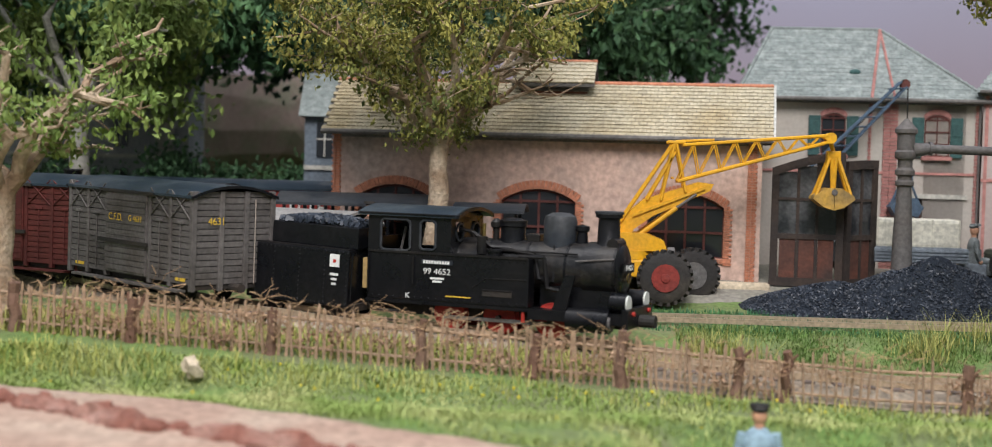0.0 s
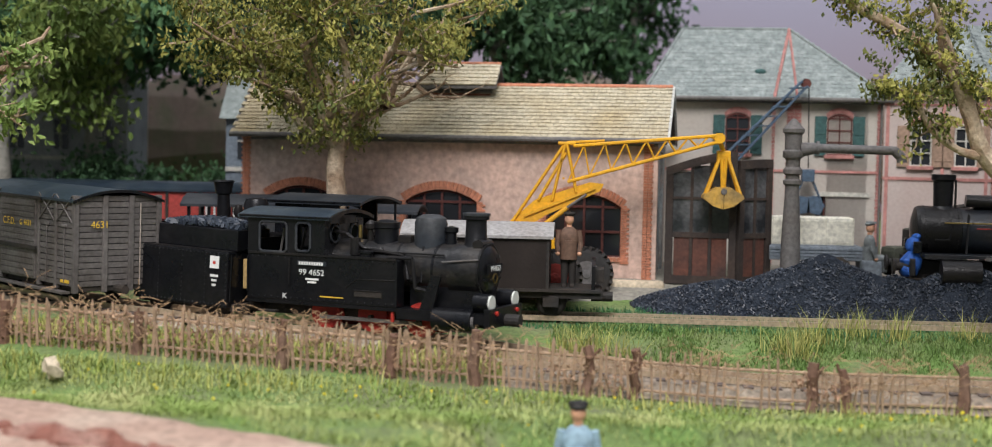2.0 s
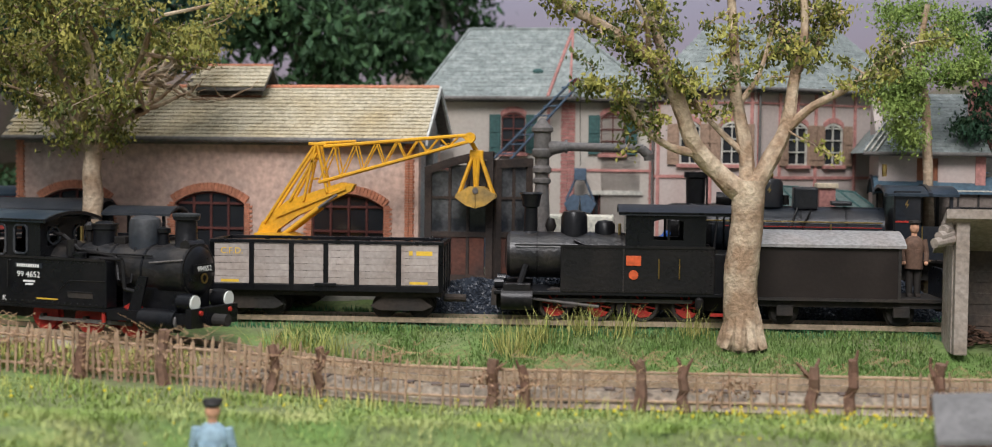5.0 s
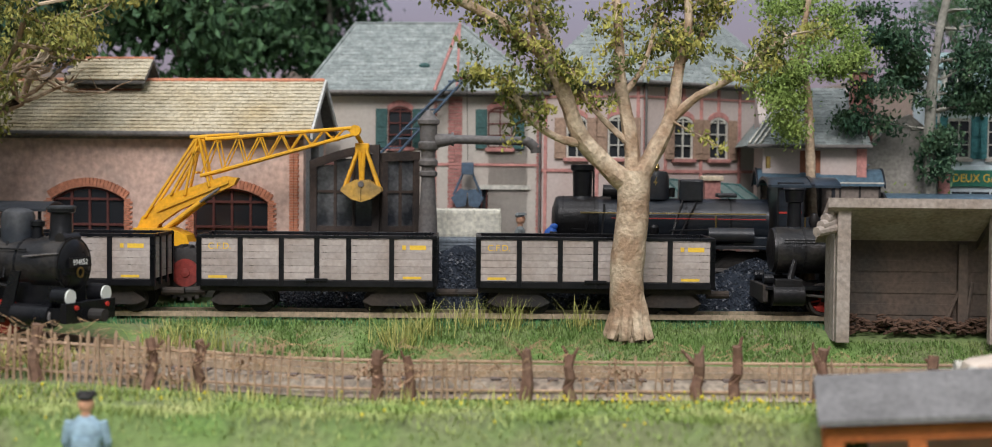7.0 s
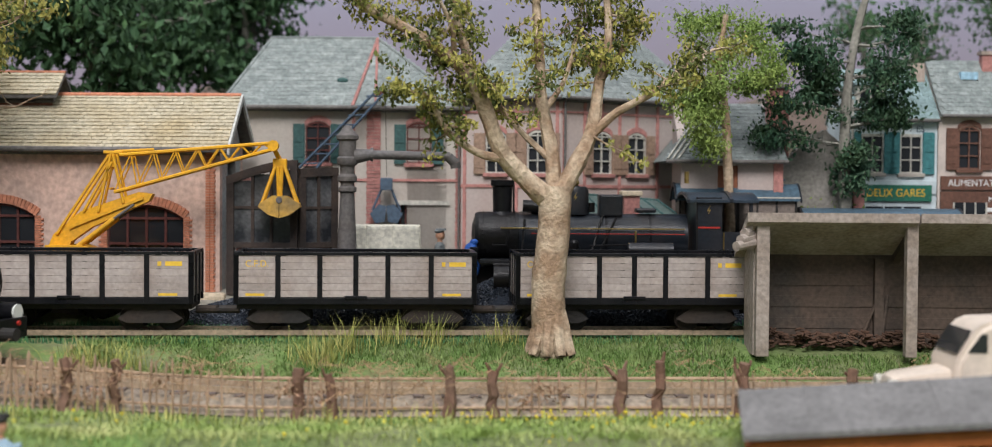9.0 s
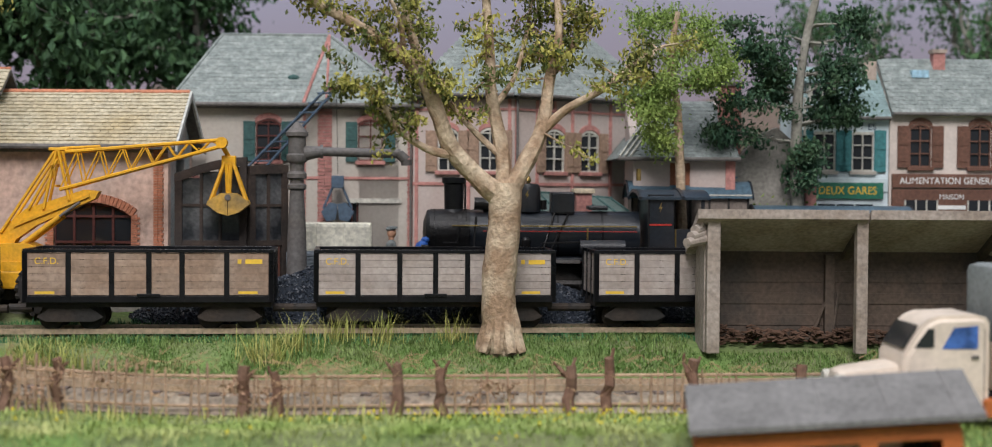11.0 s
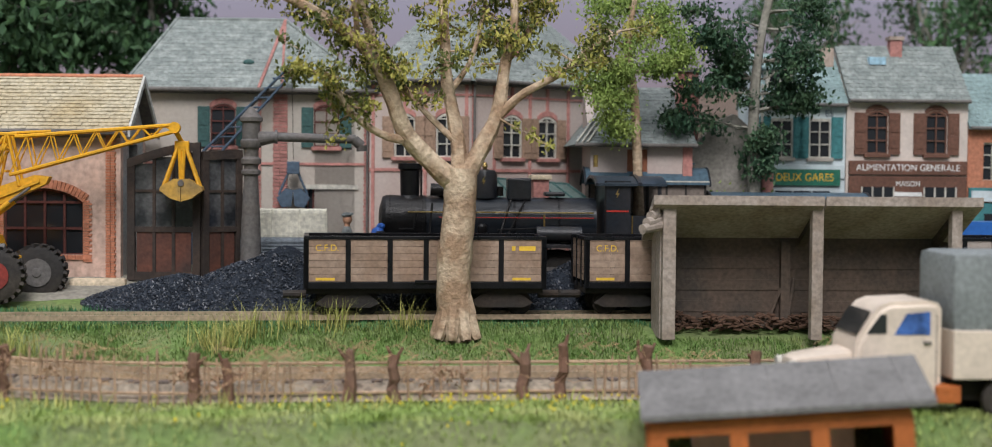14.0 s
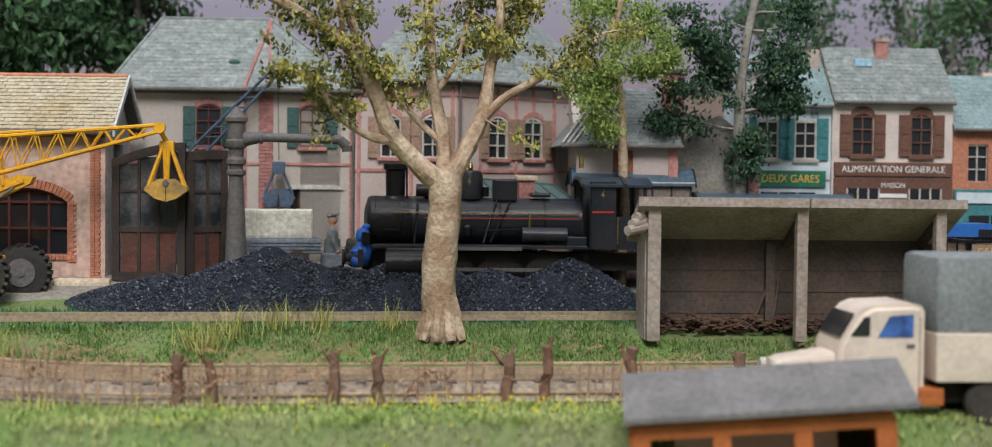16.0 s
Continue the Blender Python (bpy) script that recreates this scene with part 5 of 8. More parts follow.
def moving_locomotive():
    e = thing("moving_locomotive", "black weathered narrow-gauge tank locomotive with red number plate, running", "locomotive", 0, 4.2, RZ, group="steam locomotives")
    P("frame", e, DARK, box, -0.9, 5.6, -0.4, 0.4, 0.3, 0.75)
    P("footplate", e, BLACK, box, -0.95, 5.65, -0.98, 0.98, 0.72, 0.82, 0.015)
    for x in (-0.95, 5.6):
        P("buffer_beam", e, DARK, box, x - 0.07, x + 0.07, -0.95, 0.95, 0.4, 0.85, 0.02)
    for x in (0.7, 1.9, 3.1, 4.3):
        w = thing("driving_wheelset", "", "")
        w.parent = e
        for s in (-1, 1):
            for k in range(8):
                a = math.pi * k / 4
                P("spoke", w, RED, tube, (0, s * 0.54, 0), (0.34 * math.cos(a), s * 0.54, 0.34 * math.sin(a)), 0.035, 0.025, seg=6)
            P("tyre", w, DARK, lathe, [(0.34, -0.06), (0.42, -0.06), (0.42, 0.04), (0.47, 0.06), (0.47, 0.08), (0.34, 0.08), (0.34, -0.06)], "Y", (0, s * 0.54, 0), 24)
            P("counterweight", w, RED, prism, [(-0.3, 0.12), (-0.2, 0.26), (0, 0.33), (0.2, 0.26), (0.3, 0.12)], "y", s * 0.54 - 0.04, s * 0.54 + 0.04)
            P("crank_pin", w, IRONGREY, tube, (0, s * 0.5, -0.15), (0, s * 0.74, -0.15), 0.05, seg=8)
        P("axle", w, DARK, tube, (0, -0.6, 0), (0, 0.6, 0), 0.06, seg=8)
        TURNING.append((w, x, 0.42, True))
    for s in (-1, 1):
        c = P("coupling_rod", e, IRONGREY, box, 0.6, 4.4, s * 0.7 - 0.03, s * 0.7 + 0.03, -0.05, 0.05, 0.01)
        TURNING.append((c, 0, 0.42, False))
        P("connecting_rod", e, IRONGREY, tube, (-0.1, s * 0.8, 0.62), (1.9, s * 0.8, 0.4), 0.045, seg=8)
        P("slide_bar", e, IRONGREY, box, -0.1, 0.9, s * 0.82 - 0.03, s * 0.82 + 0.03, 0.7, 0.76)
        P("cylinder", e, SOOT, tube, (-0.75, s * 0.82, 0.58), (0.1, s * 0.82, 0.58), 0.3, seg=18, smooth=True)
        t = P("side_tank", e, SOOT, box, 0.85, 5.0, s * 1.0 - (0 if s < 0 else 0.45), s * 1.0 + (0.45 if s < 0 else 0), 0.8, 2.05, 0.03)
        bm = bmesh.new()
        for k in range(30):
            sphere(bm, 0.95 + k * 0.137, s * 1.003, 0.88, 0.02, seg=6)
            sphere(bm, 0.95 + k * 0.137, s * 1.003, 1.97, 0.02, seg=6)
        for k in range(9):
            for xx in (2.55, 4.9):
                sphere(bm, xx, s * 1.003, 0.95 + k * 0.12, 0.02, seg=6)
        part("rivets", bm, SOOT, t)
        P("step", e, RED, box, 4.9, 5.4, s * 0.85 - 0.06, s * 0.85 + 0.06, 0.2, 0.28)
    P("boiler", e, BOILER, tube, (-0.55, 0, 1.75), (2.6, 0, 1.75), 0.64, seg=30, smooth=True)
    P("smokebox_door", e, SOOT, lathe, [(0.62, 0), (0.6, -0.08), (0.3, -0.15), (0, -0.16)], "X", (-0.55, 0, 1.75), 24, smooth=True)
    P("chimney", e, BLACK, lathe, [(0.3, 0), (0.2, 0.1), (0.18, 0.75), (0.24, 0.78), (0.26, 0.95), (0.29, 1.12), (0.24, 1.13), (0.2, 1.0)], "Z", (0, 0, 2.3), 20, smooth=True)
    P("steam_dome", e, BLACK, lathe, [(0.38, 0), (0.36, 0.62), (0.3, 0.75), (0, 0.8)], "Z", (1.2, 0, 2.2), 22, smooth=True)
    P("sand_dome", e, BLACK, lathe, [(0.28, 0), (0.28, 0.35), (0.2, 0.45), (0, 0.48)], "Z", (2.05, 0, 2.25), 18, smooth=True)
    P("bell", e, SOOT, lathe, [(0.1, 0), (0.16, 0.15), (0.1, 0.35), (0, 0.38)], "Z", (0.55, 0, 2.4), 14, smooth=True)
    cab = thing("cab", "", "")
    cab.parent = e
    for s in (-1, 1):
        y0, y1 = sorted((s * 0.99, s * 0.92))
        P("cab_side", cab, BLACK, wall_openings, 2.6, 4.75, 2.0, 2.98, [(3.35, 4.15, 2.25, 2.75, 2.82)], y0, y1)
        P("window_mullion", cab, BLACK, box, 3.72, 3.78, s * 0.95 - 0.02, s * 0.95 + 0.02, 2.25, 2.8)
    P("cab_front", cab, BLACK, box, 2.6, 2.67, -0.92, 0.92, 2.0, 2.98)
    P("cab_back", cab, BLACK, box, 4.68, 4.75, -0.92, 0.92, 1.2, 2.3)
    P("cab_roof", cab, BLACKTOP, arched_roof, 2.4, 5.5, 1.08, 2.98, 0.2, 0.07, smooth=True)
    P("bunker", e, BLACK, box, 4.95, 5.6, -0.95, 0.95, 0.8, 1.9, 0.03)
    for s in (-1, 1):
        P("roof_post", cab, BLACK, tube, (5.4, s * 0.9, 1.9), (5.4, s * 0.9, 3.0), 0.035, seg=6)
    P("number_plate", e, COPPERRED, box, 2.62, 3.02, -1.03, -1.0, 1.55, 1.82, 0.01)
    P("builder_plate", e, COPPERRED, lathe, [(0.13, 0), (0.13, 0.03)], "Y", (2.82, -1.03, 1.3), 16)
    for x in (3.5, 4.05):
        P("handrail", e, BRASS, tube, (x, -1.05, 1.2), (x, -1.05, 1.75), 0.02, seg=6)
    for s in (-1, 1):
        P("handrail", e, SOOT, tube, (-0.4, s * 0.68, 2.05), (2.5, s * 0.68, 2.05), 0.025, seg=6)
        P("steam_pipe", e, SOOT, tube, (-0.1, s * 0.62, 1.5), (-0.3, s * 0.8, 0.85), 0.09, seg=8)
        P("valve_chest", e, SOOT, box, -0.7, 0.05, s * 0.82 - 0.18, s * 0.82 + 0.18, 0.8, 1.02, 0.03)
        P("tank_step", e, DARK, box, 0.9, 1.3, s * 1.0 - 0.06, s * 1.0 + 0.06, 0.4, 0.46)
        P("tank_rim", e, SOOT, box, 0.85, 5.0, s * 1.0 - 0.03, s * 1.0 + 0.03, 2.02, 2.09)
        P("tank_seam", e, DARK, box, 2.53, 2.57, s * 1.003 - 0.01, s * 1.003 + 0.01, 0.82, 2.0)
        P("brake_hanger", e, DARK, box, 2.4, 2.55, s * 0.6 - 0.04, s * 0.6 + 0.04, 0.2, 0.7)
        P("front_lamp", e, BLACK, tube, (-0.95, s * 0.65, 1.0), (-0.7, s * 0.65, 1.0), 0.15, seg=14)
        P("cab_gutter", cab, BLACK, tube, (2.4, s * 1.08, 2.98), (5.5, s * 1.08, 2.98), 0.03, seg=6)
        P("injector", e, SOOT, lathe, [(0.08, 0), (0.12, 0.1), (0.12, 0.3), (0.06, 0.36)], "Z", (4.6, s * 0.95, 0.35), 10)
    P("feed_pipe", e, SOOT, tube, (1.2, -0.55, 2.2), (1.7, -0.6, 2.0), 0.045, seg=8)
    P("whistle", e, BRASS, tube, (2.45, -0.2, 2.35), (2.45, -0.2, 2.65), 0.04, seg=8)
    P("smoke_flange", e, BLACK, lathe, [(0.29, 0), (0.33, 0.03), (0.29, 0.07)], "Z", (0, 0, 3.4), 18)
    for x in (0.2, 1.65, 2.5):
        P("boiler_band", e, SOOT, tube, (x - 0.03, 0, 1.75), (x + 0.03, 0, 1.75), 0.655, seg=28)
    MOVING.append((e, 2.3, 2.3, pose(0, 0, 0)))


moving_locomotive()


def brake_wagon():
    w = thing("brake_wagon", "dark brown box wagon with grey arched roof and end platform", "freight wagon", 0, 4.2, RZ)
    P("frame", w, DARK, box, 5.95, 11.4, -0.85, 0.85, 0.5, 0.72)
    b = P("body", w, mat("dark_brown_boards", (0.017, 0.012, 0.01), 0.5, stain=(0.03, 0.022, 0.018), var=0.1, bump=0.08, spec=0.3), box, 5.98, 9.92, -1.0, 1.0, 0.72, 2.22, 0.03)
    P("sill_rail", b, DARK, box, 5.95, 9.95, -1.04, 1.04, 0.68, 0.76)
    P("top_rail", b, DARK, box, 5.95, 9.95, -1.03, 1.03, 2.1, 2.2)
    for x in (5.98, 9.9):
        for s in (-1, 1):
            P("corner_post", b, DARK, box, x - 0.04, x + 0.04, s * 0.98 - 0.05, s * 0.98 + 0.05, 0.7, 2.2)
    P("roof", w, ROOFGREY, arched_roof, 5.85, 10.05, 1.1, 2.2, 0.34, 0.08, smooth=True)
    P("platform", w, DARK, box, 9.92, 11.35, -0.95, 0.95, 0.66, 0.76, 0.01)
    P("end_board", w, BLACK, prism, [(-0.9, 0.76), (0.9, 0.76), (0.9, 1.4), (0.5, 1.55), (-0.5, 1.55), (-0.9, 1.4)], "x", 11.1, 11.2)
    for x in (6.9, 10.0):
        wheelset(w, x, 0.36)
        for s in (-1, 1):
            P("axle_box", w, DARK, box, x - 0.22, x + 0.22, s * 0.8 - 0.1, s * 0.8 + 0.1, 0.25, 0.55, 0.02)
    for x in (5.85, 11.4):
        P("coupler", w, DARK, tube, (x - 0.3, 0, 0.5), (x + 0.3, 0, 0.5), 0.14, seg=10)
    P("lamp_bracket", w, DARK, box, 11.15, 11.45, -0.3, 0.3, 0.9, 1.3, 0.03)
    MOVING.append((w, 8.6, 8.6, pose(0, 0, 0)))


brake_wagon()


def figure(name, label, coat, trousers, sitting=False, cap=None):
    """A painted figure about 2 cm high, one plain mesh, feet at the origin."""
    me_mats = [coat, trousers, SKIN, cap or DARK]
    bm = bmesh.new()
    def put(k, g):
        for f in {f for v in g for f in v.link_faces}:
            f.material_index = k
    hz = 0.42 if sitting else 0.95
    for s in (-1, 1):
        if sitting:
            put(1, tube(bm, (s * 0.13, 0, hz), (s * 0.15, -0.45, hz), 0.12, 0.1, 10))
            put(1, tube(bm, (s * 0.15, -0.45, hz), (s * 0.15, -0.45, 0), 0.1, 0.08, 10))
        else:
            put(1, tube(bm, (s * 0.11, 0, 0.04), (s * 0.1, 0, hz), 0.085, 0.13, 10))
            put(3, box(bm, s * 0.11 - 0.07, s * 0.11 + 0.07, -0.17, 0.09, 0, 0.09, 0.02))
        put(0, tube(bm, (s * 0.26, 0, hz + 0.62), (s * 0.33, -0.03, hz + 0.25), 0.085, 0.075, 8))
        put(0, tube(bm, (s * 0.33, -0.03, hz + 0.27), (s * 0.3, -0.14, hz + 0.02), 0.075, 0.06, 8))
        put(2, sphere(bm, s * 0.3, -0.15, hz - 0.02, 0.065, seg=8))
    put(0, sphere(bm, 0, 0, hz + 0.4, 0.3, 0.95, 0.62, 1.15, 14))
    put(0, tube(bm, (0, 0, hz - 0.18), (0, 0, hz + 0.35), 0.25, 0.24, 14))
    put(2, tube(bm, (0, 0, hz + 0.68), (0, 0, hz + 0.82), 0.08, 0.08, 8))
    put(2, sphere(bm, 0, -0.01, hz + 0.93, 0.145, 0.9, 1, 1.15, 12))
    put(3, sphere(bm, 0, 0.02, hz + 1.05, 0.15, 0.98, 1.0, 0.55, 12))
    before = set(bm.faces)
    lathe(bm, [(0.17, hz + 1.07), (0.16, hz + 1.13), (0.0, hz + 1.14)], "Z", (0, -0.03, 0), 12)
    for f in set(bm.faces) - before:
        f.material_index = 3
    ob = part(name, bm, me_mats[0], None, "", True)
    for m in me_mats[1:]:
        ob.data.materials.append(m)
    return tagged(ob, label, "figurine")


brakeman = figure("brakeman_figurine", "painted figurine in brown coat and dark cap on the wagon platform", COATBR, DARK)
MOVING.append((brakeman, 8.6, 8.6, pose(0.1045, -0.0015, 0.0076)))


def gondola():
    g = thing("gondola_wagon", "open goods wagon with grey planked sides and black frame", "freight wagon", 0, 4.2, RZ, group="moving open wagons")
    L, B, z0, z1 = 3.15, 1.0, 0.85, 2.05
    P("frame", g, DARK, box, -L, L, -0.85, 0.85, 0.58, 0.8)
    P("floor", g, DARK, box, -L + 0.05, L - 0.05, -B + 0.06, B - 0.06, 0.8, 0.9)
    xs = [-L, -2.05, -0.95, 0.0, 0.85, 2.0, L]
    for s in (-1, 1):
        for a, b in zip(xs, xs[1:]):
            for k in range(6):
                P("plank", g, PLANKGREY, box, a + 0.07, b - 0.07, s * B - 0.035, s * B + 0.03, z0 + 0.06 + k * 0.185, z0 + 0.235 + k * 0.185, 0.008)
        for x in xs:
            P("stake", g, BLACK, box, x - 0.065, x + 0.065, s * B - 0.06, s * B + 0.07, 0.72, z1 + 0.02, 0.01)
        P("top_rail", g, BLACK, box, -L - 0.05, L + 0.05, s * B - 0.07, s * B + 0.075, z1 - 0.03, z1 + 0.06, 0.01)
        P("bottom_rail", g, BLACK, box, -L - 0.05, L + 0.05, s * B - 0.05, s * B + 0.06, 0.72, z0 + 0.04, 0.01)
        for k in range(6):
            P("plank", g, PLANKGREY, box, s * L - 0.03, s * L + 0.03, -B + 0.06, B - 0.06, z0 + 0.06 + k * 0.185, z0 + 0.235 + k * 0.185, 0.008)
        for y in (-B, -0.35, 0.35, B):
            P("end_stake", g, BLACK, box, s * L - 0.05, s * L + 0.07, y - 0.06, y + 0.06, 0.72, z1 + 0.02, 0.01)
        P("end_rail", g, BLACK, box, s * L - 0.06, s * L + 0.07, -B, B, z1 - 0.03, z1 + 0.058, 0.01)
        P("coupler", g, DARK, tube, (s * L, 0, 0.5), (s * (L + 0.62), 0, 0.5), 0.11, seg=10)
        tr = thing("bogie", "", "")
        tr.parent = g
        for x in (s * 2.05 - 0.5, s * 2.05 + 0.5):
            for q in (-1, 1):
                P("wheel", tr, DARK, lathe, [(0.08, -0.05), (0.3, -0.05), (0.3, 0.04), (0.35, 0.05), (0.35, 0.08), (0.08, 0.08)], "Y", (x, q * 0.52, 0.3), 18)
        for q in (-1, 1):
            P("bogie_frame", tr, DARK, prism, [(s * 2.05 - 0.85, 0.32), (s * 2.05 - 0.6, 0.2), (s * 2.05 + 0.6, 0.2), (s * 2.05 + 0.85, 0.32), (s * 2.05 + 0.5, 0.58), (s * 2.05 - 0.5, 0.58)], "y", q * 0.75 - 0.05, q * 0.75 + 0.05)
    P("latch", g, BLACK, box, -0.3, 0.3, -B - 0.1, -B - 0.06, z0 + 0.02, z0 + 0.1, 0.01)
    for x in (-2.6, 2.6):
        if x > 0:
            P("stencil_bar", g, YELLOWTXT, box, x - 0.32, x - 0.22, -B - 0.04, -B - 0.03, 1.73, 1.85)
            P("stencil_bar", g, YELLOWTXT, box, x - 0.12, x + 0.32, -B - 0.04, -B - 0.03, 1.73, 1.85)
        else:
            words("C.F.D.", 0.24, YELLOWTXT, g, x, -B - 0.036, 1.79)
        P("stencil_bar", g, YELLOWTXT, box, x - 0.3, x + 0.2, -B - 0.04, -B - 0.03, z0 + 0.09, z0 + 0.16)
    return g


first = gondola()
MOVING.append((first, -5.55, 0, pose(0, 0, 0)))
for k in range(1, 6):
    c = copy_thing(first, pose(0, 0.042, 0.003))
    MOVING.append((c, -5.55 - 7.47 * k, 0, pose(0, 0, 0)))
    if k > 3:
        tagged(c, "open goods wagon with weathered brown planks and black frame")
        for p in c.children:
            if p.name.startswith("plank"):
                p.material_slots[0].link = "OBJECT"
                p.material_slots[0].material = PLANKBROWN
TRAIN = [(0.0, -15.6), (1.0, -12.2), (2.0, -7.1), (2.5, -4.0), (3.0, -1.3), (3.5, 1.5), (4.0, 4.4), (6.5, 17.3), (7.0, 19.95), (7.5, 22.5), (8.0, 25.3), (8.5, 28.0),
         (9.0, 30.6), (9.5, 33.4), (10.0, 36.2), (12.5, 49.5), (13.0, 51.9), (13.5, 54.6), (14.0, 57.4), (14.5, 60.25), (15.0, 63.0), (15.5, 65.8), (16.0, 68.6)]


# ---- yard things ----
def strut(bm, a, b, r):
    tube(bm, a, b, r, seg=6)


def excavator():
    e = thing("mobile_crane", "yellow wheeled crane with lattice jib and clamshell bucket, red wheel hubs", "crane", 2.9, 6.75, 0.38, 0)
    ch = P("chassis", e, YELLOW, box, -2.1, 0.55, -0.55, 0.75, 0.75, 1.25, 0.06)
    for x, y in ((0.05, -0.55), (0.95, 0.75), (-1.9, -0.55), (-1.2, 0.8)):
        w = P("wheel", e, RUBBER, lathe, [(0.3, -0.25), (0.6, -0.27), (0.72, -0.2), (0.75, 0), (0.72, 0.2), (0.6, 0.27), (0.3, 0.25)], "Y", (x, y, 0.76), 28, smooth=True)
        P("hub", w, HUBREDSHADED if y < 0 else IRONGREY, lathe, [(0.4, -0.29), (0.34, -0.2), (0.16, -0.22), (0.12, -0.32), (0, -0.33)], "Y", (x, y, 0.76), 20, smooth=True)
        bm = bmesh.new()
        for k in range(22):
            a = 2 * math.pi * k / 22
            for s in (-1, 1):
                box(bm, -0.05, 0.05, 0.02 if s > 0 else -0.24, 0.24 if s > 0 else -0.02, 0.7, 0.8, 0, Matrix.Translation((x, y, 0.76)) @ Matrix.Rotation(a, 4, "Y") @ Matrix.Rotation(s * 0.5, 4, "Z"))
        part("tread", bm, RUBBER, w)
    P("turntable", e, YELLOW, tube, (-0.9, 0.1, 1.25), (-0.9, 0.1, 1.5), 0.65, seg=24)
    P("engine_cover", e, YELLOW, prism, [(-1.7, 1.5), (0.1, 1.5), (0.0, 1.8), (-0.5, 2.0), (-1.5, 2.0)], "y", -0.45, 0.7)
    P("headlamp", e, IRONGREY, tube, (0.1, -0.5, 1.5), (0.3, -0.5, 1.5), 0.13, seg=12)
    b = thing("boom", "", "")
    b.parent = e
    arm = [(-1.15, 1.45), (-0.85, 2.1), (-0.3, 2.5), (1.3, 3.25), (1.4, 3.45), (1.0, 3.5), (-0.6, 2.95), (-1.35, 2.3), (-1.6, 1.7)]
    P("lower_boom", b, YELLOW, prism, arm, "y", -0.12, 0.42)
    P("boom_rib", b, YELLOW, prism, [(-0.9, 2.45), (1.15, 3.3), (1.15, 3.38), (-0.9, 2.55)], "y", -0.18, 0.48)
    for y in (-0.22, 0.52):
        P("ram", b, YELLOW, tube, (-1.0, y, 1.7), (0.35, y, 2.75), 0.07, seg=10)
        P("ram_piston", b, IRONGREY, tube, (0.35, y, 2.75), (0.9, y, 3.15), 0.04, seg=8)
    # A-frame mast
    bm = bmesh.new()
    for y in (-0.15, 0.45):
        for a, c in (((-0.1, y, 2.95), (0.25, y, 4.6)), ((0.6, y, 3.2), (0.3, y, 4.6)), ((-1.25, y, 2.3), (0.2, y, 4.55)), ((-0.5, y, 2.95), (0.28, y, 4.35))):
            strut(bm, a, c, 0.045)
        strut(bm, (0.05, y, 4.62), (0.55, y, 4.62), 0.05)
    for z in (3.6, 4.2, 4.62):
        strut(bm, (0.22, -0.15, z), (0.22, 0.45, z), 0.035)
    part("lattice_mast", bm, YELLOW, b)
    # lattice jib
    tip = Vector((4.75, 0.5, 4.88))
    bm = bmesh.new()
    lo0, up0 = (Vector((0.35, 0, 3.5)), Vector((0.5, 0, 4.55)))
    n = 7
    for y in (-0.2, 0.48):
        ends = [(Vector((p.x, y, p.z)), Vector((tip.x, 0.35 + (0.1 if y > 0 else -0.1), tip.z + (0.06 if p is up0 else -0.12)))) for p in (lo0, up0)]
        for a, c in ends:
            strut(bm, a, c, 0.05)
        for k in range(n):
            f, g = k / n, (k + 0.5) / n
            la, ub = ends[0][0].lerp(ends[0][1], f), ends[1][0].lerp(ends[1][1], g)
            lc = ends[0][0].lerp(ends[0][1], (k + 1) / n)
            strut(bm, la, ub, 0.022)
            strut(bm, ub, lc, 0.022)
    for k in range(n + 1):
        for p in (lo0, up0):
            q = Vector((p.x, 0, p.z)).lerp(Vector((tip.x, 0, tip.z)), k / n)
            wd = 0.34 - 0.24 * k / n
            strut(bm, (q.x, 0.14 - wd + 0.2 * k / n, q.z), (q.x, 0.14 + wd + 0.2 * k / n, q.z), 0.022)
    part("jib", bm, YELLOW, b)
    P("jib_head", b, YELLOW, tube, (4.75, 0.2, 4.86), (4.75, 0.6, 4.86), 0.16, seg=14)
    P("tie_bar", b, YELLOW, tube, (0.3, 0.14, 4.65), (1.4, 0.16, 4.72), 0.04, seg=6)
    # clamshell
    c = thing("clamshell_bucket", "", "")
    c.parent = e
    cx, cy = 4.92, 0.75
    P("bucket_head", c, YELLOW, box, cx - 0.2, cx + 0.2, cy - 0.15, cy + 0.15, 4.2, 4.5, 0.03)
    for s in (-1, 1):
        P("shell", c, BUCKET, prism, [(cx + s * 0.008, 3.42), (cx + s * 0.008, 2.78), (cx + s * 0.3, 2.87), (cx + s * 0.6, 3.1), (cx + s * 0.57, 3.2), (cx + s * 0.2, 3.42)], "y", cy - 0.42, cy + 0.42, label="worn yellow bucket shell")
        for y in (-0.3, 0.3):
            P("arm", c, YELLOW, tube, (cx + s * 0.12, cy + y * 0.4, 4.3), (cx + s * 0.52, cy + y, 3.15), 0.05, seg=8)
        P("ram", c, YELLOW, tube, (cx + s * 0.06, cy - 0.12, 4.25), (cx + s * 0.02, cy - 0.12, 3.4), 0.06, seg=8)
    P("pivot", c, IRONGREY, tube, (cx, cy - 0.45, 3.3), (cx, cy + 0.45, 3.3), 0.09, seg=12)
    P("hanger", c, YELLOW, tube, (4.75, 0.4, 4.8), (cx, cy, 4.45), 0.07, seg=8)


excavator()


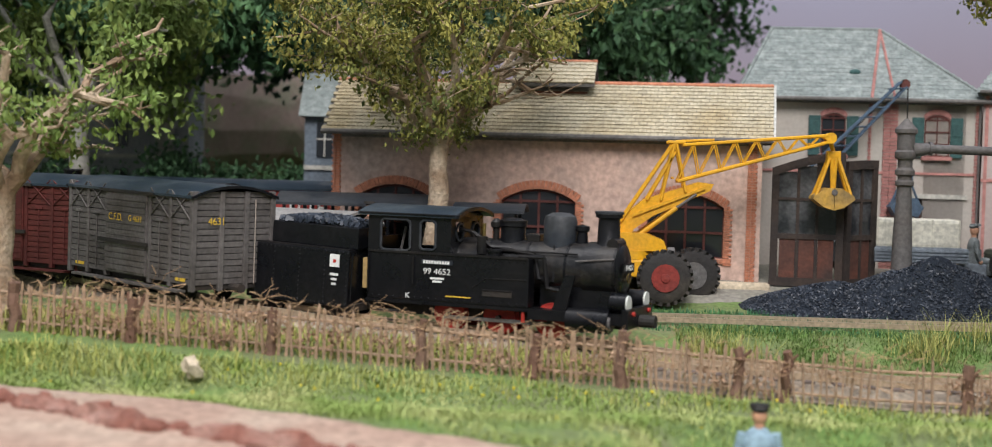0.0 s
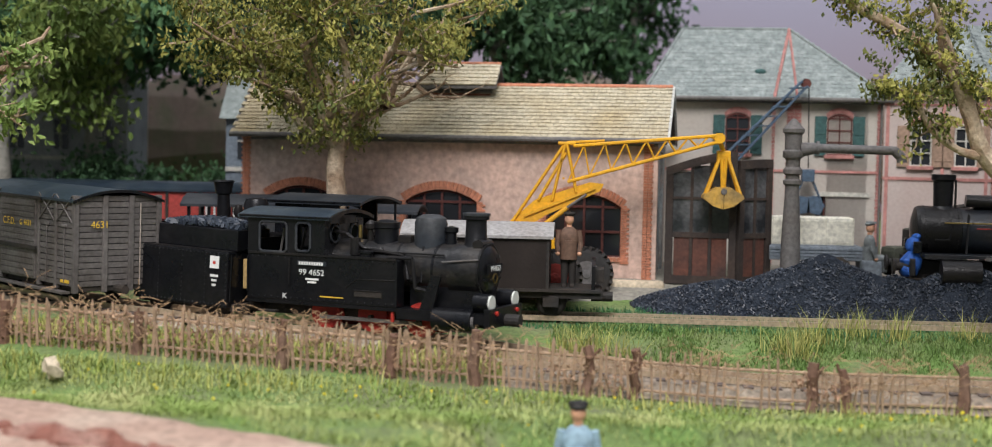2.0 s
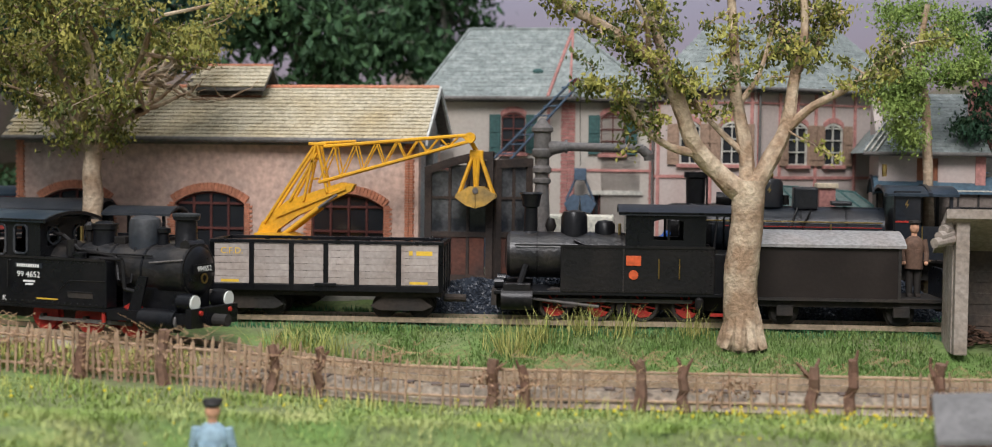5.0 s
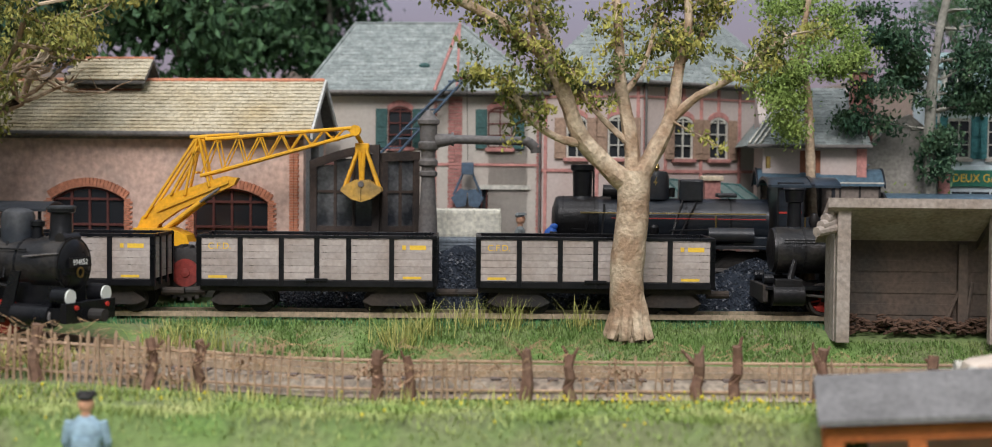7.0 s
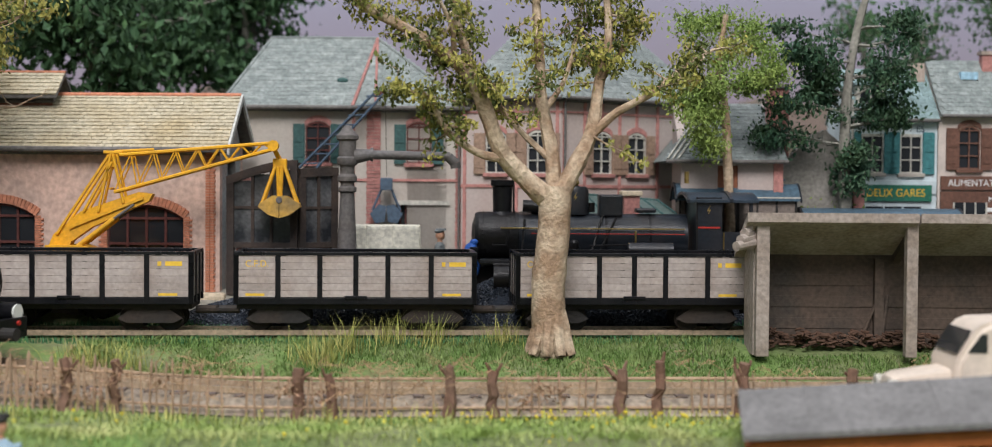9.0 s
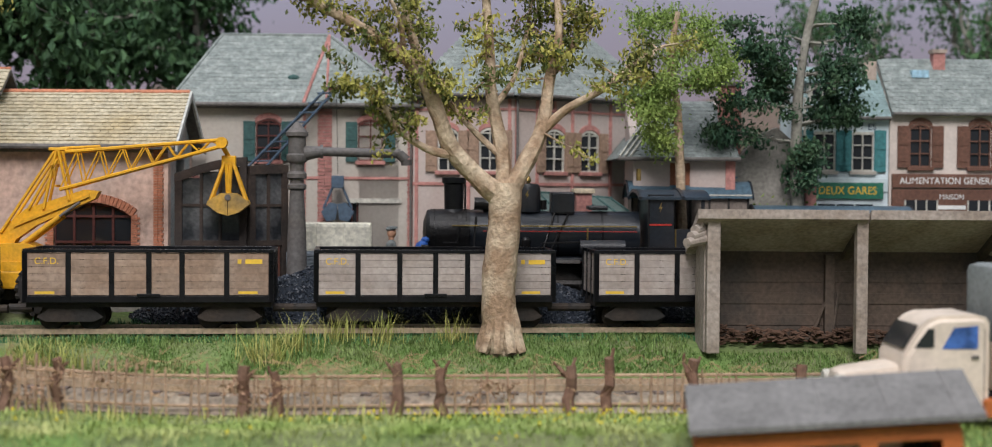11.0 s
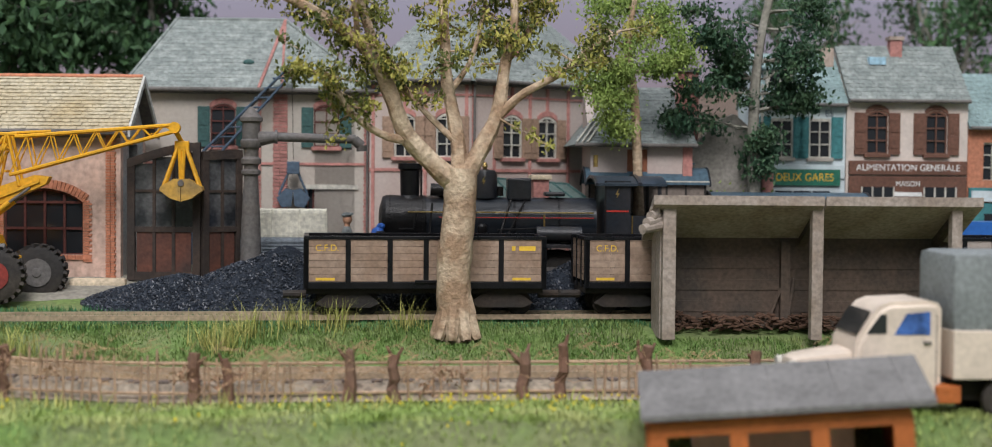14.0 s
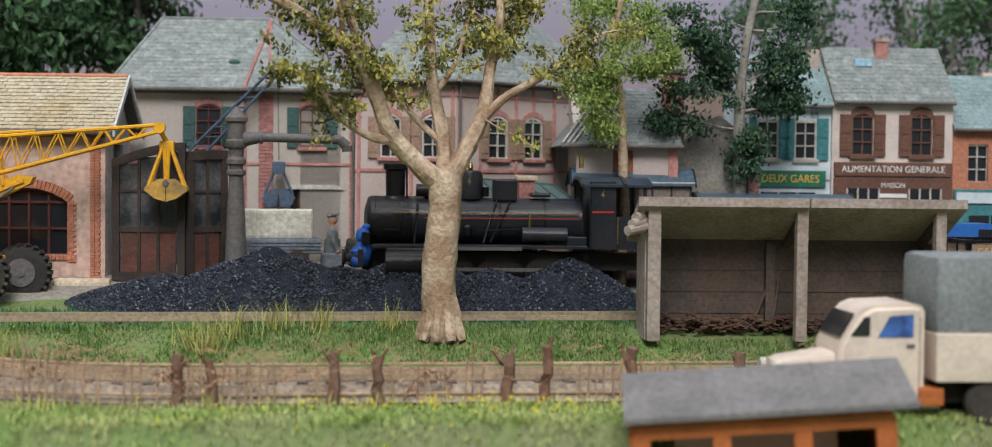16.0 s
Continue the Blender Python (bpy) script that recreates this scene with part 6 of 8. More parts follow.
def water_crane():
    w = thing("water_crane", "grey cast-iron water crane with long swing arm", "water crane", 9.78, 7.0, 0.35)
    P("mast", w, IRONGREY, lathe, [(0.5, 0), (0.46, 0.3), (0.31, 0.45), (0.27, 2.2), (0.2, 3.55), (0.27, 3.6), (0.27, 3.7), (0.2, 3.75), (0.2, 3.85), (0.28, 3.9), (0.28, 4.02), (0.21, 4.1), (0.21, 4.3), (0.3, 4.5)], "Z", (0, 0, 0), 24, smooth=True)
    P("head", w, IRONGREY, lathe, [(0.27, 4.35), (0.3, 4.4), (0.3, 4.55), (0.25, 4.6), (0.25, 5.05), (0.32, 5.1), (0.32, 5.2), (0.24, 5.28), (0.14, 5.4), (0.05, 5.5), (0, 5.5)], "Z", (0, 0, 0), 24, smooth=True)
    P("elbow", w, IRONGREY, tube, (0.2, 0, 4.6), (0.7, 0, 4.66), 0.22, 0.15, seg=18)
    P("arm", w, IRONGREY, tube, (0.6, 0, 4.66), (2.95, 0, 4.62), 0.13, seg=16, smooth=True)
    P("flange", w, IRONGREY, tube, (0.66, 0, 4.66), (0.74, 0, 4.66), 0.2, seg=16)
    P("nozzle", w, IRONGREY, tube, (2.9, 0, 4.62), (3.12, 0, 4.42), 0.14, 0.15, seg=16, smooth=True)
    P("nozzle", w, IRONGREY, tube, (3.11, 0, 4.45), (3.12, 0, 4.28), 0.15, 0.15, seg=16, smooth=True)


water_crane()


def blue_crane():
    c = thing("coaling_crane", "blue-grey lattice coaling crane with hanging grab", "crane", 7.0, 11.6, 1.0)
    bm = bmesh.new()
    a0, b0 = Vector((0.8, 0, 3.0)), Vector((3.7, 0, 6.1))
    n = 10
    off = Vector((-0.16, 0, 0.16))
    for y in (-0.18, 0.18):
        for o in (-1, 1):
            strut(bm, a0 + off * o + Vector((0, y, 0)), b0 + off * o * 0.5 + Vector((0, y, 0)), 0.035)
        for k in range(n):
            p, q = a0.lerp(b0, k / n), a0.lerp(b0, (k + 1) / n)
            strut(bm, p + off + Vector((0, y, 0)), q - off * 0.8 + Vector((0, y, 0)), 0.022)
    part("jib", bm, BLUEGREY, c)
    P("mast", c, BLUEGREY, box, 0.5, 1.1, -0.3, 0.3, -0.4, 3.0, 0.03)
    P("sheave", c, FRAMEDK, tube, (3.75, -0.1, 6.1), (3.75, 0.1, 6.1), 0.16, seg=14)
    for y in (-0.12, 0.12):
        P("stay_cable", c, DARK, tube, (0.7, y, 3.0), (3.7, y, 6.25), 0.012, seg=5)
        P("hoist_cable", c, DARK, tube, (3.85, y * 0.4, 6.05), (3.9, y * 0.4, 3.4), 0.012, seg=5)
    g = thing("grab", "", "")
    g.parent = c
    P("grab_head", g, BLUEGREY, box, 3.7, 4.1, -0.15, 0.15, 2.95, 3.35, 0.03)
    for s in (-1, 1):
        P("grab_shell", g, BLUEGREY, prism, [(3.9, 2.45), (3.9 + s * 0.05, 1.95), (3.9 + s * 0.35, 1.9), (3.9 + s * 0.52, 2.2), (3.9 + s * 0.25, 2.5)], "y", -0.35, 0.35)
        P("grab_arm", g, BLUEGREY, tube, (3.9 + s * 0.15, 0, 3.0), (3.9 + s * 0.45, 0, 2.3), 0.04, seg=6)


blue_crane()


def coal_height(x, y):
    h = 0.0
    for cx, cy, hh, rx, ry in ((10.7, 6.8, 1.55, 3.3, 1.45), (7.9, 6.6, 0.85, 2.8, 1.2), (14.8, 6.6, 1.5, 2.6, 1.3), (12.7, 6.6, 1.1, 2.4, 1.3), (19.3, 6.6, 1.35, 2.2, 1.25), (17.0, 6.5, 1.05, 2.2, 1.2)):
        d = math.hypot((x - cx) / rx, (y - cy) / ry)
        h = max(h, hh * max(0, 1 - d) ** 0.75)
    return h


def coal_heap():
    bm = bmesh.new()
    xs, ys = np.arange(4.8, 22, 0.16), np.arange(4.75, 8.3, 0.16)
    grid = [[bm.verts.new((x, y, land(x, y) - 0.06 + coal_height(x, y) * (1 + 0.12 * noise.noise(Vector((x * 2, y * 2, 0)))) + 0.05 * noise.noise(Vector((x * 6, y * 6, 0))))) for x in xs] for y in ys]
    for j in range(len(ys) - 1):
        for i in range(len(xs) - 1):
            bm.faces.new((grid[j][i], grid[j][i + 1], grid[j + 1][i + 1], grid[j + 1][i]))
    h = tagged(part("coal_heap", bm, COALDUST), "long heap of loose black coal beside the track", "coal heap", kind="stuff")
    vs, fs = [], []
    n = 0
    while n < 20000:
        x, y = random.uniform(5, 21.8), random.uniform(4.9, 8)
        c = coal_height(x, y)
        if c < 0.03 and random.random() > 0.1:
            continue
        z = land(x, y) - 0.05 + c
        r = random.uniform(0.022, 0.062)
        e = Euler([random.uniform(0, 6) for _ in range(3)]).to_matrix()
        b = len(vs)
        for p in ((1, 0.3, 0), (-0.6, 0.9, 0.1), (-0.5, -0.9, 0), (0.1, 0, 1), (0, 0.2, -0.8)):
            q = e @ (Vector(p) * r)
            vs.append(((x + q.x) * CM, (y + q.y) * CM, (z + q.z) * CM))
        for f in ((0, 1, 3), (1, 2, 3), (2, 0, 3), (1, 0, 4), (2, 1, 4), (0, 2, 4)):
            fs.append(tuple(b + k for k in f))
        n += 1
    me = bpy.data.meshes.new("coal_lumps")
    me.from_pydata(vs, [], fs)
    me.materials.append(COAL)
    tagged(new("coal_lumps", me), "loose black coal lumps on the heap", "coal", kind="stuff")


coal_heap()


def big_locomotive():
    e = thing("main_line_locomotive", "large blue-black steam locomotive with red lining, parked", "locomotive", 13.7, 8.05, 0.75, -4, group="steam locomotives")
    P("frame", e, DARK, box, -0.3, 9.2, -0.5, 0.5, 0.5, 1.0)
    P("running_board", e, BLUEBLK, box, 0.0, 6.2, -1.2, 1.2, 1.15, 1.25, 0.015)
    P("buffer_beam", e, DARK, box, -0.4, -0.25, -1.2, 1.2, 0.6, 1.1, 0.02)
    for s in (-1, 1):
        b = P("buffer", e, DARK, lathe, [(0.12, 0), (0.12, -0.35), (0.24, -0.4), (0.24, -0.46)], "X", (-0.4, s * 0.85, 0.85), 14)
        P("lamp", e, BLACK, box, -0.3, -0.05, s * 0.9 - 0.12, s * 0.9 + 0.12, 1.25, 1.6, 0.03)
        P("cylinder", e, SOOT, tube, (0.4, s * 1.6, 0.75), (1.5, s * 1.6, 0.75), 0.36, seg=20, smooth=True)
        P("coupling_rod", e, IRONGREY, box, 2.2, 5.3, s * 0.95 - 0.03, s * 0.95 + 0.03, 0.48, 0.58)
        P("air_tank", e, BLUEBLK, tube, (4.3, s * 1.1, 1.55), (5.6, s * 1.1, 1.55), 0.22, seg=18, smooth=True)
        P("handrail", e, BRASS, tube, (0.6, s * 0.74, 2.15), (6.0, s * 0.74, 2.15), 0.022, seg=6)
        P("lining", e, RED, tube, (1.5, s * 0.76, 2.0), (6.0, s * 0.76, 2.0), 0.014, seg=6)
    for x in (0.7, 2.3, 3.7, 5.1):
        wheelset(e, x, 0.32 if x < 1 else 0.62, 0.72, DARK, 0.05 if x < 1 else 0.35)
    P("boiler", e, BLUEBLK, tube, (0.5, 0, 1.9), (6.1, 0, 1.9), 0.68, seg=36, smooth=True)
    P("smokebox", e, SOOT, tube, (-0.05, 0, 1.9), (1.1, 0, 1.9), 0.72, seg=36, smooth=True)
    P("smokebox_door", e, SOOT, lathe, [(0.72, 0), (0.68, -0.1), (0.35, -0.2), (0, -0.22)], "X", (-0.05, 0, 1.9), 28, smooth=True)
    for x in (1.1, 2.4, 3.7, 5.0):
        P("boiler_band", e, BLACK, tube, (x - 0.035, 0, 1.9), (x + 0.035, 0, 1.9), 0.695, seg=36)
    P("chimney", e, BLACK, lathe, [(0.38, 0), (0.28, 0.12), (0.3, 0.85), (0.36, 0.9), (0.36, 1.05), (0.3, 1.06), (0.26, 0.8)], "Z", (0.65, 0, 2.5), 22, smooth=True)
    P("steam_dome", e, BLUEBLK, lathe, [(0.38, 0), (0.36, 0.7), (0.3, 0.82), (0, 0.86)], "Z", (2.85, 0, 2.55), 24, smooth=True)
    P("sand_box", e, BLUEBLK, box, 3.5, 4.2, -0.4, 0.4, 2.5, 3.15, 0.06)
    P("whistle", e, BRASS, tube, (6.1, -0.2, 3.5), (6.1, -0.2, 3.85), 0.07, seg=10)
    P("feedwater_drum", e, BLUEBLK, tube, (1.5, 0, 2.75), (2.3, 0, 2.75), 0.22, seg=16)
    P("hatch", e, BLUEBLK, box, 4.6, 5.2, -0.3, 0.3, 2.62, 2.75, 0.05)
    for a, b in (((4.0, -0.6, 2.5), (3.4, -0.85, 1.3)), ((3.6, -0.5, 2.55), (3.2, -0.9, 1.3)), ((1.3, -0.6, 2.4), (1.2, -0.95, 1.25))):
        P("pipe", e, SOOT, tube, a, b, 0.035, seg=6)
    P("brass_band", e, BRASS, tube, (4.55, -0.765, 1.75), (4.55, -0.765, 2.1), 0.03, seg=6)
    cab = thing("cab", "", "")
    cab.parent = e
    for s in (-1, 1):
        y0, y1 = sorted((s * 1.2, s * 1.12))
        P("cab_side", cab, BLUEBLK, box, 6.25, 7.0, y0, y1, 1.15, 3.1)
        P("cab_side", cab, BLUEBLK, box, 7.0, 7.9, y0, y1, 1.15, 2.1)
        P("cab_pillar", cab, BLUEBLK, box, 7.8, 7.9, y0, y1, 2.1, 3.05)
        P("lining", cab, RED, box, 6.3, 6.95, s * 1.21 - 0.01, s * 1.21 + 0.01, 2.2, 2.25)
        P("beading", cab, SOOT, box, 6.25, 6.3, s * 1.22 - 0.02, s * 1.22 + 0.02, 1.15, 3.1)
        P("emblem", cab, BRASS, prism, [(6.6, 2.6), (6.68, 2.74), (6.62, 2.74), (6.66, 2.88), (6.56, 2.7), (6.62, 2.7)], "y", s * 1.21 - 0.01, s * 1.21 + 0.01)
        P("grab_rail", cab, BRASS, tube, (7.05, s * 1.26, 1.3), (7.05, s * 1.26, 2.1), 0.022, seg=6)
    P("cab_front", cab, BLUEBLK, box, 6.25, 6.33, -1.12, 1.12, 1.15, 3.1)
    P("cab_roof", cab, ROOFBLUE, arched_roof, 6.0, 8.05, 1.3, 3.02, 0.22, 0.07, smooth=True)
    P("roof_rib", cab, BLUEBLK, arched_roof, 7.2, 7.3, 1.33, 3.05, 0.24, 0.08)
    P("roof_rib", cab, BLUEBLK, arched_roof, 5.97, 6.05, 1.33, 3.03, 0.23, 0.09)
    P("splasher", e, BLUEBLK, box, 5.0, 6.2, -1.0, 1.0, 1.25, 1.5, 0.03)
    for s in (-1, 1):
        P("running_step", e, IRONGREY, box, 1.7, 4.3, s * 1.22 - 0.02, s * 1.22 + 0.02, 1.1, 1.2)
        P("emblem", e, BRASS, prism, [(2.78, 2.95), (2.86, 3.08), (2.8, 3.08), (2.84, 3.22), (2.74, 3.04), (2.8, 3.04)], "y", s * 0.375 - 0.01, s * 0.375 + 0.01)
        P("injector_pipe", e, SOOT, tube, (3.2, s * 0.8, 1.65), (5.2, s * 0.78, 1.72), 0.03, seg=6)
        P("injector", e, SOOT, lathe, [(0.1, 0), (0.14, 0.1), (0.14, 0.25), (0.07, 0.32)], "Z", (2.75, s * 0.85, 1.5), 12, smooth=True)
        P("side_pipe", e, SOOT, tube, (0.35, s * 0.74, 1.65), (0.75, s * 0.76, 1.65), 0.03, seg=6)
        P("side_pipe", e, SOOT, tube, (0.75, s * 0.76, 1.65), (0.85, s * 0.72, 2.1), 0.03, seg=6)
        bm = bmesh.new()
        for k in range(14):
            a = -0.7 + k * 0.16
            for x in (0.08, 1.02):
                sphere(bm, x, s * 0.725 * math.cos(a), 1.9 + 0.725 * math.sin(a), 0.018, seg=6)
        part("rivets", bm, SOOT, e)
    P("top_feed", e, SOOT, tube, (3.3, 0, 2.62), (3.3, 0, 2.9), 0.1, seg=10)
    P("dome_valve", e, BRASS, lathe, [(0.05, 0), (0.09, 0.08), (0.05, 0.2), (0, 0.22)], "Z", (2.85, 0, 3.4), 10, smooth=True)
    P("chimney_pipe", e, SOOT, tube, (0.98, -0.15, 2.5), (0.98, -0.15, 3.4), 0.035, seg=6)
    P("feed_heater", e, SOOT, tube, (1.25, -0.25, 2.8), (2.25, -0.25, 2.75), 0.18, seg=14, smooth=True)
    t = thing("tender_body", "", "")
    t.parent = e
    P("tender_tank", t, BLUEBLK, box, 8.1, 11.2, -1.15, 1.15, 1.0, 2.6, 0.05)
    P("tender_rim", t, SOOT, box, 8.1, 11.2, -1.18, -1.13, 2.5, 2.66)
    for x in (8.6, 10.4):
        wheelset(e, x, 0.4, 0.72, DARK, 0.2)
    bm = bmesh.new()
    for x, y, z, r, sx, sz in ((0, 0, 0.35, 0.3, 1.0, 1.3), (0.05, 0.05, 0.85, 0.24, 0.9, 1.2), (-0.12, -0.1, 0.15, 0.22, 1.2, 0.9), (0.1, 0.05, 1.12, 0.13, 1.0, 0.8)):
        sphere(bm, x, y, z, r, sx, 0.9, sz, 14)
    for v in bm.verts:
        v.co += Vector((noise.noise(v.co * 4), noise.noise(v.co * 4 + Vector((5, 0, 0))), 0)) * 0.09
    ob = part("blue_tarpaulin", bm, BLUECLOTH, None, "", True)
    ob.matrix_basis = pose(0.1335, 0.0735, 0.0135)
    tagged(ob, "bright blue sheet bundled at the engine front", "tarpaulin")


big_locomotive()


def roofed_van(name, label, x, y, rz, L, B, z0, ze, rise, vent):
    """A carriage seen over the other vehicles: body, arched roof with rims, rainstrips and a raised vent."""
    v = thing(name, label, "carriage", x, y, 0.75, rz)
    P("underframe", v, DARK, box, 0.1, L - 0.1, -B + 0.2, B - 0.2, 0.4, z0)
    P("body", v, mat("grey_brown_boards", (0.16, 0.13, 0.11), 0.8, rand=0.2), box, 0, L, -B, B, z0, ze, 0.02)
    for k in range(7):
        P("body_strip", v, DARK, box, L * k / 6 - 0.03, L * k / 6 + 0.03, -B - 0.03, -B, z0, ze)
    P("roof", v, ROOFSKY, arched_roof, -0.12, L + 0.12, B + 0.14, ze, rise, 0.07, smooth=True)
    for a in (-0.16, L + 0.1):
        P("roof_rim", v, BLUEBLK, arched_roof, a, a + 0.06, B + 0.17, ze - 0.02, rise + 0.05, 0.1)
    P("rainstrip", v, FRAMELT, box, -0.1, L + 0.1, -B - 0.15, -B - 0.12, ze + 0.01, ze + 0.05)
    if vent:
        P("roof_vent", v, BLUEBLK, box, L * 0.62, L * 0.9, -0.3, 0.3, ze + rise - 0.05, ze + rise + 0.1, 0.03)
        P("vent_lid", v, ROOFSKY, box, L * 0.6, L * 0.92, -0.36, 0.36, ze + rise + 0.1, ze + rise + 0.15, 0.015)
    for xx in (0.8, L - 0.8):
        wheelset(v, xx, 0.36, 0.55)


roofed_van("passenger_carriage", "carriage with a glossy blue arched roof and roof vent", 19.88, 9.3, -4, 3.55, 0.55, 0.6, 3.05, 0.45, True)
roofed_van("passenger_carriage", "low carriage with a pale blue roof behind the shelter", 23.6, 8.5, -4, 4.6, 0.6, 0.6, 2.5, 0.28, False)


def shelter():
    s = thing("timber_shelter", "open-fronted grey timber lean-to shelter with brown inside", "shelter", 20.6, 1.75, 0.0, -4)
    L = 7.7
    for x, w in ((0, 0.34), (3.85, 0.3), (7.5, 0.28)):
        P("post", s, SHELTER, box, x - w / 2, x + w / 2, -0.15, 0.15, -0.2, 3.35, 0.03)
    for a, b in ((-0.45, 3.95), (4.0, 8.1)):
        P("roof_slab", s, SHELTER, prism, [(-0.35, 3.28), (-0.35, 3.52), (1.62, 2.5), (1.62, 2.28)], "x", a, b)
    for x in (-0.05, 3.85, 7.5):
        P("rafter", s, SHELTERSHADED, prism, [(-0.1, 2.98), (-0.1, 3.14), (1.5, 2.33), (1.5, 2.12)], "x", x - 0.1, x + 0.1)
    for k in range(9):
        P("back_board", s, SHELTERSHADED, box, -0.1, L, 1.45 + 0.02 * (k % 2), 1.56, -0.2 + k * 0.29, 0.1 + k * 0.29, 0.012)
    for k in range(4):
        P("side_board", s, SHELTER, box, -0.2, -0.08, 0.15 + k * 0.34, 0.47 + k * 0.34, -0.2, 3.05 - k * 0.2, 0.02)
    P("side_board", s, SHELTERSHADED, box, L - 0.1, L, 0.2, 1.5, -0.2, 2.3)
    P("inner_post", s, SHELTERSHADED, box, 3.25, 3.5, 1.25, 1.45, -0.2, 2.3, 0.02)
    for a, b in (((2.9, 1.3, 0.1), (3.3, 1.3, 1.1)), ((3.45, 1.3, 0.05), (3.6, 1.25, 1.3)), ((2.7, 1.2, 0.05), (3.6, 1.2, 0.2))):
        P("loose_batten", s, SHELTERSHADED, tube, a, b, 0.06, 0.04, seg=6)
    bm = bmesh.new()
    for k in range(600):
        x = random.uniform(0.1, L - 0.2)
        r = random.uniform(0.02, 0.055)
        box(bm, -r * 2, r * 2, -r, r, -r * 0.5, r * 0.5, 0, Matrix.Translation((x, random.uniform(0.8, 1.4), random.uniform(-0.05, 0.25 + 0.3 * abs(noise.noise(Vector((x * 1.2, 0, 0))))))) @ Euler([random.uniform(-0.5, 0.5) for _ in range(3)]).to_matrix().to_4x4())
    part("rubble", bm, RUST, s, "brown rubble along the back wall")
    for k in range(4):
        P("rolled_sheet", s, SHELTER, tube, (-0.75 + k * 0.12, -0.4 + k * 0.1, 2.65 + 0.16 * k), (-0.1, 0.1 + 0.1 * k, 2.75 + 0.16 * k), 0.13, seg=10)


shelter()


def lorry(name, label, x, y, z, rz, body, load, canvas):
    v = thing(name, label, "lorry", x, y, z, rz, group="parked lorries")
    P("flatbed", v, load, box, -1.5, 1.3, -0.75, 0.75, 0.55, 1.0, 0.03)
    P("canvas", v, canvas, box, -1.45, 1.05, -0.72, 0.72, 1.0, 1.85, 0.1)
    P("cab", v, body, prism, [(-2.6, 0.5), (-1.55, 0.5), (-1.55, 1.75), (-2.2, 1.75), (-2.4, 1.15), (-2.6, 1.1)], "y", -0.7, 0.7)
    P("cab_window", v, PANE, box, -2.15, -1.7, -0.715, -0.7, 1.2, 1.6)
    for q in range(4):
        P("canvas_hoop", v, canvas, box, -1.4 + q * 0.8, -1.36 + q * 0.8, -0.735, 0.735, 1.0, 1.86, 0.015)
    P("canvas_hem", v, load, box, -1.46, 1.06, -0.74, 0.74, 0.98, 1.03)
    for q in range(4):
        P("side_rail", v, load, box, -1.5, 1.3, -0.79, -0.75, 0.58 + q * 0.1, 0.64 + q * 0.1)
    for xx in (-2.1, 0.6):
        for s in (-1, 1):
            P("wheel", v, RUBBER, lathe, [(0.1, -0.12), (0.3, -0.12), (0.36, -0.06), (0.36, 0.06), (0.3, 0.12), (0.1, 0.12)], "Y", (xx, s * 0.68, 0.36), 18)


lorry("grey_lorry", "grey-blue lorry with cream canvas tilt parked by the house", 10.9, 9.6, 1.05, 0, LORRYGREY, LORRYGREY, CANVASCREAM)


def tractor(x, y, z, rz):
    v = thing("field_car", "dark olive open field car with rust-brown bonnet", "car", x, y, z, rz)
    olive = mat("olive_paint", (0.07, 0.075, 0.055), 0.7)
    P("body", v, olive, box, -1.2, 0.6, -0.55, 0.55, 0.35, 0.85, 0.08)
    P("bonnet", v, olive, box, 0.5, 1.3, -0.45, 0.45, 0.4, 0.95, 0.15)
    P("windscreen", v, DARK, box, 0.42, 0.48, -0.5, 0.5, 0.85, 1.45)
    P("hood", v, mat("olive_canvas", (0.12, 0.12, 0.1), 0.9), box, -1.2, 0.45, -0.52, 0.52, 1.35, 1.5, 0.06)
    for k in (-1.15, -0.4):
        P("hood_bow", v, DARK, tube, (k, -0.5, 0.8), (k, -0.5, 1.4), 0.04, seg=6)
    for xx in (-0.8, 0.9):
        for s in (-1, 1):
            P("wheel", v, RUBBER, lathe, [(0.1, -0.12), (0.28, -0.12), (0.34, 0), (0.28, 0.12), (0.1, 0.12)], "Y", (xx, s * 0.55, 0.34), 18)


tractor(14.3, 10.0, 1.1, 200)
g = figure("seated_figurine", "grey painted figurine sitting by the lorries", CANVASGREY, CANVASGREY, True, CANVASGREY)
g.matrix_basis = pose(0.1255, 0.096, 0.0125, 0, 0, 90)
bm = bmesh.new()
box(bm, 12.2, 12.9, 9.3, 10.0, 0.8, 1.6, 0.05)
tagged(part("crate", bm, LORRYGREY), "grey crate serving as a seat", "crate")


def timber_pile(x, y, z):
    p = thing("timber_gantry", "dark weathered timber gantry in the yard", "gantry", x, y, z)
    for k in range(3):
        P("post", p, DARK, tube, (k * 0.7, 0, 0), (k * 0.7 + 0.3, 0, 2.4), 0.08, seg=8)
        P("beam", p, DARK, tube, (k * 0.7 - 0.5, 0.1, 2.2 - k * 0.4), (k * 0.7 + 1.2, 0.1, 2.5 - k * 0.4), 0.07, seg=8)


timber_pile(15.2, 9.7, 1.0)


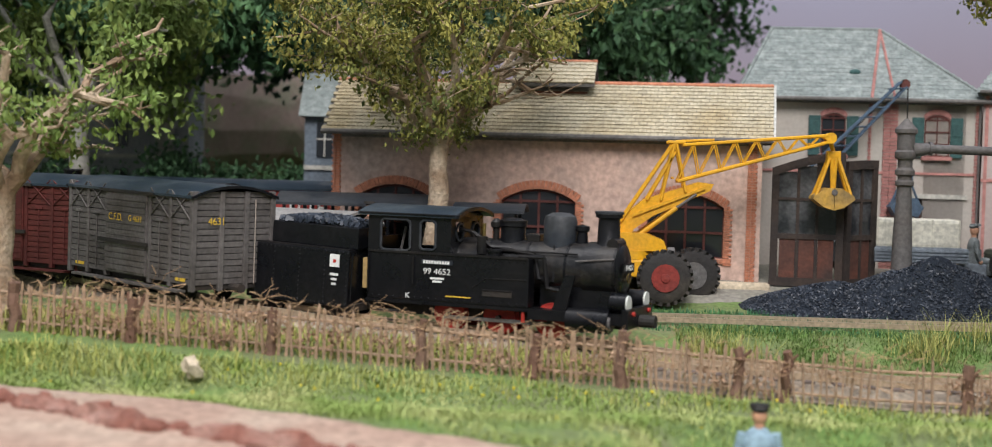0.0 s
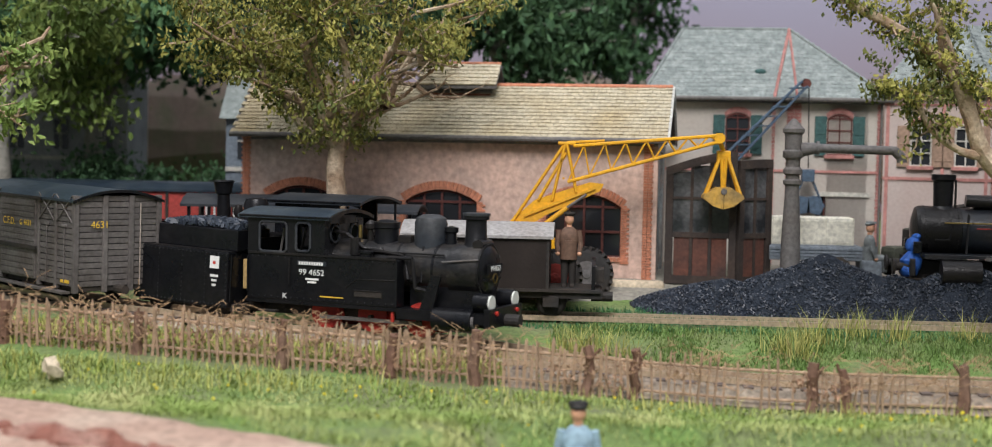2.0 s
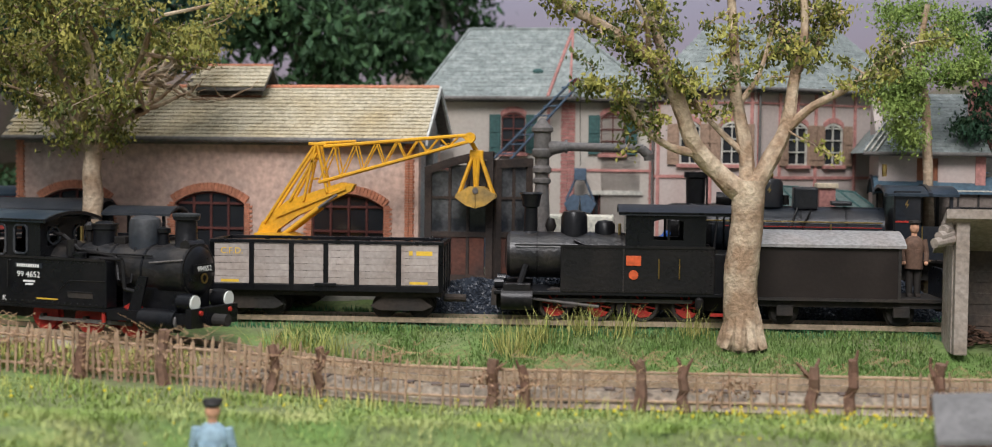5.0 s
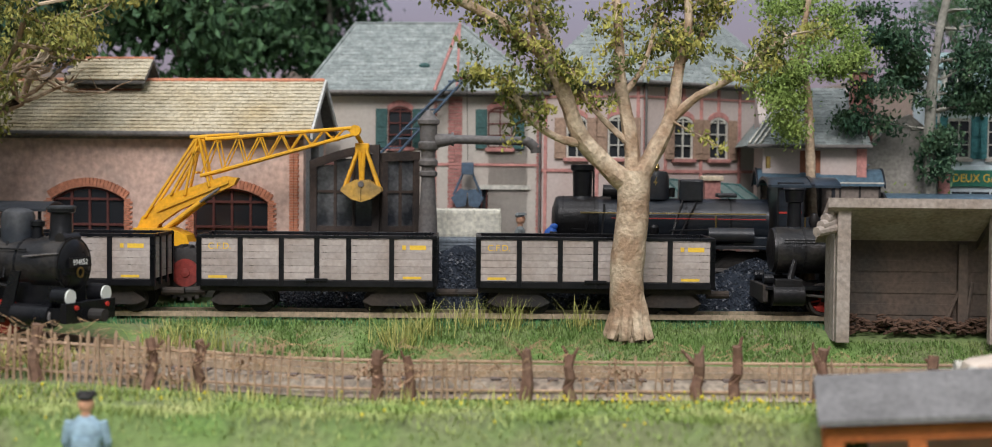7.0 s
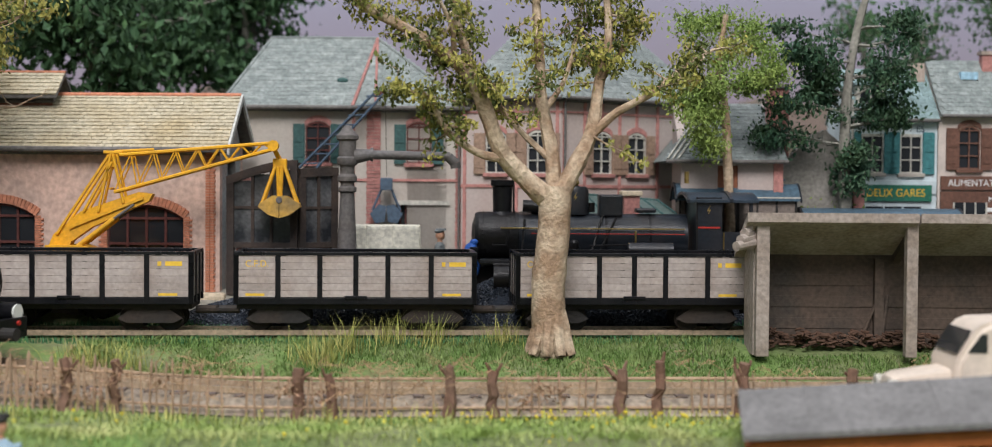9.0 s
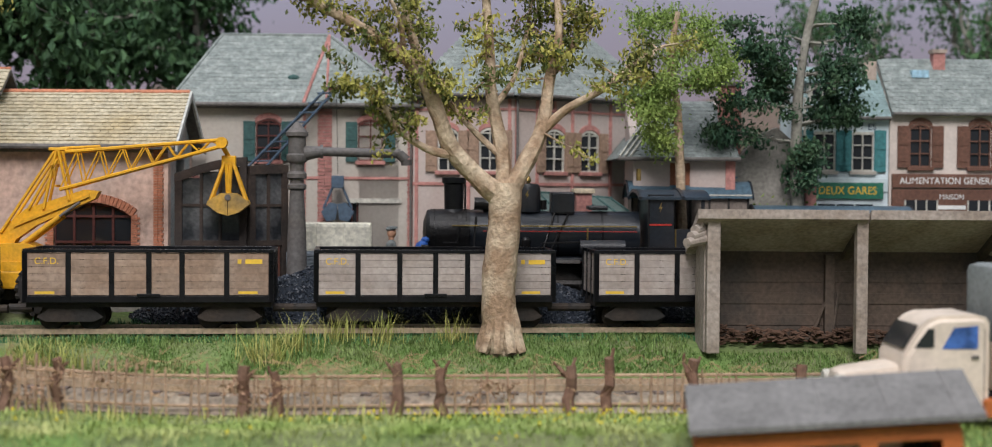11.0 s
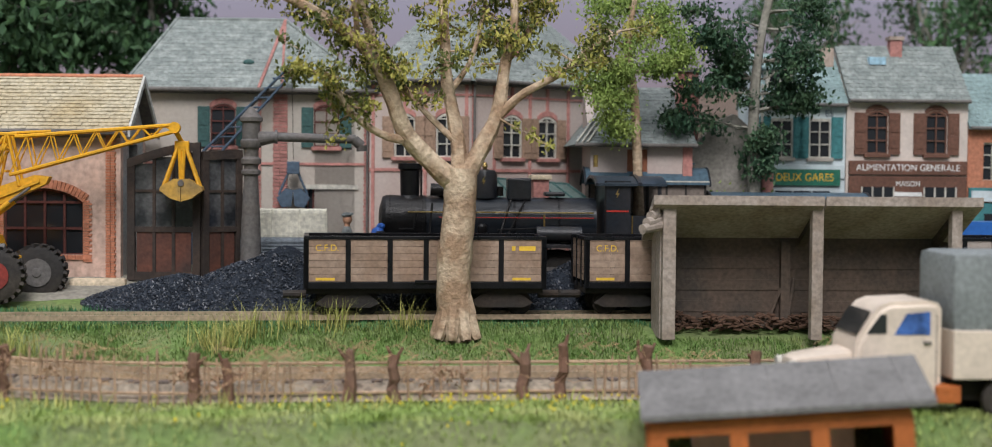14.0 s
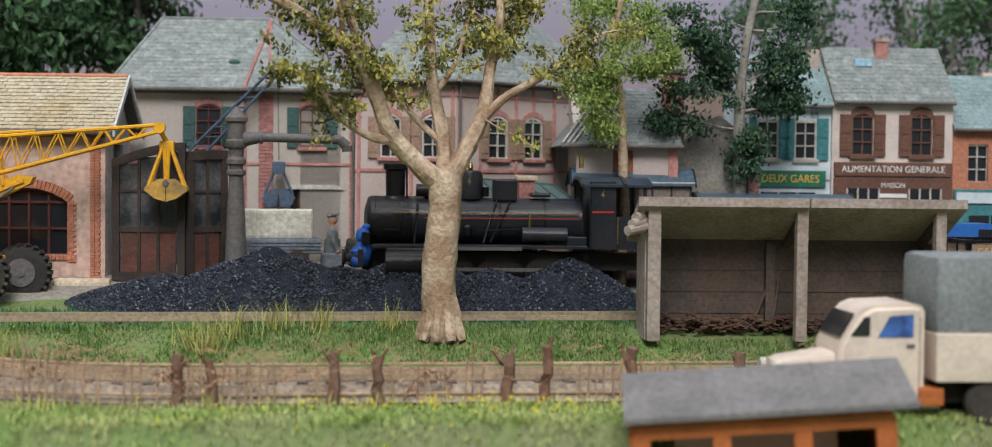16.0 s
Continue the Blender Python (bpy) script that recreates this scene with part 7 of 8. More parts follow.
def blue_van():
    v = thing("blue_delivery_van", "small bright blue delivery van parked before the shops", "van", 32.3, 8.2, 0.95, -5)
    paint = mat("van_blue", (0.03, 0.13, 0.42), 0.35, var=0.1, bump=0)
    P("body", v, paint, prism, [(-1.3, 0.3), (1.4, 0.3), (1.4, 0.85), (0.8, 0.95), (0.55, 1.6), (0.4, 1.72), (-1.2, 1.72), (-1.3, 1.6)], "y", -0.6, 0.6, smooth=True)
    for s in (-1, 1):
        P("door_window", v, PANE, prism, [(0.0, 1.05), (0.66, 1.05), (0.48, 1.55), (0.0, 1.55)], "y", s * 0.605 - 0.008, s * 0.605 + 0.008)
        P("side_stripe", v, WHITE, box, -1.25, -0.1, s * 0.605 - 0.008, s * 0.605 + 0.008, 1.2, 1.3)
        for x in (-0.8, 0.85):
            P("wheel", v, RUBBER, lathe, [(0.08, -0.1), (0.26, -0.1), (0.32, 0), (0.26, 0.1), (0.08, 0.1)], "Y", (x, s * 0.55, 0.32), 18)
    P("bumper", v, IRONGREY, box, 1.38, 1.46, -0.6, 0.6, 0.35, 0.5, 0.02)


blue_van()


# ---- old wagons on the far track ----
def far_wagon(x, body, label, text=""):
    w = thing("far_wagon", label, "freight wagon", x, 13.0, 1.5, 3, group="wagons on the far track")
    P("body", w, body, box, -2.3, 2.3, -0.9, 0.9, 0.4, 1.75, 0.04)
    P("roof", w, ROOFBLUE, arched_roof, -2.4, 2.4, 1.0, 1.75, 0.25, 0.08, smooth=True)
    for k in range(5):
        P("stake", w, DARK, box, -2.25 + k * 1.12, -2.15 + k * 1.12, -0.95, -0.9, 0.4, 1.75)
    for xx in (-1.5, 1.5):
        wheelset(w, xx, 0.35)
    if text:
        words(text, 0.8, WHITE, w, 0.8, -0.96, 1.1, wide=0.8)


far_wagon(-18.4, BLACK, "black covered wagon with curved roof on the far track")
far_wagon(-13.9, WAGYEL, "yellow covered wagon with dark roof on the far track")
far_wagon(-9.2, WAGRED, "red covered wagon with white lettering on the far track", "ITTE")

# open coach frame behind the standing tender
def old_coach(x, y, z):
    c = thing("old_coach", "black open-sided coach with arched roof", "coach", x, y, z, 2)
    P("floor", c, DARK, box, -2.2, 2.2, -0.9, 0.9, 0.4, 0.6)
    P("waist", c, BLACK, box, -2.2, 2.2, -0.95, -0.88, 0.6, 1.3)
    P("roof", c, BLACKTOP, arched_roof, -2.4, 2.4, 1.05, 2.2, 0.3, 0.08, smooth=True)
    for k in range(8):
        P("pillar", c, BLACK, box, -2.2 + k * 0.62, -2.1 + k * 0.62, -0.95, -0.88, 1.3, 2.2)
        P("pillar", c, BLACK, box, -2.2 + k * 0.62, -2.1 + k * 0.62, 0.88, 0.95, 0.6, 2.2)
    for xx in (-1.5, 1.5):
        wheelset(c, xx, 0.36)


old_coach(-6.2, 8.85, 0.75)


def shunter():
    c = thing("small_shunter", "small black shunting tractor with open cab and arched roof", "locomotive", -1.85, 7.25, 0.45, -4)
    P("frame", c, DARK, box, -1.2, 1.6, -0.6, 0.6, 0.3, 0.6)
    P("bonnet", c, SOOT, box, 0.6, 1.55, -0.5, 0.5, 0.6, 1.5, 0.08)
    P("waist", c, SOOT, box, -1.1, 0.6, -0.7, 0.7, 0.6, 1.45, 0.02)
    for x in (-1.05, 0.55):
        for y in (-0.66, 0.66):
            P("pillar", c, BLACK, box, x - 0.04, x + 0.04, y - 0.04, y + 0.04, 1.45, 2.5)
    P("roof", c, BLACKTOP, arched_roof, -1.3, 0.8, 0.85, 2.45, 0.2, 0.07, smooth=True)
    for x in (-0.7, 1.0):
        wheelset(c, x, 0.34)


shunter()


# ---- trees ----
def limb(bm, a, b, r0, r1, seg=7, wob=0.12, n=4):
    """A bent, tapered limb; returns its points."""
    a, b = Vector(a), Vector(b)
    pts = [a]
    ln = (b - a).length
    for k in range(1, n + 1):
        p = a.lerp(b, k / n)
        if k < n:
            p += Vector((random.uniform(-1, 1), random.uniform(-1, 1), random.uniform(-0.5, 0.5))) * wob * ln / n
        pts.append(p)
    rings = []
    for k, p in enumerate(pts):
        d = (pts[min(k + 1, n)] - pts[max(k - 1, 0)]).normalized()
        x = d.orthogonal().normalized()
        y = d.cross(x)
        r = (r0 + (r1 - r0) * k / n) * random.uniform(0.92, 1.1)
        rings.append([bm.verts.new(p + (x * math.cos(2 * math.pi * i / seg) + y * math.sin(2 * math.pi * i / seg)) * r) for i in range(seg)])
    for u, v in zip(rings, rings[1:]):
        base = min(range(seg), key=lambda s: (u[0].co - v[s].co).length)
        for i in range(seg):
            bm.faces.new((u[i], u[(i + 1) % seg], v[(base + i + 1) % seg], v[(base + i) % seg]))
    bm.faces.new(rings[-1])
    return pts


def leaf_mesh(name, centres, count, size, spread, material, parent, flat=0.75):
    vs, fs = [], []
    for _ in range(count):
        c, s = random.choice(centres)
        d = Vector((random.gauss(0, 1), random.gauss(0, 1), random.gauss(0, 1) * flat))
        p = c + d * (spread * s * 0.5)
        e = Euler([random.uniform(0, 6.3) for _ in range(3)]).to_matrix()
        r = size * random.uniform(0.6, 1.35)
        b = len(vs)
        for q in ((-1, 0, 0), (0, -0.55, 0.25), (1, 0, 0), (0, 0.55, 0.25)):
            w = p + e @ (Vector(q) * r)
            vs.append((w.x * CM, w.y * CM, w.z * CM))
        fs += [(b, b + 1, b + 2), (b, b + 2, b + 3)]
    me = bpy.data.meshes.new(name)
    me.from_pydata(vs, [], fs)
    me.materials.append(material)
    ob = new(name, me)
    ob.parent = parent
    return ob


def tree(name, label, x, y, z, trunk_r, fork, top, radius, leaves, leaf, material, bark, seed, limbs=6, lean=0.0, clump=0.55, low=0.35, bare=0.45, spread=0.9, hang=False):
    random.seed(seed)
    t = thing(name, label, "tree", x, y, z, group="trees")
    bm = bmesh.new()
    limb(bm, (0, 0, -0.3), (lean, 0, fork), trunk_r, trunk_r * 0.72, 12, 0.1, 6)
    for k in range(7):
        a = 2 * math.pi * k / 7
        limb(bm, (math.cos(a) * trunk_r * 1.35, math.sin(a) * trunk_r * 1.35, -0.15), (0, 0, trunk_r * 1.7), trunk_r * 0.3, trunk_r * 0.62, 6, 0.1, 3)
    tips = []
    for k in range(limbs):
        a = 2 * math.pi * (k + random.uniform(-0.25, 0.25)) / limbs
        r = radius * random.uniform(0.5, 0.8)
        h = fork + (top - fork) * random.uniform(0.45, 0.8)
        end = Vector((lean + math.cos(a) * r, math.sin(a) * r * 0.8, h))
        p1 = limb(bm, (lean, 0, fork - trunk_r * 0.7), end, trunk_r * 0.5, trunk_r * 0.2, 8, 0.35, 5)
        for q in range(5):
            st = p1[random.choice((2, 3, 4, 5))]
            e2 = st + Vector((math.cos(a + random.uniform(-1.2, 1.2)) * radius * 0.45, math.sin(a + random.uniform(-1.2, 1.2)) * radius * 0.4, random.uniform(-0.1, 0.35) * (top - fork)))
            p2 = limb(bm, st, e2, trunk_r * 0.2, trunk_r * 0.07, 6, 0.5, 4)
            tips += [(p2[k2], random.uniform(0.6, 1.1)) for k2 in (2, 3, 4)]
            for w in range(3):
                s3 = random.choice(p2[1:])
                e3 = s3 + Vector((random.uniform(-1, 1), random.uniform(-1, 1), random.uniform(-0.5, 0.8))) * radius * 0.25
                limb(bm, s3, e3, trunk_r * 0.07, trunk_r * 0.025, 5, 0.5, 3)
                tips.append((e3, random.uniform(0.5, 1.0)))
        if hang:
            tips += [(q + Vector((0, 0, -0.2)), 0.9) for q in p1[1:]] * 2
    part("trunk", bm, bark, t, "", True)
    if hang:
        tips = [q for q in tips if q[0].x < 1.3 or q[0].z > fork + 2.6]
    random.shuffle(tips)
    keep = tips[: max(8, int(len(tips) * (1 - bare * 0.5)))]
    leaf_mesh("crown", keep, leaves, leaf, clump * spread, material, t)
    if material is LEAFYEL:
        leaf_mesh("crown", tips[len(tips) // 3:], leaves // 2, leaf, clump * spread, LEAFOLIVE, t)
    return t


def bough(bm, pts, r0, r1, seg=9):
    """A limb through given points (x, y, z), tapered, with knots; returns the smoothed points."""
    P3 = [Vector(p) for p in pts]
    path = []
    for k in range(len(P3) - 1):
        a, b, c, d = P3[max(k - 1, 0)], P3[k], P3[k + 1], P3[min(k + 2, len(P3) - 1)]
        for q in range(4):
            u = q / 4
            path.append(0.5 * ((2 * b) + (c - a) * u + (2 * a - 5 * b + 4 * c - d) * u * u + (3 * b - a - 3 * c + d) * u ** 3))
    path.append(P3[-1])
    rings, n = [], len(path)
    for k, p in enumerate(path):
        t = (path[min(k + 1, n - 1)] - path[max(k - 1, 0)]).normalized()
        side = t.cross(Vector((0, 1, 0.01))).normalized()
        up = t.cross(side)
        r = (r0 + (r1 - r0) * (k / (n - 1)) ** 0.8) * (1 + 0.13 * noise.noise(p * 2.3))
        rings.append([bm.verts.new(p + (side * math.cos(2 * math.pi * i / seg) + up * math.sin(2 * math.pi * i / seg)) * r * (1 + 0.1 * noise.noise(p * 3 + Vector((i, 0, 0))))) for i in range(seg)])
    for u, v in zip(rings, rings[1:]):
        for i in range(seg):
            bm.faces.new((u[i], u[(i + 1) % seg], v[(i + 1) % seg], v[i]))
    bm.faces.new(rings[-1])
    return path


def near_plane_tree():
    random.seed(11)
    X, Y = 15.2, 2.4
    t = thing("plane_tree", "pollarded plane tree with mottled bark and sparse yellow-green leaves", "tree", X, Y, 0, group="trees")
    bm = bmesh.new()
    bough(bm, [(0.05, 0, -0.3), (-0.05, 0, 0.5), (-0.08, 0, 1.6), (0.05, 0, 3.0), (0.08, 0, 4.15)], 0.43, 0.44, 14)
    for k in range(9):
        a = 2 * math.pi * k / 9 + 0.2
        w = random.uniform(0.46, 0.66)
        bough(bm, [(math.cos(a) * w, math.sin(a) * w, -0.22), (math.cos(a) * 0.45, math.sin(a) * 0.45, 0.1), (math.cos(a) * 0.2, math.sin(a) * 0.2, 0.9)], 0.12, 0.2, 7)
    main = [
        ([(0.0, 0, 3.75), (-0.55, -0.1, 4.2), (-1.3, -0.3, 4.95), (-1.65, -0.5, 5.75), (-2.0, -0.6, 6.6), (-2.5, -0.8, 7.2), (-3.5, -1.0, 7.9), (-4.8, -1.2, 8.55), (-5.6, -1.3, 9.2)], 0.31, 0.09),
        ([(-2.0, -0.6, 6.5), (-2.25, -0.4, 7.5), (-2.5, -0.2, 8.3), (-2.6, 0, 9.6)], 0.16, 0.08),
        ([(-1.3, -0.3, 4.85), (-2.0, -0.6, 5.0), (-2.75, -0.9, 5.5), (-3.2, -1.0, 6.2), (-3.9, -1.1, 6.6)], 0.13, 0.04),
        ([(0.05, 0.05, 3.85), (0.02, 0.2, 4.9), (-0.25, 0.4, 6.4), (-0.3, 0.5, 7.5), (-0.45, 0.6, 9.6)], 0.24, 0.1),
        ([(-0.2, 0.4, 6.1), (0.35, 0.7, 6.9), (0.7, 1.0, 8.0), (0.9, 1.2, 9.2)], 0.09, 0.04),
        ([(0.15, 0, 3.8), (0.65, 0.1, 4.75), (1.05, 0.2, 5.6), (1.25, 0.3, 6.9), (1.5, 0.4, 8.0), (1.4, 0.5, 9.6)], 0.28, 0.09),
        ([(1.05, 0.2, 5.5), (1.7, 0.0, 6.1), (2.6, -0.2, 6.6), (3.3, -0.3, 7.2), (4.1, -0.4, 7.7)], 0.14, 0.04),
        ([(0.0, 0.1, 4.8), (-0.8, 0.5, 5.6), (-1.4, 0.8, 6.3), (-2.1, 1.1, 7.0)], 0.1, 0.04),
        ([(1.3, 0.3, 7.0), (2.0, 0.7, 7.9), (2.6, 1.0, 8.6)], 0.1, 0.04),
        ([(-2.6, -0.8, 7.3), (-2.7, -1.2, 8.2), (-3.2, -1.4, 9.0)], 0.09, 0.04),
    ]
    tips, high = [], []
    for n, (pts, r0, r1) in enumerate(main):
        path = bough(bm, pts, r0, r1)
        start = len(path) // 2 if n != 3 and n != 5 else int(len(path) * 0.6)
        for p in path[start:]:
            for q in range(2):
                d = Vector((random.uniform(-1, 1), random.uniform(-1, 1), random.uniform(-0.55, 0.6))).normalized() * random.uniform(0.4, 1.15)
                if n in (4, 3, 5) and p.z < 6.6:
                    continue
                pp = limb(bm, p, p + d, 0.035, 0.012, 5, 0.6, 3)
                for e in pp[1:]:
                    (tips if random.random() < 0.62 else high).append((e, random.uniform(0.5, 1.0)))
    sp = limb(bm, (1.0, 0.1, 5.5), (2.3, -0.4, 4.75), 0.035, 0.012, 5, 0.4, 5)
    tips += [(p, 0.6) for p in sp[2:]]
    part("trunk", bm, BARK, t, "", True)
    leaf_mesh("crown", tips, 6500, 0.075, 0.4, LEAFYEL, t)
    leaf_mesh("crown", high, 5200, 0.075, 0.42, LEAFOLIVE, t)


near_plane_tree()
tree("plane_tree", "plane tree with yellow-green foliage before the engine shed", -3.7, 7.0, 0.6, 0.36, 4.3, 10.2, 4.4, 12000, 0.088, LEAFYEL, BARK, 12, 10, 0.1, 0.7, bare=0.3, hang=True)
tree("plane_tree", "pale-barked plane tree beside the fence, thin foliage", -13.6, -1.0, 0.1, 0.48, 3.4, 8.0, 3.3, 2600, 0.11, LEAFMID, BARK, 13, 6, 0.1, 0.7, bare=1.0)
tree("plane_tree", "tall green tree behind the red wagon", -16.0, 12.0, 0.9, 0.42, 4.6, 11, 4.6, 11000, 0.16, LEAFMID, BARKGREY, 14, 7, 0.1, 1.3)
tree("grey_tree", "grey-trunked tree in the shaded wood", -14.5, 16.5, 1.3, 0.4, 4.2, 13, 5.2, 12000, 0.2, LEAFDARK, BARKGREY, 15, 6, 0.2, 1.7)
tree("grey_tree", "grey-trunked tree in the shaded wood", -22.5, 16.0, 1.3, 0.42, 4.4, 13, 5.4, 12000, 0.2, LEAFDARK, BARKGREY, 16, 6, -0.2, 1.7)
tree("grey_tree", "dark blue-green tree in the shaded wood", -7.5, 20.0, 1.5, 0.4, 5.0, 14, 5.5, 12000, 0.2, LEAFBLUE, BARKGREY, 17, 6, 0.3, 1.8)
tree("grey_tree", "dark green tree behind the engine shed", 1.0, 19.0, 1.5, 0.4, 5.0, 13.2, 5.6, 14000, 0.2, LEAFDARK, BARKGREY, 18, 7, 0.2, 1.8)
tree("grey_tree", "dark green tree behind the engine shed", -30.0, 22.0, 1.5, 0.4, 5.0, 14, 6.5, 11000, 0.24, LEAFBLUE, BARKGREY, 19, 7, 0.2, 2.0)
tree("grey_tree", "dark green tree behind the wood", -17.0, 25.0, 1.7, 0.4, 5.0, 15, 6.5, 11000, 0.24, LEAFBLUE, BARKGREY, 20, 7, 0.2, 2.0)
tree("grey_tree", "dark green tree behind the far wagons", 4.6, 22.0, 1.7, 0.35, 6.5, 13.2, 3.2, 9000, 0.16, LEAFDARK, BARKGREY, 21, 6, 0.4, 1.4)
def clump_tree(name, label, x, y, z, trunk, r0, r1, boughs, clumps, leaves, size, spread, leaf, bark, seed):
    """A tall slender tree: a bent trunk, thin boughs to leaf clumps at given places."""
    random.seed(seed)
    t = thing(name, label, "tree", x, y, z, group="trees")
    bm = bmesh.new()
    path = bough(bm, trunk, r0, r1, 9)
    cs = []
    for cx, cz, w, h, n in clumps:
        for k in range(n):
            c = Vector((cx + random.uniform(-w, w), random.uniform(-0.9, 0.9), cz + random.uniform(-h, h)))
            st = min(path, key=lambda p: (p - c).length + (1.5 if p.z > c.z else 0))
            if k < boughs:
                pp = limb(bm, st, c, 0.05, 0.014, 5, 0.6, 5)
                cs += [(p, 0.8) for p in pp[3:]]
            cs.append((c, random.uniform(0.6, 1.1)))
    part("trunk", bm, bark, t, "", True)
    leaf_mesh("crown", cs, leaves, size, spread, leaf, t)


clump_tree("acacia_tree", "slender light-green tree with hanging leaf clumps", 21.1, 7.9, 0.9, [(0, 0, -0.3), (0.08, 0, 2), (0.0, 0, 4.2), (-0.1, 0, 5.6), (-0.3, 0, 6.8), (-0.1, 0, 8.4)], 0.2, 0.08, 2,
           [(0.1, 7.1, 1.3, 0.5, 11), (-0.9, 6.3, 0.6, 0.35, 4), (0.6, 6.5, 0.6, 0.3, 4), (-0.9, 5.4, 0.25, 0.4, 3), (-0.75, 4.5, 0.18, 0.4, 3), (0.2, 8.2, 1.7, 0.6, 11), (-1.3, 5.9, 0.4, 0.2, 2)], 12000, 0.06, 0.6, LEAFMID, BARK, 22)
clump_tree("ivy_tree", "tall pale-trunked tree overgrown with dark ivy clumps", 24.9, 8.6, 1.0, [(-0.1, 0, -0.3), (0.05, 0, 2), (0.0, 0, 4.0), (0.05, 0, 6.0), (0.35, 0, 8.0), (0.8, 0, 9.6)], 0.26, 0.1, 3,
           [(-1.3, 5.6, 1.0, 0.5, 9), (-2.1, 4.8, 0.6, 0.4, 6), (-0.6, 6.6, 0.7, 0.5, 7), (0.3, 4.0, 0.7, 0.4, 6), (1.2, 6.0, 0.7, 0.5, 8), (1.7, 5.4, 0.4, 0.4, 4), (1.1, 7.0, 0.5, 0.6, 4), (-1.2, 7.6, 0.8, 0.5, 7), (0.6, 3.2, 0.5, 0.4, 3), (2.0, 8.0, 0.4, 0.7, 4)], 11000, 0.085, 0.54, LEAFIVY, BARKGREY, 23)
tree("far_tree", "green tree on the horizon behind the shops", 36.0, 20.0, 1.5, 0.3, 5.5, 12.0, 2.6, 3200, 0.12, LEAFDARK, BARKGREY, 24, 7, 0.0, 1.2)
tree("far_tree", "green tree on the horizon behind the shops", 40.5, 20.5, 1.5, 0.3, 5.5, 12.4, 3.2, 4200, 0.12, LEAFDARK, BARKGREY, 25, 7, 0.0, 1.4)
tree("far_tree", "green tree on the horizon behind the shops", 31.5, 23.0, 1.5, 0.3, 5.5, 12.0, 2.0, 1800, 0.12, LEAFDARK, BARKGREY, 26, 6, 0.0, 1.1)
random.seed(5)


def bush(name, label, x, y, z, w, h, n, material, size=0.12):
    b = thing(name, label, "bush", x, y, z, group="bushes")
    cs = [(Vector((random.uniform(-w, w), random.uniform(-0.8, 0.8), random.uniform(0.1, h))), 1.0) for _ in range(26)]
    leaf_mesh("foliage", cs, n, size, 1.1, material, b)


bush("dark_hedge", "dark shaded hedge under the trees", -19, 14.8, 1.3, 6, 2.6, 15000, LEAFDARK, 0.13)
bush("dark_hedge", "dark shaded hedge under the trees", -9.5, 17.5, 1.4, 4, 2.4, 9000, LEAFDARK, 0.13)
bush("ivy_bush", "green ivy bush on the wall end", 24.4, 9.4, 0.9, 0.8, 2.0, 2600, LEAFMID, 0.08)


# ---- fence and grass ----
def fence_line(x):
    return -3.0 + (0.03 * (x - 6) if x < 6 else 0) * -1 - 0.02 * max(0, x - 14)


def picket_fence():
    f = thing("picket_fence", "low weathered wooden picket fence overgrown with dry vines", "fence")
    me = None
    random.seed(3)
    k = 0
    x = -15.5
    while x < 29.5:
        if (x > 12 and noise.noise(Vector((x * 0.45, 7, 0))) < -0.05) or (x > 7 and random.random() < 0.3):
            x += 0.17
            continue
        y = fence_line(x)
        h = random.uniform(1.1, 1.35)
        if me is None:
            ob = P("picket", f, FENCEWOOD, prism, [(-0.03, 0), (0.03, 0), (0.03, 0.92), (0, 1.0), (-0.03, 0.92)], "y", -0.02, 0.02)
            me = ob.data
        else:
            ob = new("picket", me)
            ob.parent = f
        ob.matrix_basis = pose(x * CM, y * CM, (land(x, y) - 0.08) * CM, random.uniform(-4, 4), random.uniform(-5, 5), random.uniform(-15, 15)) @ Matrix.Diagonal((random.uniform(0.8, 1.3) * (1 if x < 5 else 0.7), 1, h * (1 if x < 9 else 0.85), 1))
        x += 0.17 * random.uniform(0.85, 1.2)
        k += 1
    for z in (0.3, 0.95):
        xs = [-15.5 + 2.5 * k for k in range(19)]
        for a, b in zip(xs, xs[1:]):
            P("fence_rail", f, FENCEWOOD, tube, (a, fence_line(a) + 0.05, land(a, fence_line(a)) - 0.08 + z), (b, fence_line(b) + 0.05, land(b, fence_line(b)) - 0.08 + z), 0.035, seg=6)
    for x in (-12.6, -9.8, -6.6, -3.2, -0.6, 1.4, 3.95, 5.0, 8.95, 9.75, 12.35, 13.3, 16.1, 17.0, 18.9, 21.5, 24.2, 26.5):
        y = fence_line(x)
        h = random.uniform(1.15, 1.5)
        bm = bmesh.new()
        z0 = land(x, y) - 0.2
        limb(bm, (x, y, z0), (x + random.uniform(-0.12, 0.12), y, z0 + h), random.uniform(0.12, 0.17), random.uniform(0.07, 0.14), 7, 0.25, 5)
        for q in range(2):
            limb(bm, (x, y, z0 + h * random.uniform(0.6, 0.85)), (x + random.uniform(-0.3, 0.3), y, z0 + h * random.uniform(0.9, 1.15)), 0.07, 0.03, 5, 0.3, 3)
        part("fence_post", bm, POSTWOOD, f, "thick dark weathered post")


picket_fence()


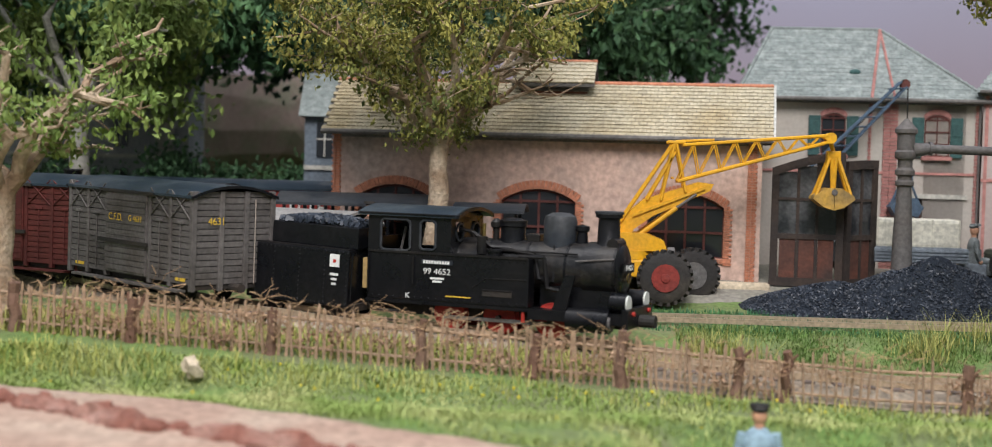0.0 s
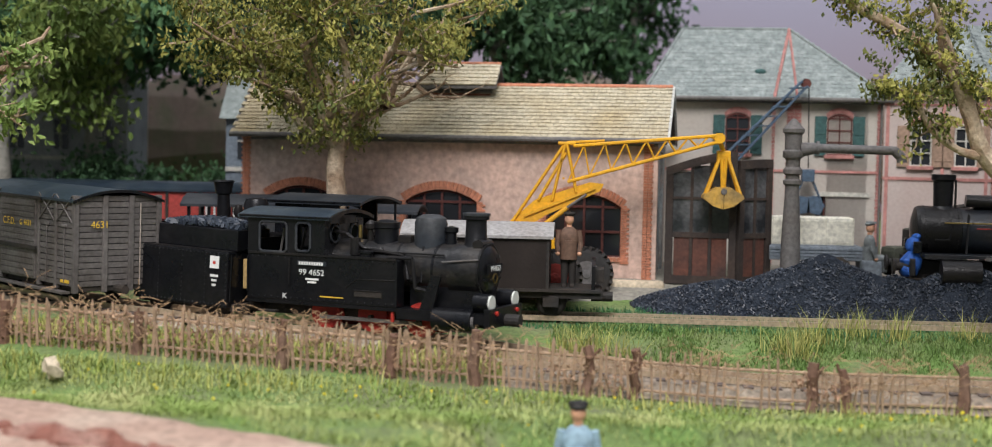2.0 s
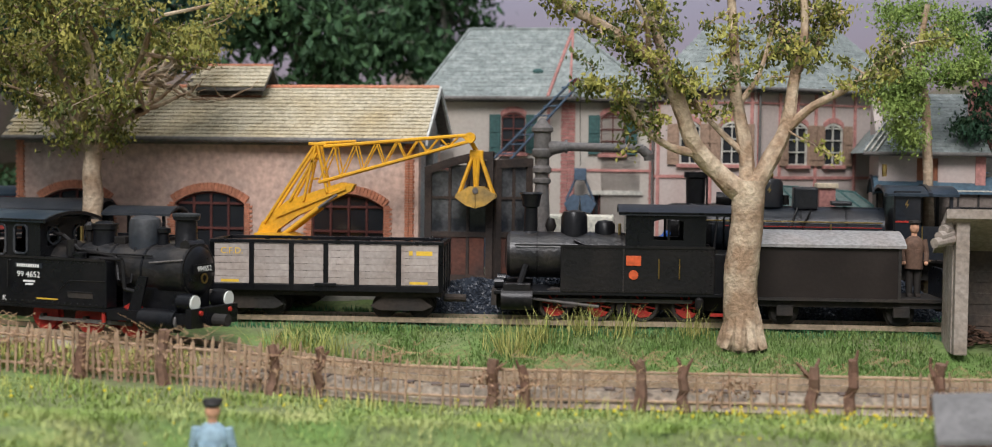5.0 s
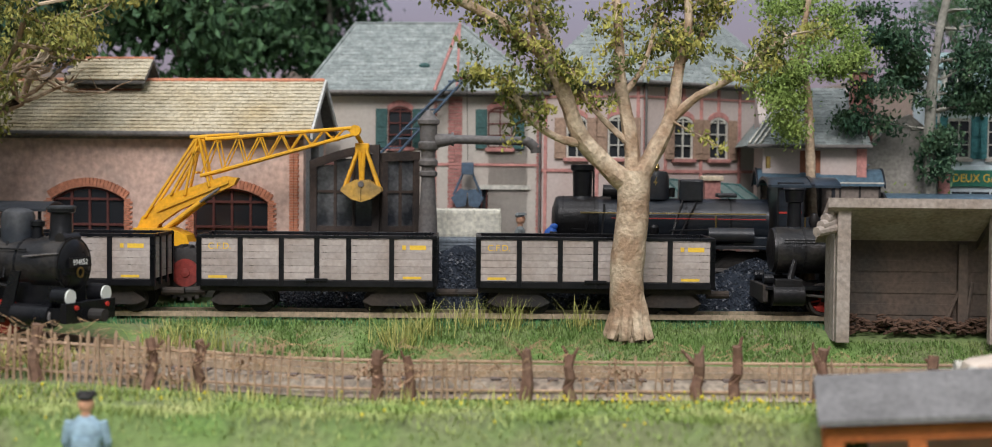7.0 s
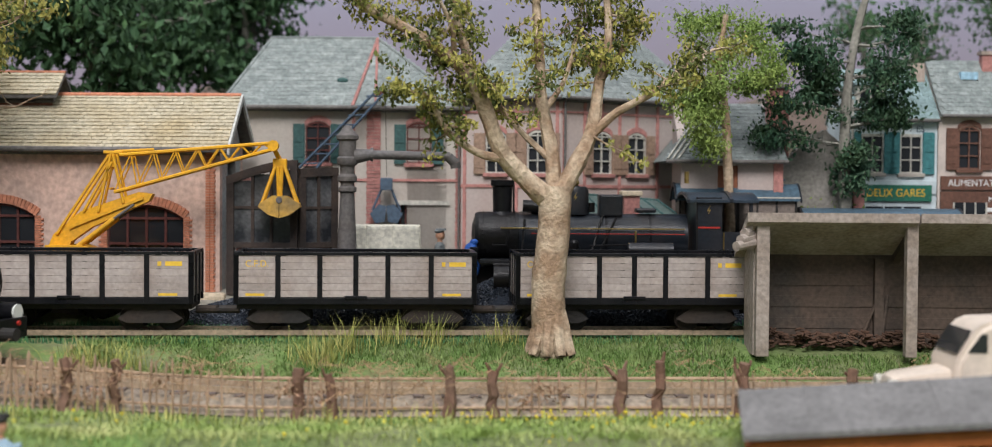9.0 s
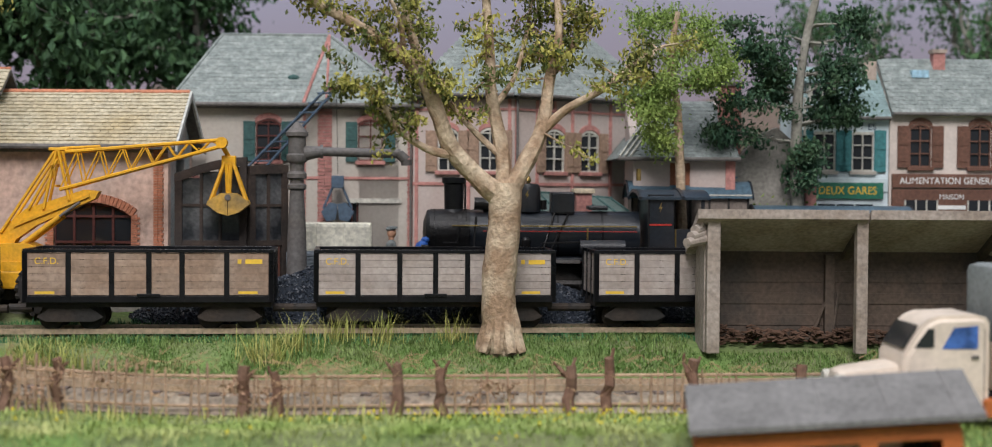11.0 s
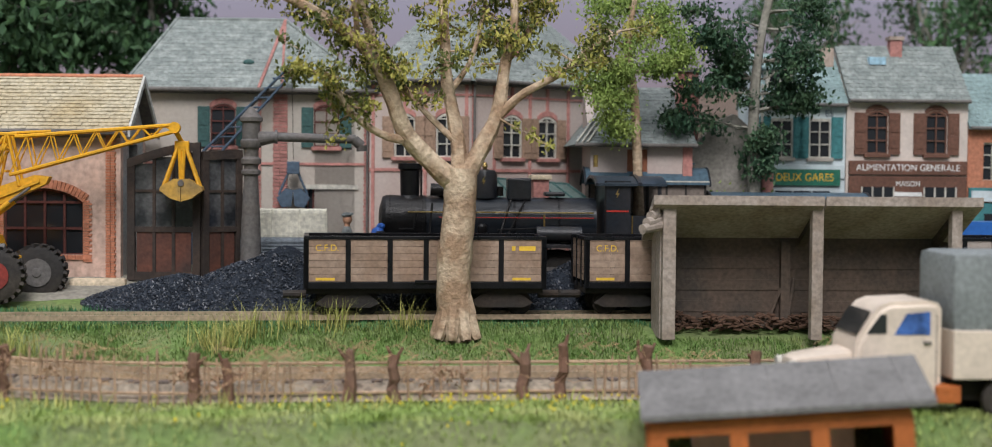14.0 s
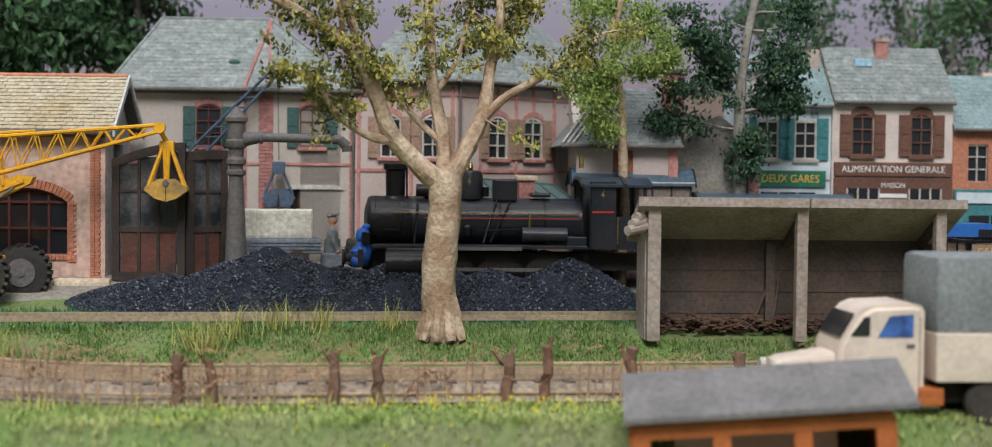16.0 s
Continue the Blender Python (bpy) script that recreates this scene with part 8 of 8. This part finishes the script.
def vines():
    random.seed(8)
    bm = bmesh.new()
    for k in range(1500):
        x = -15 + 29 * random.random() ** 0.9 if random.random() < 0.75 else random.uniform(8, 28)
        dens = 0.5 + noise.noise(Vector((x * 0.5, 0, 0)))
        if random.random() > dens + (0.35 if x < 4 else -0.1):
            continue
        y = fence_line(x) + random.uniform(-0.2, 0.2)
        z = land(x, y) + random.uniform(0.45, 1.25)
        p = Vector((x, y, z))
        for q in range(3):
            n = p + Vector((random.uniform(-0.35, 0.35), random.uniform(-0.12, 0.12), random.uniform(-0.25, 0.22)))
            tube(bm, p, n, random.uniform(0.004, 0.009), seg=3)
            p = n
    tagged(part("dry_vines", bm, DRYVINE), "tangle of dry brown vines on the fence", "vines", kind="stuff")
    cs = []
    for x in np.arange(-15, 28, 0.35):
        d = noise.noise(Vector((x * 0.6, 4, 0)))
        if d > (-0.12 if x < 5 else 0.12):
            cs.append((Vector((x, fence_line(x), land(x, -3) + random.uniform(0.3, 0.85))), 1.0))
    leaf_mesh("withered_leaves", cs, 2600, 0.06, 0.3, mat("withered_leaf", (0.3, 0.18, 0.11), 0.95, rand=0.5, bump=0, stain=(0.42, 0.3, 0.2)), None)
    tagged(bpy.data.objects["withered_leaves"], "withered brown leaf clumps on the fence", "leaves", kind="stuff")


vines()


def grass(name, label, count, where, h0, h1, material, lean=0.5, width=0.02):
    vs, fs = [], []
    n = 0
    tries = 0
    while n < count and tries < count * 6:
        tries += 1
        x, y, k = where()
        if k <= 0:
            continue
        z = land(x, y) - 0.04
        h = random.uniform(h0, h1) * k
        a = random.uniform(0, 6.3)
        dx, dy = math.cos(a) * h * lean * random.random(), math.sin(a) * h * lean * random.random()
        w = width * random.uniform(0.7, 1.4)
        b = len(vs)
        px, py = -math.sin(a) * w, math.cos(a) * w
        for p in ((x - px, y - py, z), (x + px, y + py, z), (x + dx * 0.4 + px * 0.7, y + dy * 0.4 + py * 0.7, z + h * 0.6), (x + dx * 0.4 - px * 0.7, y + dy * 0.4 - py * 0.7, z + h * 0.6), (x + dx, y + dy, z + h)):
            vs.append((p[0] * CM, p[1] * CM, p[2] * CM))
        fs += [(b, b + 1, b + 2, b + 3), (b + 3, b + 2, b + 4)]
        n += 1
    me = bpy.data.meshes.new(name)
    me.from_pydata(vs, [], fs)
    me.materials.append(material)
    tagged(new(name, me), label, "grass", kind="stuff")


def path_edge(x):
    """The near edge of the grass: y of the sandy path."""
    return -5.1 - 0.44 * (x + 12) if x < 4 else -12.1


def w_bank():
    x = random.uniform(-17, 32)
    lo = path_edge(x)
    y = random.uniform(max(lo, -13), -3.3)
    return x, y, 0.75 + 0.5 * noise.noise(Vector((x * 0.6, y * 0.6, 0)))


def w_strip():
    x, y = random.uniform(3, 32), random.uniform(0.6, 3.85)
    if 20.2 < x < 29 and y > 2.2:
        return x, y, 0
    return x, y, 0.7 + 0.5 * noise.noise(Vector((x * 0.7, y * 0.7, 2)))


def w_track():
    return random.uniform(-2, 36), random.choice((random.uniform(3.0, 3.9), random.uniform(5.25, 6.0), random.uniform(5.25, 6.0), random.uniform(4.25, 4.95), random.uniform(4.25, 4.95))), 0.6


def w_left():
    return random.uniform(-18, 3), random.uniform(-2.6, -0.4), 1


TUFTS = [(3.4, 0.4), (3.8, 0.7), (9.4, 1.6), (9.0, 1.9), (12.1, 3.0), (9.9, 2.6), (4.6, 1.0), (-12, -0.3), (11.0, 3.2), (14.0, 3.1)]


def w_tuft():
    c = random.choice(TUFTS)
    return c[0] + random.gauss(0, 0.28), c[1] + random.gauss(0, 0.2), 1


grass("grass_bank", "bright green grass on the foreground bank", 85000, w_bank, 0.09, 0.24, GRASS, 1.2, 0.017)
grass("grass_strip", "short green grass round the tracks and plane tree", 40000, w_strip, 0.1, 0.26, GRASSLAWN, 0.8, 0.016)
grass("track_grass", "blue-green grass fringe along the moving train's track", 24000, w_track, 0.12, 0.36, GRASSTEAL, 0.6, 0.015)
grass("left_grass", "dry grass behind the fence", 7000, w_left, 0.15, 0.4, GRASSDRY, 0.7)
grass("straw_tufts", "tall straw-coloured grass tufts beside the rails", 800, w_tuft, 0.4, 1.0, GRASSDRY, 1.1, 0.01)


def w_dry():
    x, y, k = w_bank()
    return x, y, k if y > -4.6 else 0


grass("dry_bank_grass", "straw blades mixed into the bank by the fence", 3000, w_dry, 0.25, 0.6, GRASSDRY, 0.9, 0.013)
bm = bmesh.new()
for k in range(150):
    x = random.choice((random.gauss(13.5, 2.0), random.uniform(-14, 20), random.gauss(16, 1.5)))
    y = random.uniform(-8.5, -4.2)
    sphere(bm, x, y, land(x, y) + random.uniform(0.18, 0.4), random.uniform(0.018, 0.036), seg=6)
tagged(part("meadow_flowers", bm, FLOWER), "tiny yellow flowers in the grass", "flowers", kind="stuff")


# ---- foreground ----
def sandy_path():
    bm = bmesh.new()
    xs = np.arange(-20, 14, 0.4)
    rows = []
    for x in xs:
        e = path_edge(x) + 0.3 * noise.noise(Vector((x * 0.8, 0, 0)))
        r = []
        for k in range(13):
            y = e - k * 0.5
            r.append(bm.verts.new((x, y, land(x, y) + (0.08 if 0 < k else -0.05) + 0.05 * noise.noise(Vector((x * 2, y * 2, 5))) + 0.02)))
        rows.append(r)
    for a, b in zip(rows, rows[1:]):
        for k in range(12):
            bm.faces.new((a[k], a[k + 1], b[k + 1], b[k]))
    ob = part("sandy_path", bm, PATHM, None, "", True)
    tagged(ob, "pinkish sandy path along the grass bank", "path", kind="structure")
    random.seed(31)
    w = thing("rock_wall", "low wall of reddish rough rocks at the path edge", "wall")
    for k in range(46):
        x = -18 + k * 0.42 + random.uniform(-0.08, 0.08)
        y = path_edge(x) - 2.9 + random.uniform(-0.25, 0.15)
        bm = bmesh.new()
        sphere(bm, 0, 0, 0, random.uniform(0.34, 0.5), 1.2, 0.7, 0.75, 12)
        for v in bm.verts:
            v.co *= 1 + 0.5 * noise.noise(v.co * 4 + Vector((k * 3, 0, 0))) + 0.2 * noise.noise(v.co * 11 + Vector((k * 5, 0, 0)))
        bmesh.ops.translate(bm, vec=(x, y, land(x, y) - 0.02 + random.uniform(-0.05, 0.05)), verts=bm.verts)
        part("rock", bm, REDROCK, w)


sandy_path()
bm = bmesh.new()
sphere(bm, 0, 0, 0, 0.3, 0.85, 0.7, 0.75, 10)
for v in bm.verts:
    v.co *= 1 + 0.9 * noise.noise(v.co * 4 + Vector((2, 1, 0))) + 0.35 * noise.noise(v.co * 12)
bmesh.ops.translate(bm, vec=(-7.88, -4.6, land(-7.88, -4.6) + 0.28), verts=bm.verts)
tagged(part("pale_stone", bm, STONE), "pale rough stone lying in the grass", "stone")

man = figure("watching_figurine", "seated figurine in pale blue shirt and dark cap on grass", FIGBLUE, DARK, True)
man.matrix_basis = pose(0.0378, -0.0775, (land(3.78, -7.75) - 0.06) * CM, 0, 0, 180) @ Matrix.Diagonal((1.2, 1.2, 1.1, 1))


def foreground_railcar():
    r = thing("orange_railcar", "small orange wooden railcar with dark grey felt roof", "railcar", 20.1, -8.4, -0.7, -12, ry=-4.8)
    L, B, H = 2.3, 1.6, 0.82
    P("roof", r, ROOFFELT, prism, [(-1.9, 0.57), (0, H + 0.28), (1.7, 0.6), (1.7, 0.7), (0, H + 0.4), (-1.9, 0.67)], "x", -L - 0.12, L + 0.42)
    for k in range(5):
        P("roof_batten", r, ROOFFELT, prism, [(-1.92, 0.65), (0, H + 0.4), (0, H + 0.42), (-1.92, 0.67)], "x", -2.35 + k * 1.15, -2.31 + k * 1.15)
    P("floor", r, ORANGE, box, -L, L, -B, B, -1.2, -0.9)
    for s in (-1, 1):
        P("side_panel", r, ORANGE, box, -L, L, s * 1.6 - 0.05, s * 1.6 + 0.05, -0.9, -0.55)
        P("top_rail", r, ORANGE, box, -L, L, s * 1.6 - 0.06, s * 1.6 + 0.06, 0.22, 0.5, 0.02)
        for k in range(4):
            x = -L + 0.16 + k * (2 * L - 0.32) / 3
            P("post", r, ORANGE, box, x - 0.16, x + 0.16, s * 1.6 - 0.055, s * 1.6 + 0.055, -0.6, 0.25, 0.02)
        P("end_panel", r, ORANGE, box, s * L - 0.05, s * L + 0.05, -B, B, -0.9, 0.4)
    P("bench", r, TRUCKCREAM, box, -1.5, 1.5, -0.3, 0.4, -0.9, 0.35, 0.06)


foreground_railcar()


def cream_truck():
    t = thing("cream_truck", "cream forward-bonnet truck with grey canvas tilt", "truck", 24.3, -6.6, land(24, -6.6) - 0.12, -3)
    bm = bmesh.new()
    box(bm, -3.3, -1.9, -0.6, 0.6, 0.7, 1.5, 0.22)
    for v in bm.verts:
        k = (v.co.x + 1.9) / 1.4
        v.co.z += 0.2 * k * (v.co.z > 1.0)
        v.co.y *= 1 + 0.25 * k
    part("bonnet", bm, TRUCKCREAM, t, "", True)
    for s in (-1, 1):
        bm = bmesh.new()
        pts = [(-2.75 + 0.68 * math.cos(a), 0.55 + 0.68 * math.sin(a)) for a in [math.pi * q / 14 for q in range(15)]]
        prism(bm, pts + [(-2.75 + 0.56 * math.cos(a), 0.55 + 0.56 * math.sin(a)) for a in [math.pi * q / 14 for q in range(14, -1, -1)]], "y", s * 0.8 - 0.22, s * 0.8 + 0.22)
        part("mudguard", bm, TRUCKCREAM, t, "", True)
        P("headlamp", t, FRAMELT, tube, (-3.36, s * 0.45, 1.1), (-3.15, s * 0.45, 1.1), 0.14, seg=14)
    bm = bmesh.new()
    prism(bm, [(-2.1, 0.6), (-2.1, 1.62), (-1.98, 1.82), (-1.74, 2.22), (-1.6, 2.36), (-1.4, 2.44), (-0.6, 2.47), (-0.42, 2.42), (-0.35, 2.3), (-0.35, 0.6)], "y", -0.85, 0.85)
    bmesh.ops.bevel(bm, geom=[e for e in bm.edges if abs(e.verts[0].co.y - e.verts[1].co.y) < 0.01 and max(v.co.z for v in e.verts) > 1.3], offset=0.12, segments=3, affect="EDGES")
    cab = part("cab", bm, TRUCKCREAM, t, "", True)
    # Blue glints are painted into the dark glass as blotches of colour.
    blue = mat("cab_glass_glints", (0.06, 0.14, 0.4), 0.15, stain=(0.01, 0.012, 0.02), amount=0.5, coarse=160, bump=0)
    for s in (-1, 1):
        P("side_window", cab, blue, prism, [(-1.34, 1.8), (-1.1, 2.22), (-0.62, 2.26), (-0.62, 1.8)], "y", s * 0.855 - 0.008, s * 0.855 + 0.008)
        P("door_line", cab, SHELTER, box, -0.5, -0.47, s * 0.855 - 0.006, s * 0.855 + 0.006, 0.8, 2.2)
        P("door_handle", cab, IRONGREY, box, -0.75, -0.6, s * 0.88 - 0.02, s * 0.88 + 0.02, 1.62, 1.67)
        P("quarter_window", cab, PANE, prism, [(-1.9, 1.82), (-1.62, 2.2), (-1.5, 2.2), (-1.5, 1.82)], "y", s * 0.855 - 0.006, s * 0.855 + 0.006)
    P("windscreen", cab, PANE, prism, [(-2.04, 1.78), (-1.76, 2.24), (-1.78, 2.26), (-2.06, 1.8)], "y", -0.65, 0.65)
    bm = bmesh.new()
    box(bm, -0.22, 4.2, -1.0, 1.0, 1.85, 3.43, 0.2)
    part("tilt", bm, CANVASGREY, t, "grey canvas tilt", True)
    P("flatbed", t, TRUCKCREAM, box, -0.2, 4.2, -1.03, 1.03, 0.93, 1.9, 0.03)
    P("chassis", t, DARK, box, -3.3, 4.1, -0.5, 0.5, 0.45, 0.9)
    P("running_board", t, ORANGE, box, -0.5, 0.0, -0.95, -0.5, 0.45, 0.8, 0.03)
    for xx in (-2.75, 1.0, 3.2):
        for s in (-1, 1):
            P("wheel", t, RUBBER, lathe, [(0.15, -0.15), (0.45, -0.17), (0.53, -0.08), (0.53, 0.08), (0.45, 0.17), (0.15, 0.15)], "Y", (xx, s * 0.8, 0.5), 22, smooth=True)


cream_truck()


# ---- motion ----
def motions():
    times = [k * 0.5 for k in range(33)]
    for ob, along, pivot, seat in MOVING:
        rows = []
        for t in times:
            x = along + float(np.interp(t, [r[0] for r in TRAIN], [r[1] for r in TRAIN]))
            turn = math.degrees(math.atan2(track_y(x + 1.8) - track_y(x - 1.8), 3.6))
            rows.append((t, pose(x * CM, track_y(x) * CM, RZ * CM, 0, 0, turn) @ pose(-pivot * CM, 0, 0) @ seat))
        walk(ob, rows)
    # wheels and rods of the running engine, one turn for each 2.64 cm
    for ob, x, z, wheel in TURNING:
        rows = []
        for k in range(161):
            t = k / 10
            a = (float(np.interp(t, [r[0] for r in TRAIN], [r[1] for r in TRAIN])) + 15.6) / 0.42
            rows.append((t, pose(x * CM, 0, z * CM, 0, math.degrees(a), 0) if wheel else pose((x - 0.15 * math.sin(a)) * CM, 0, (z - 0.15 * math.cos(a)) * CM)))
        walk(ob, rows)


motions()
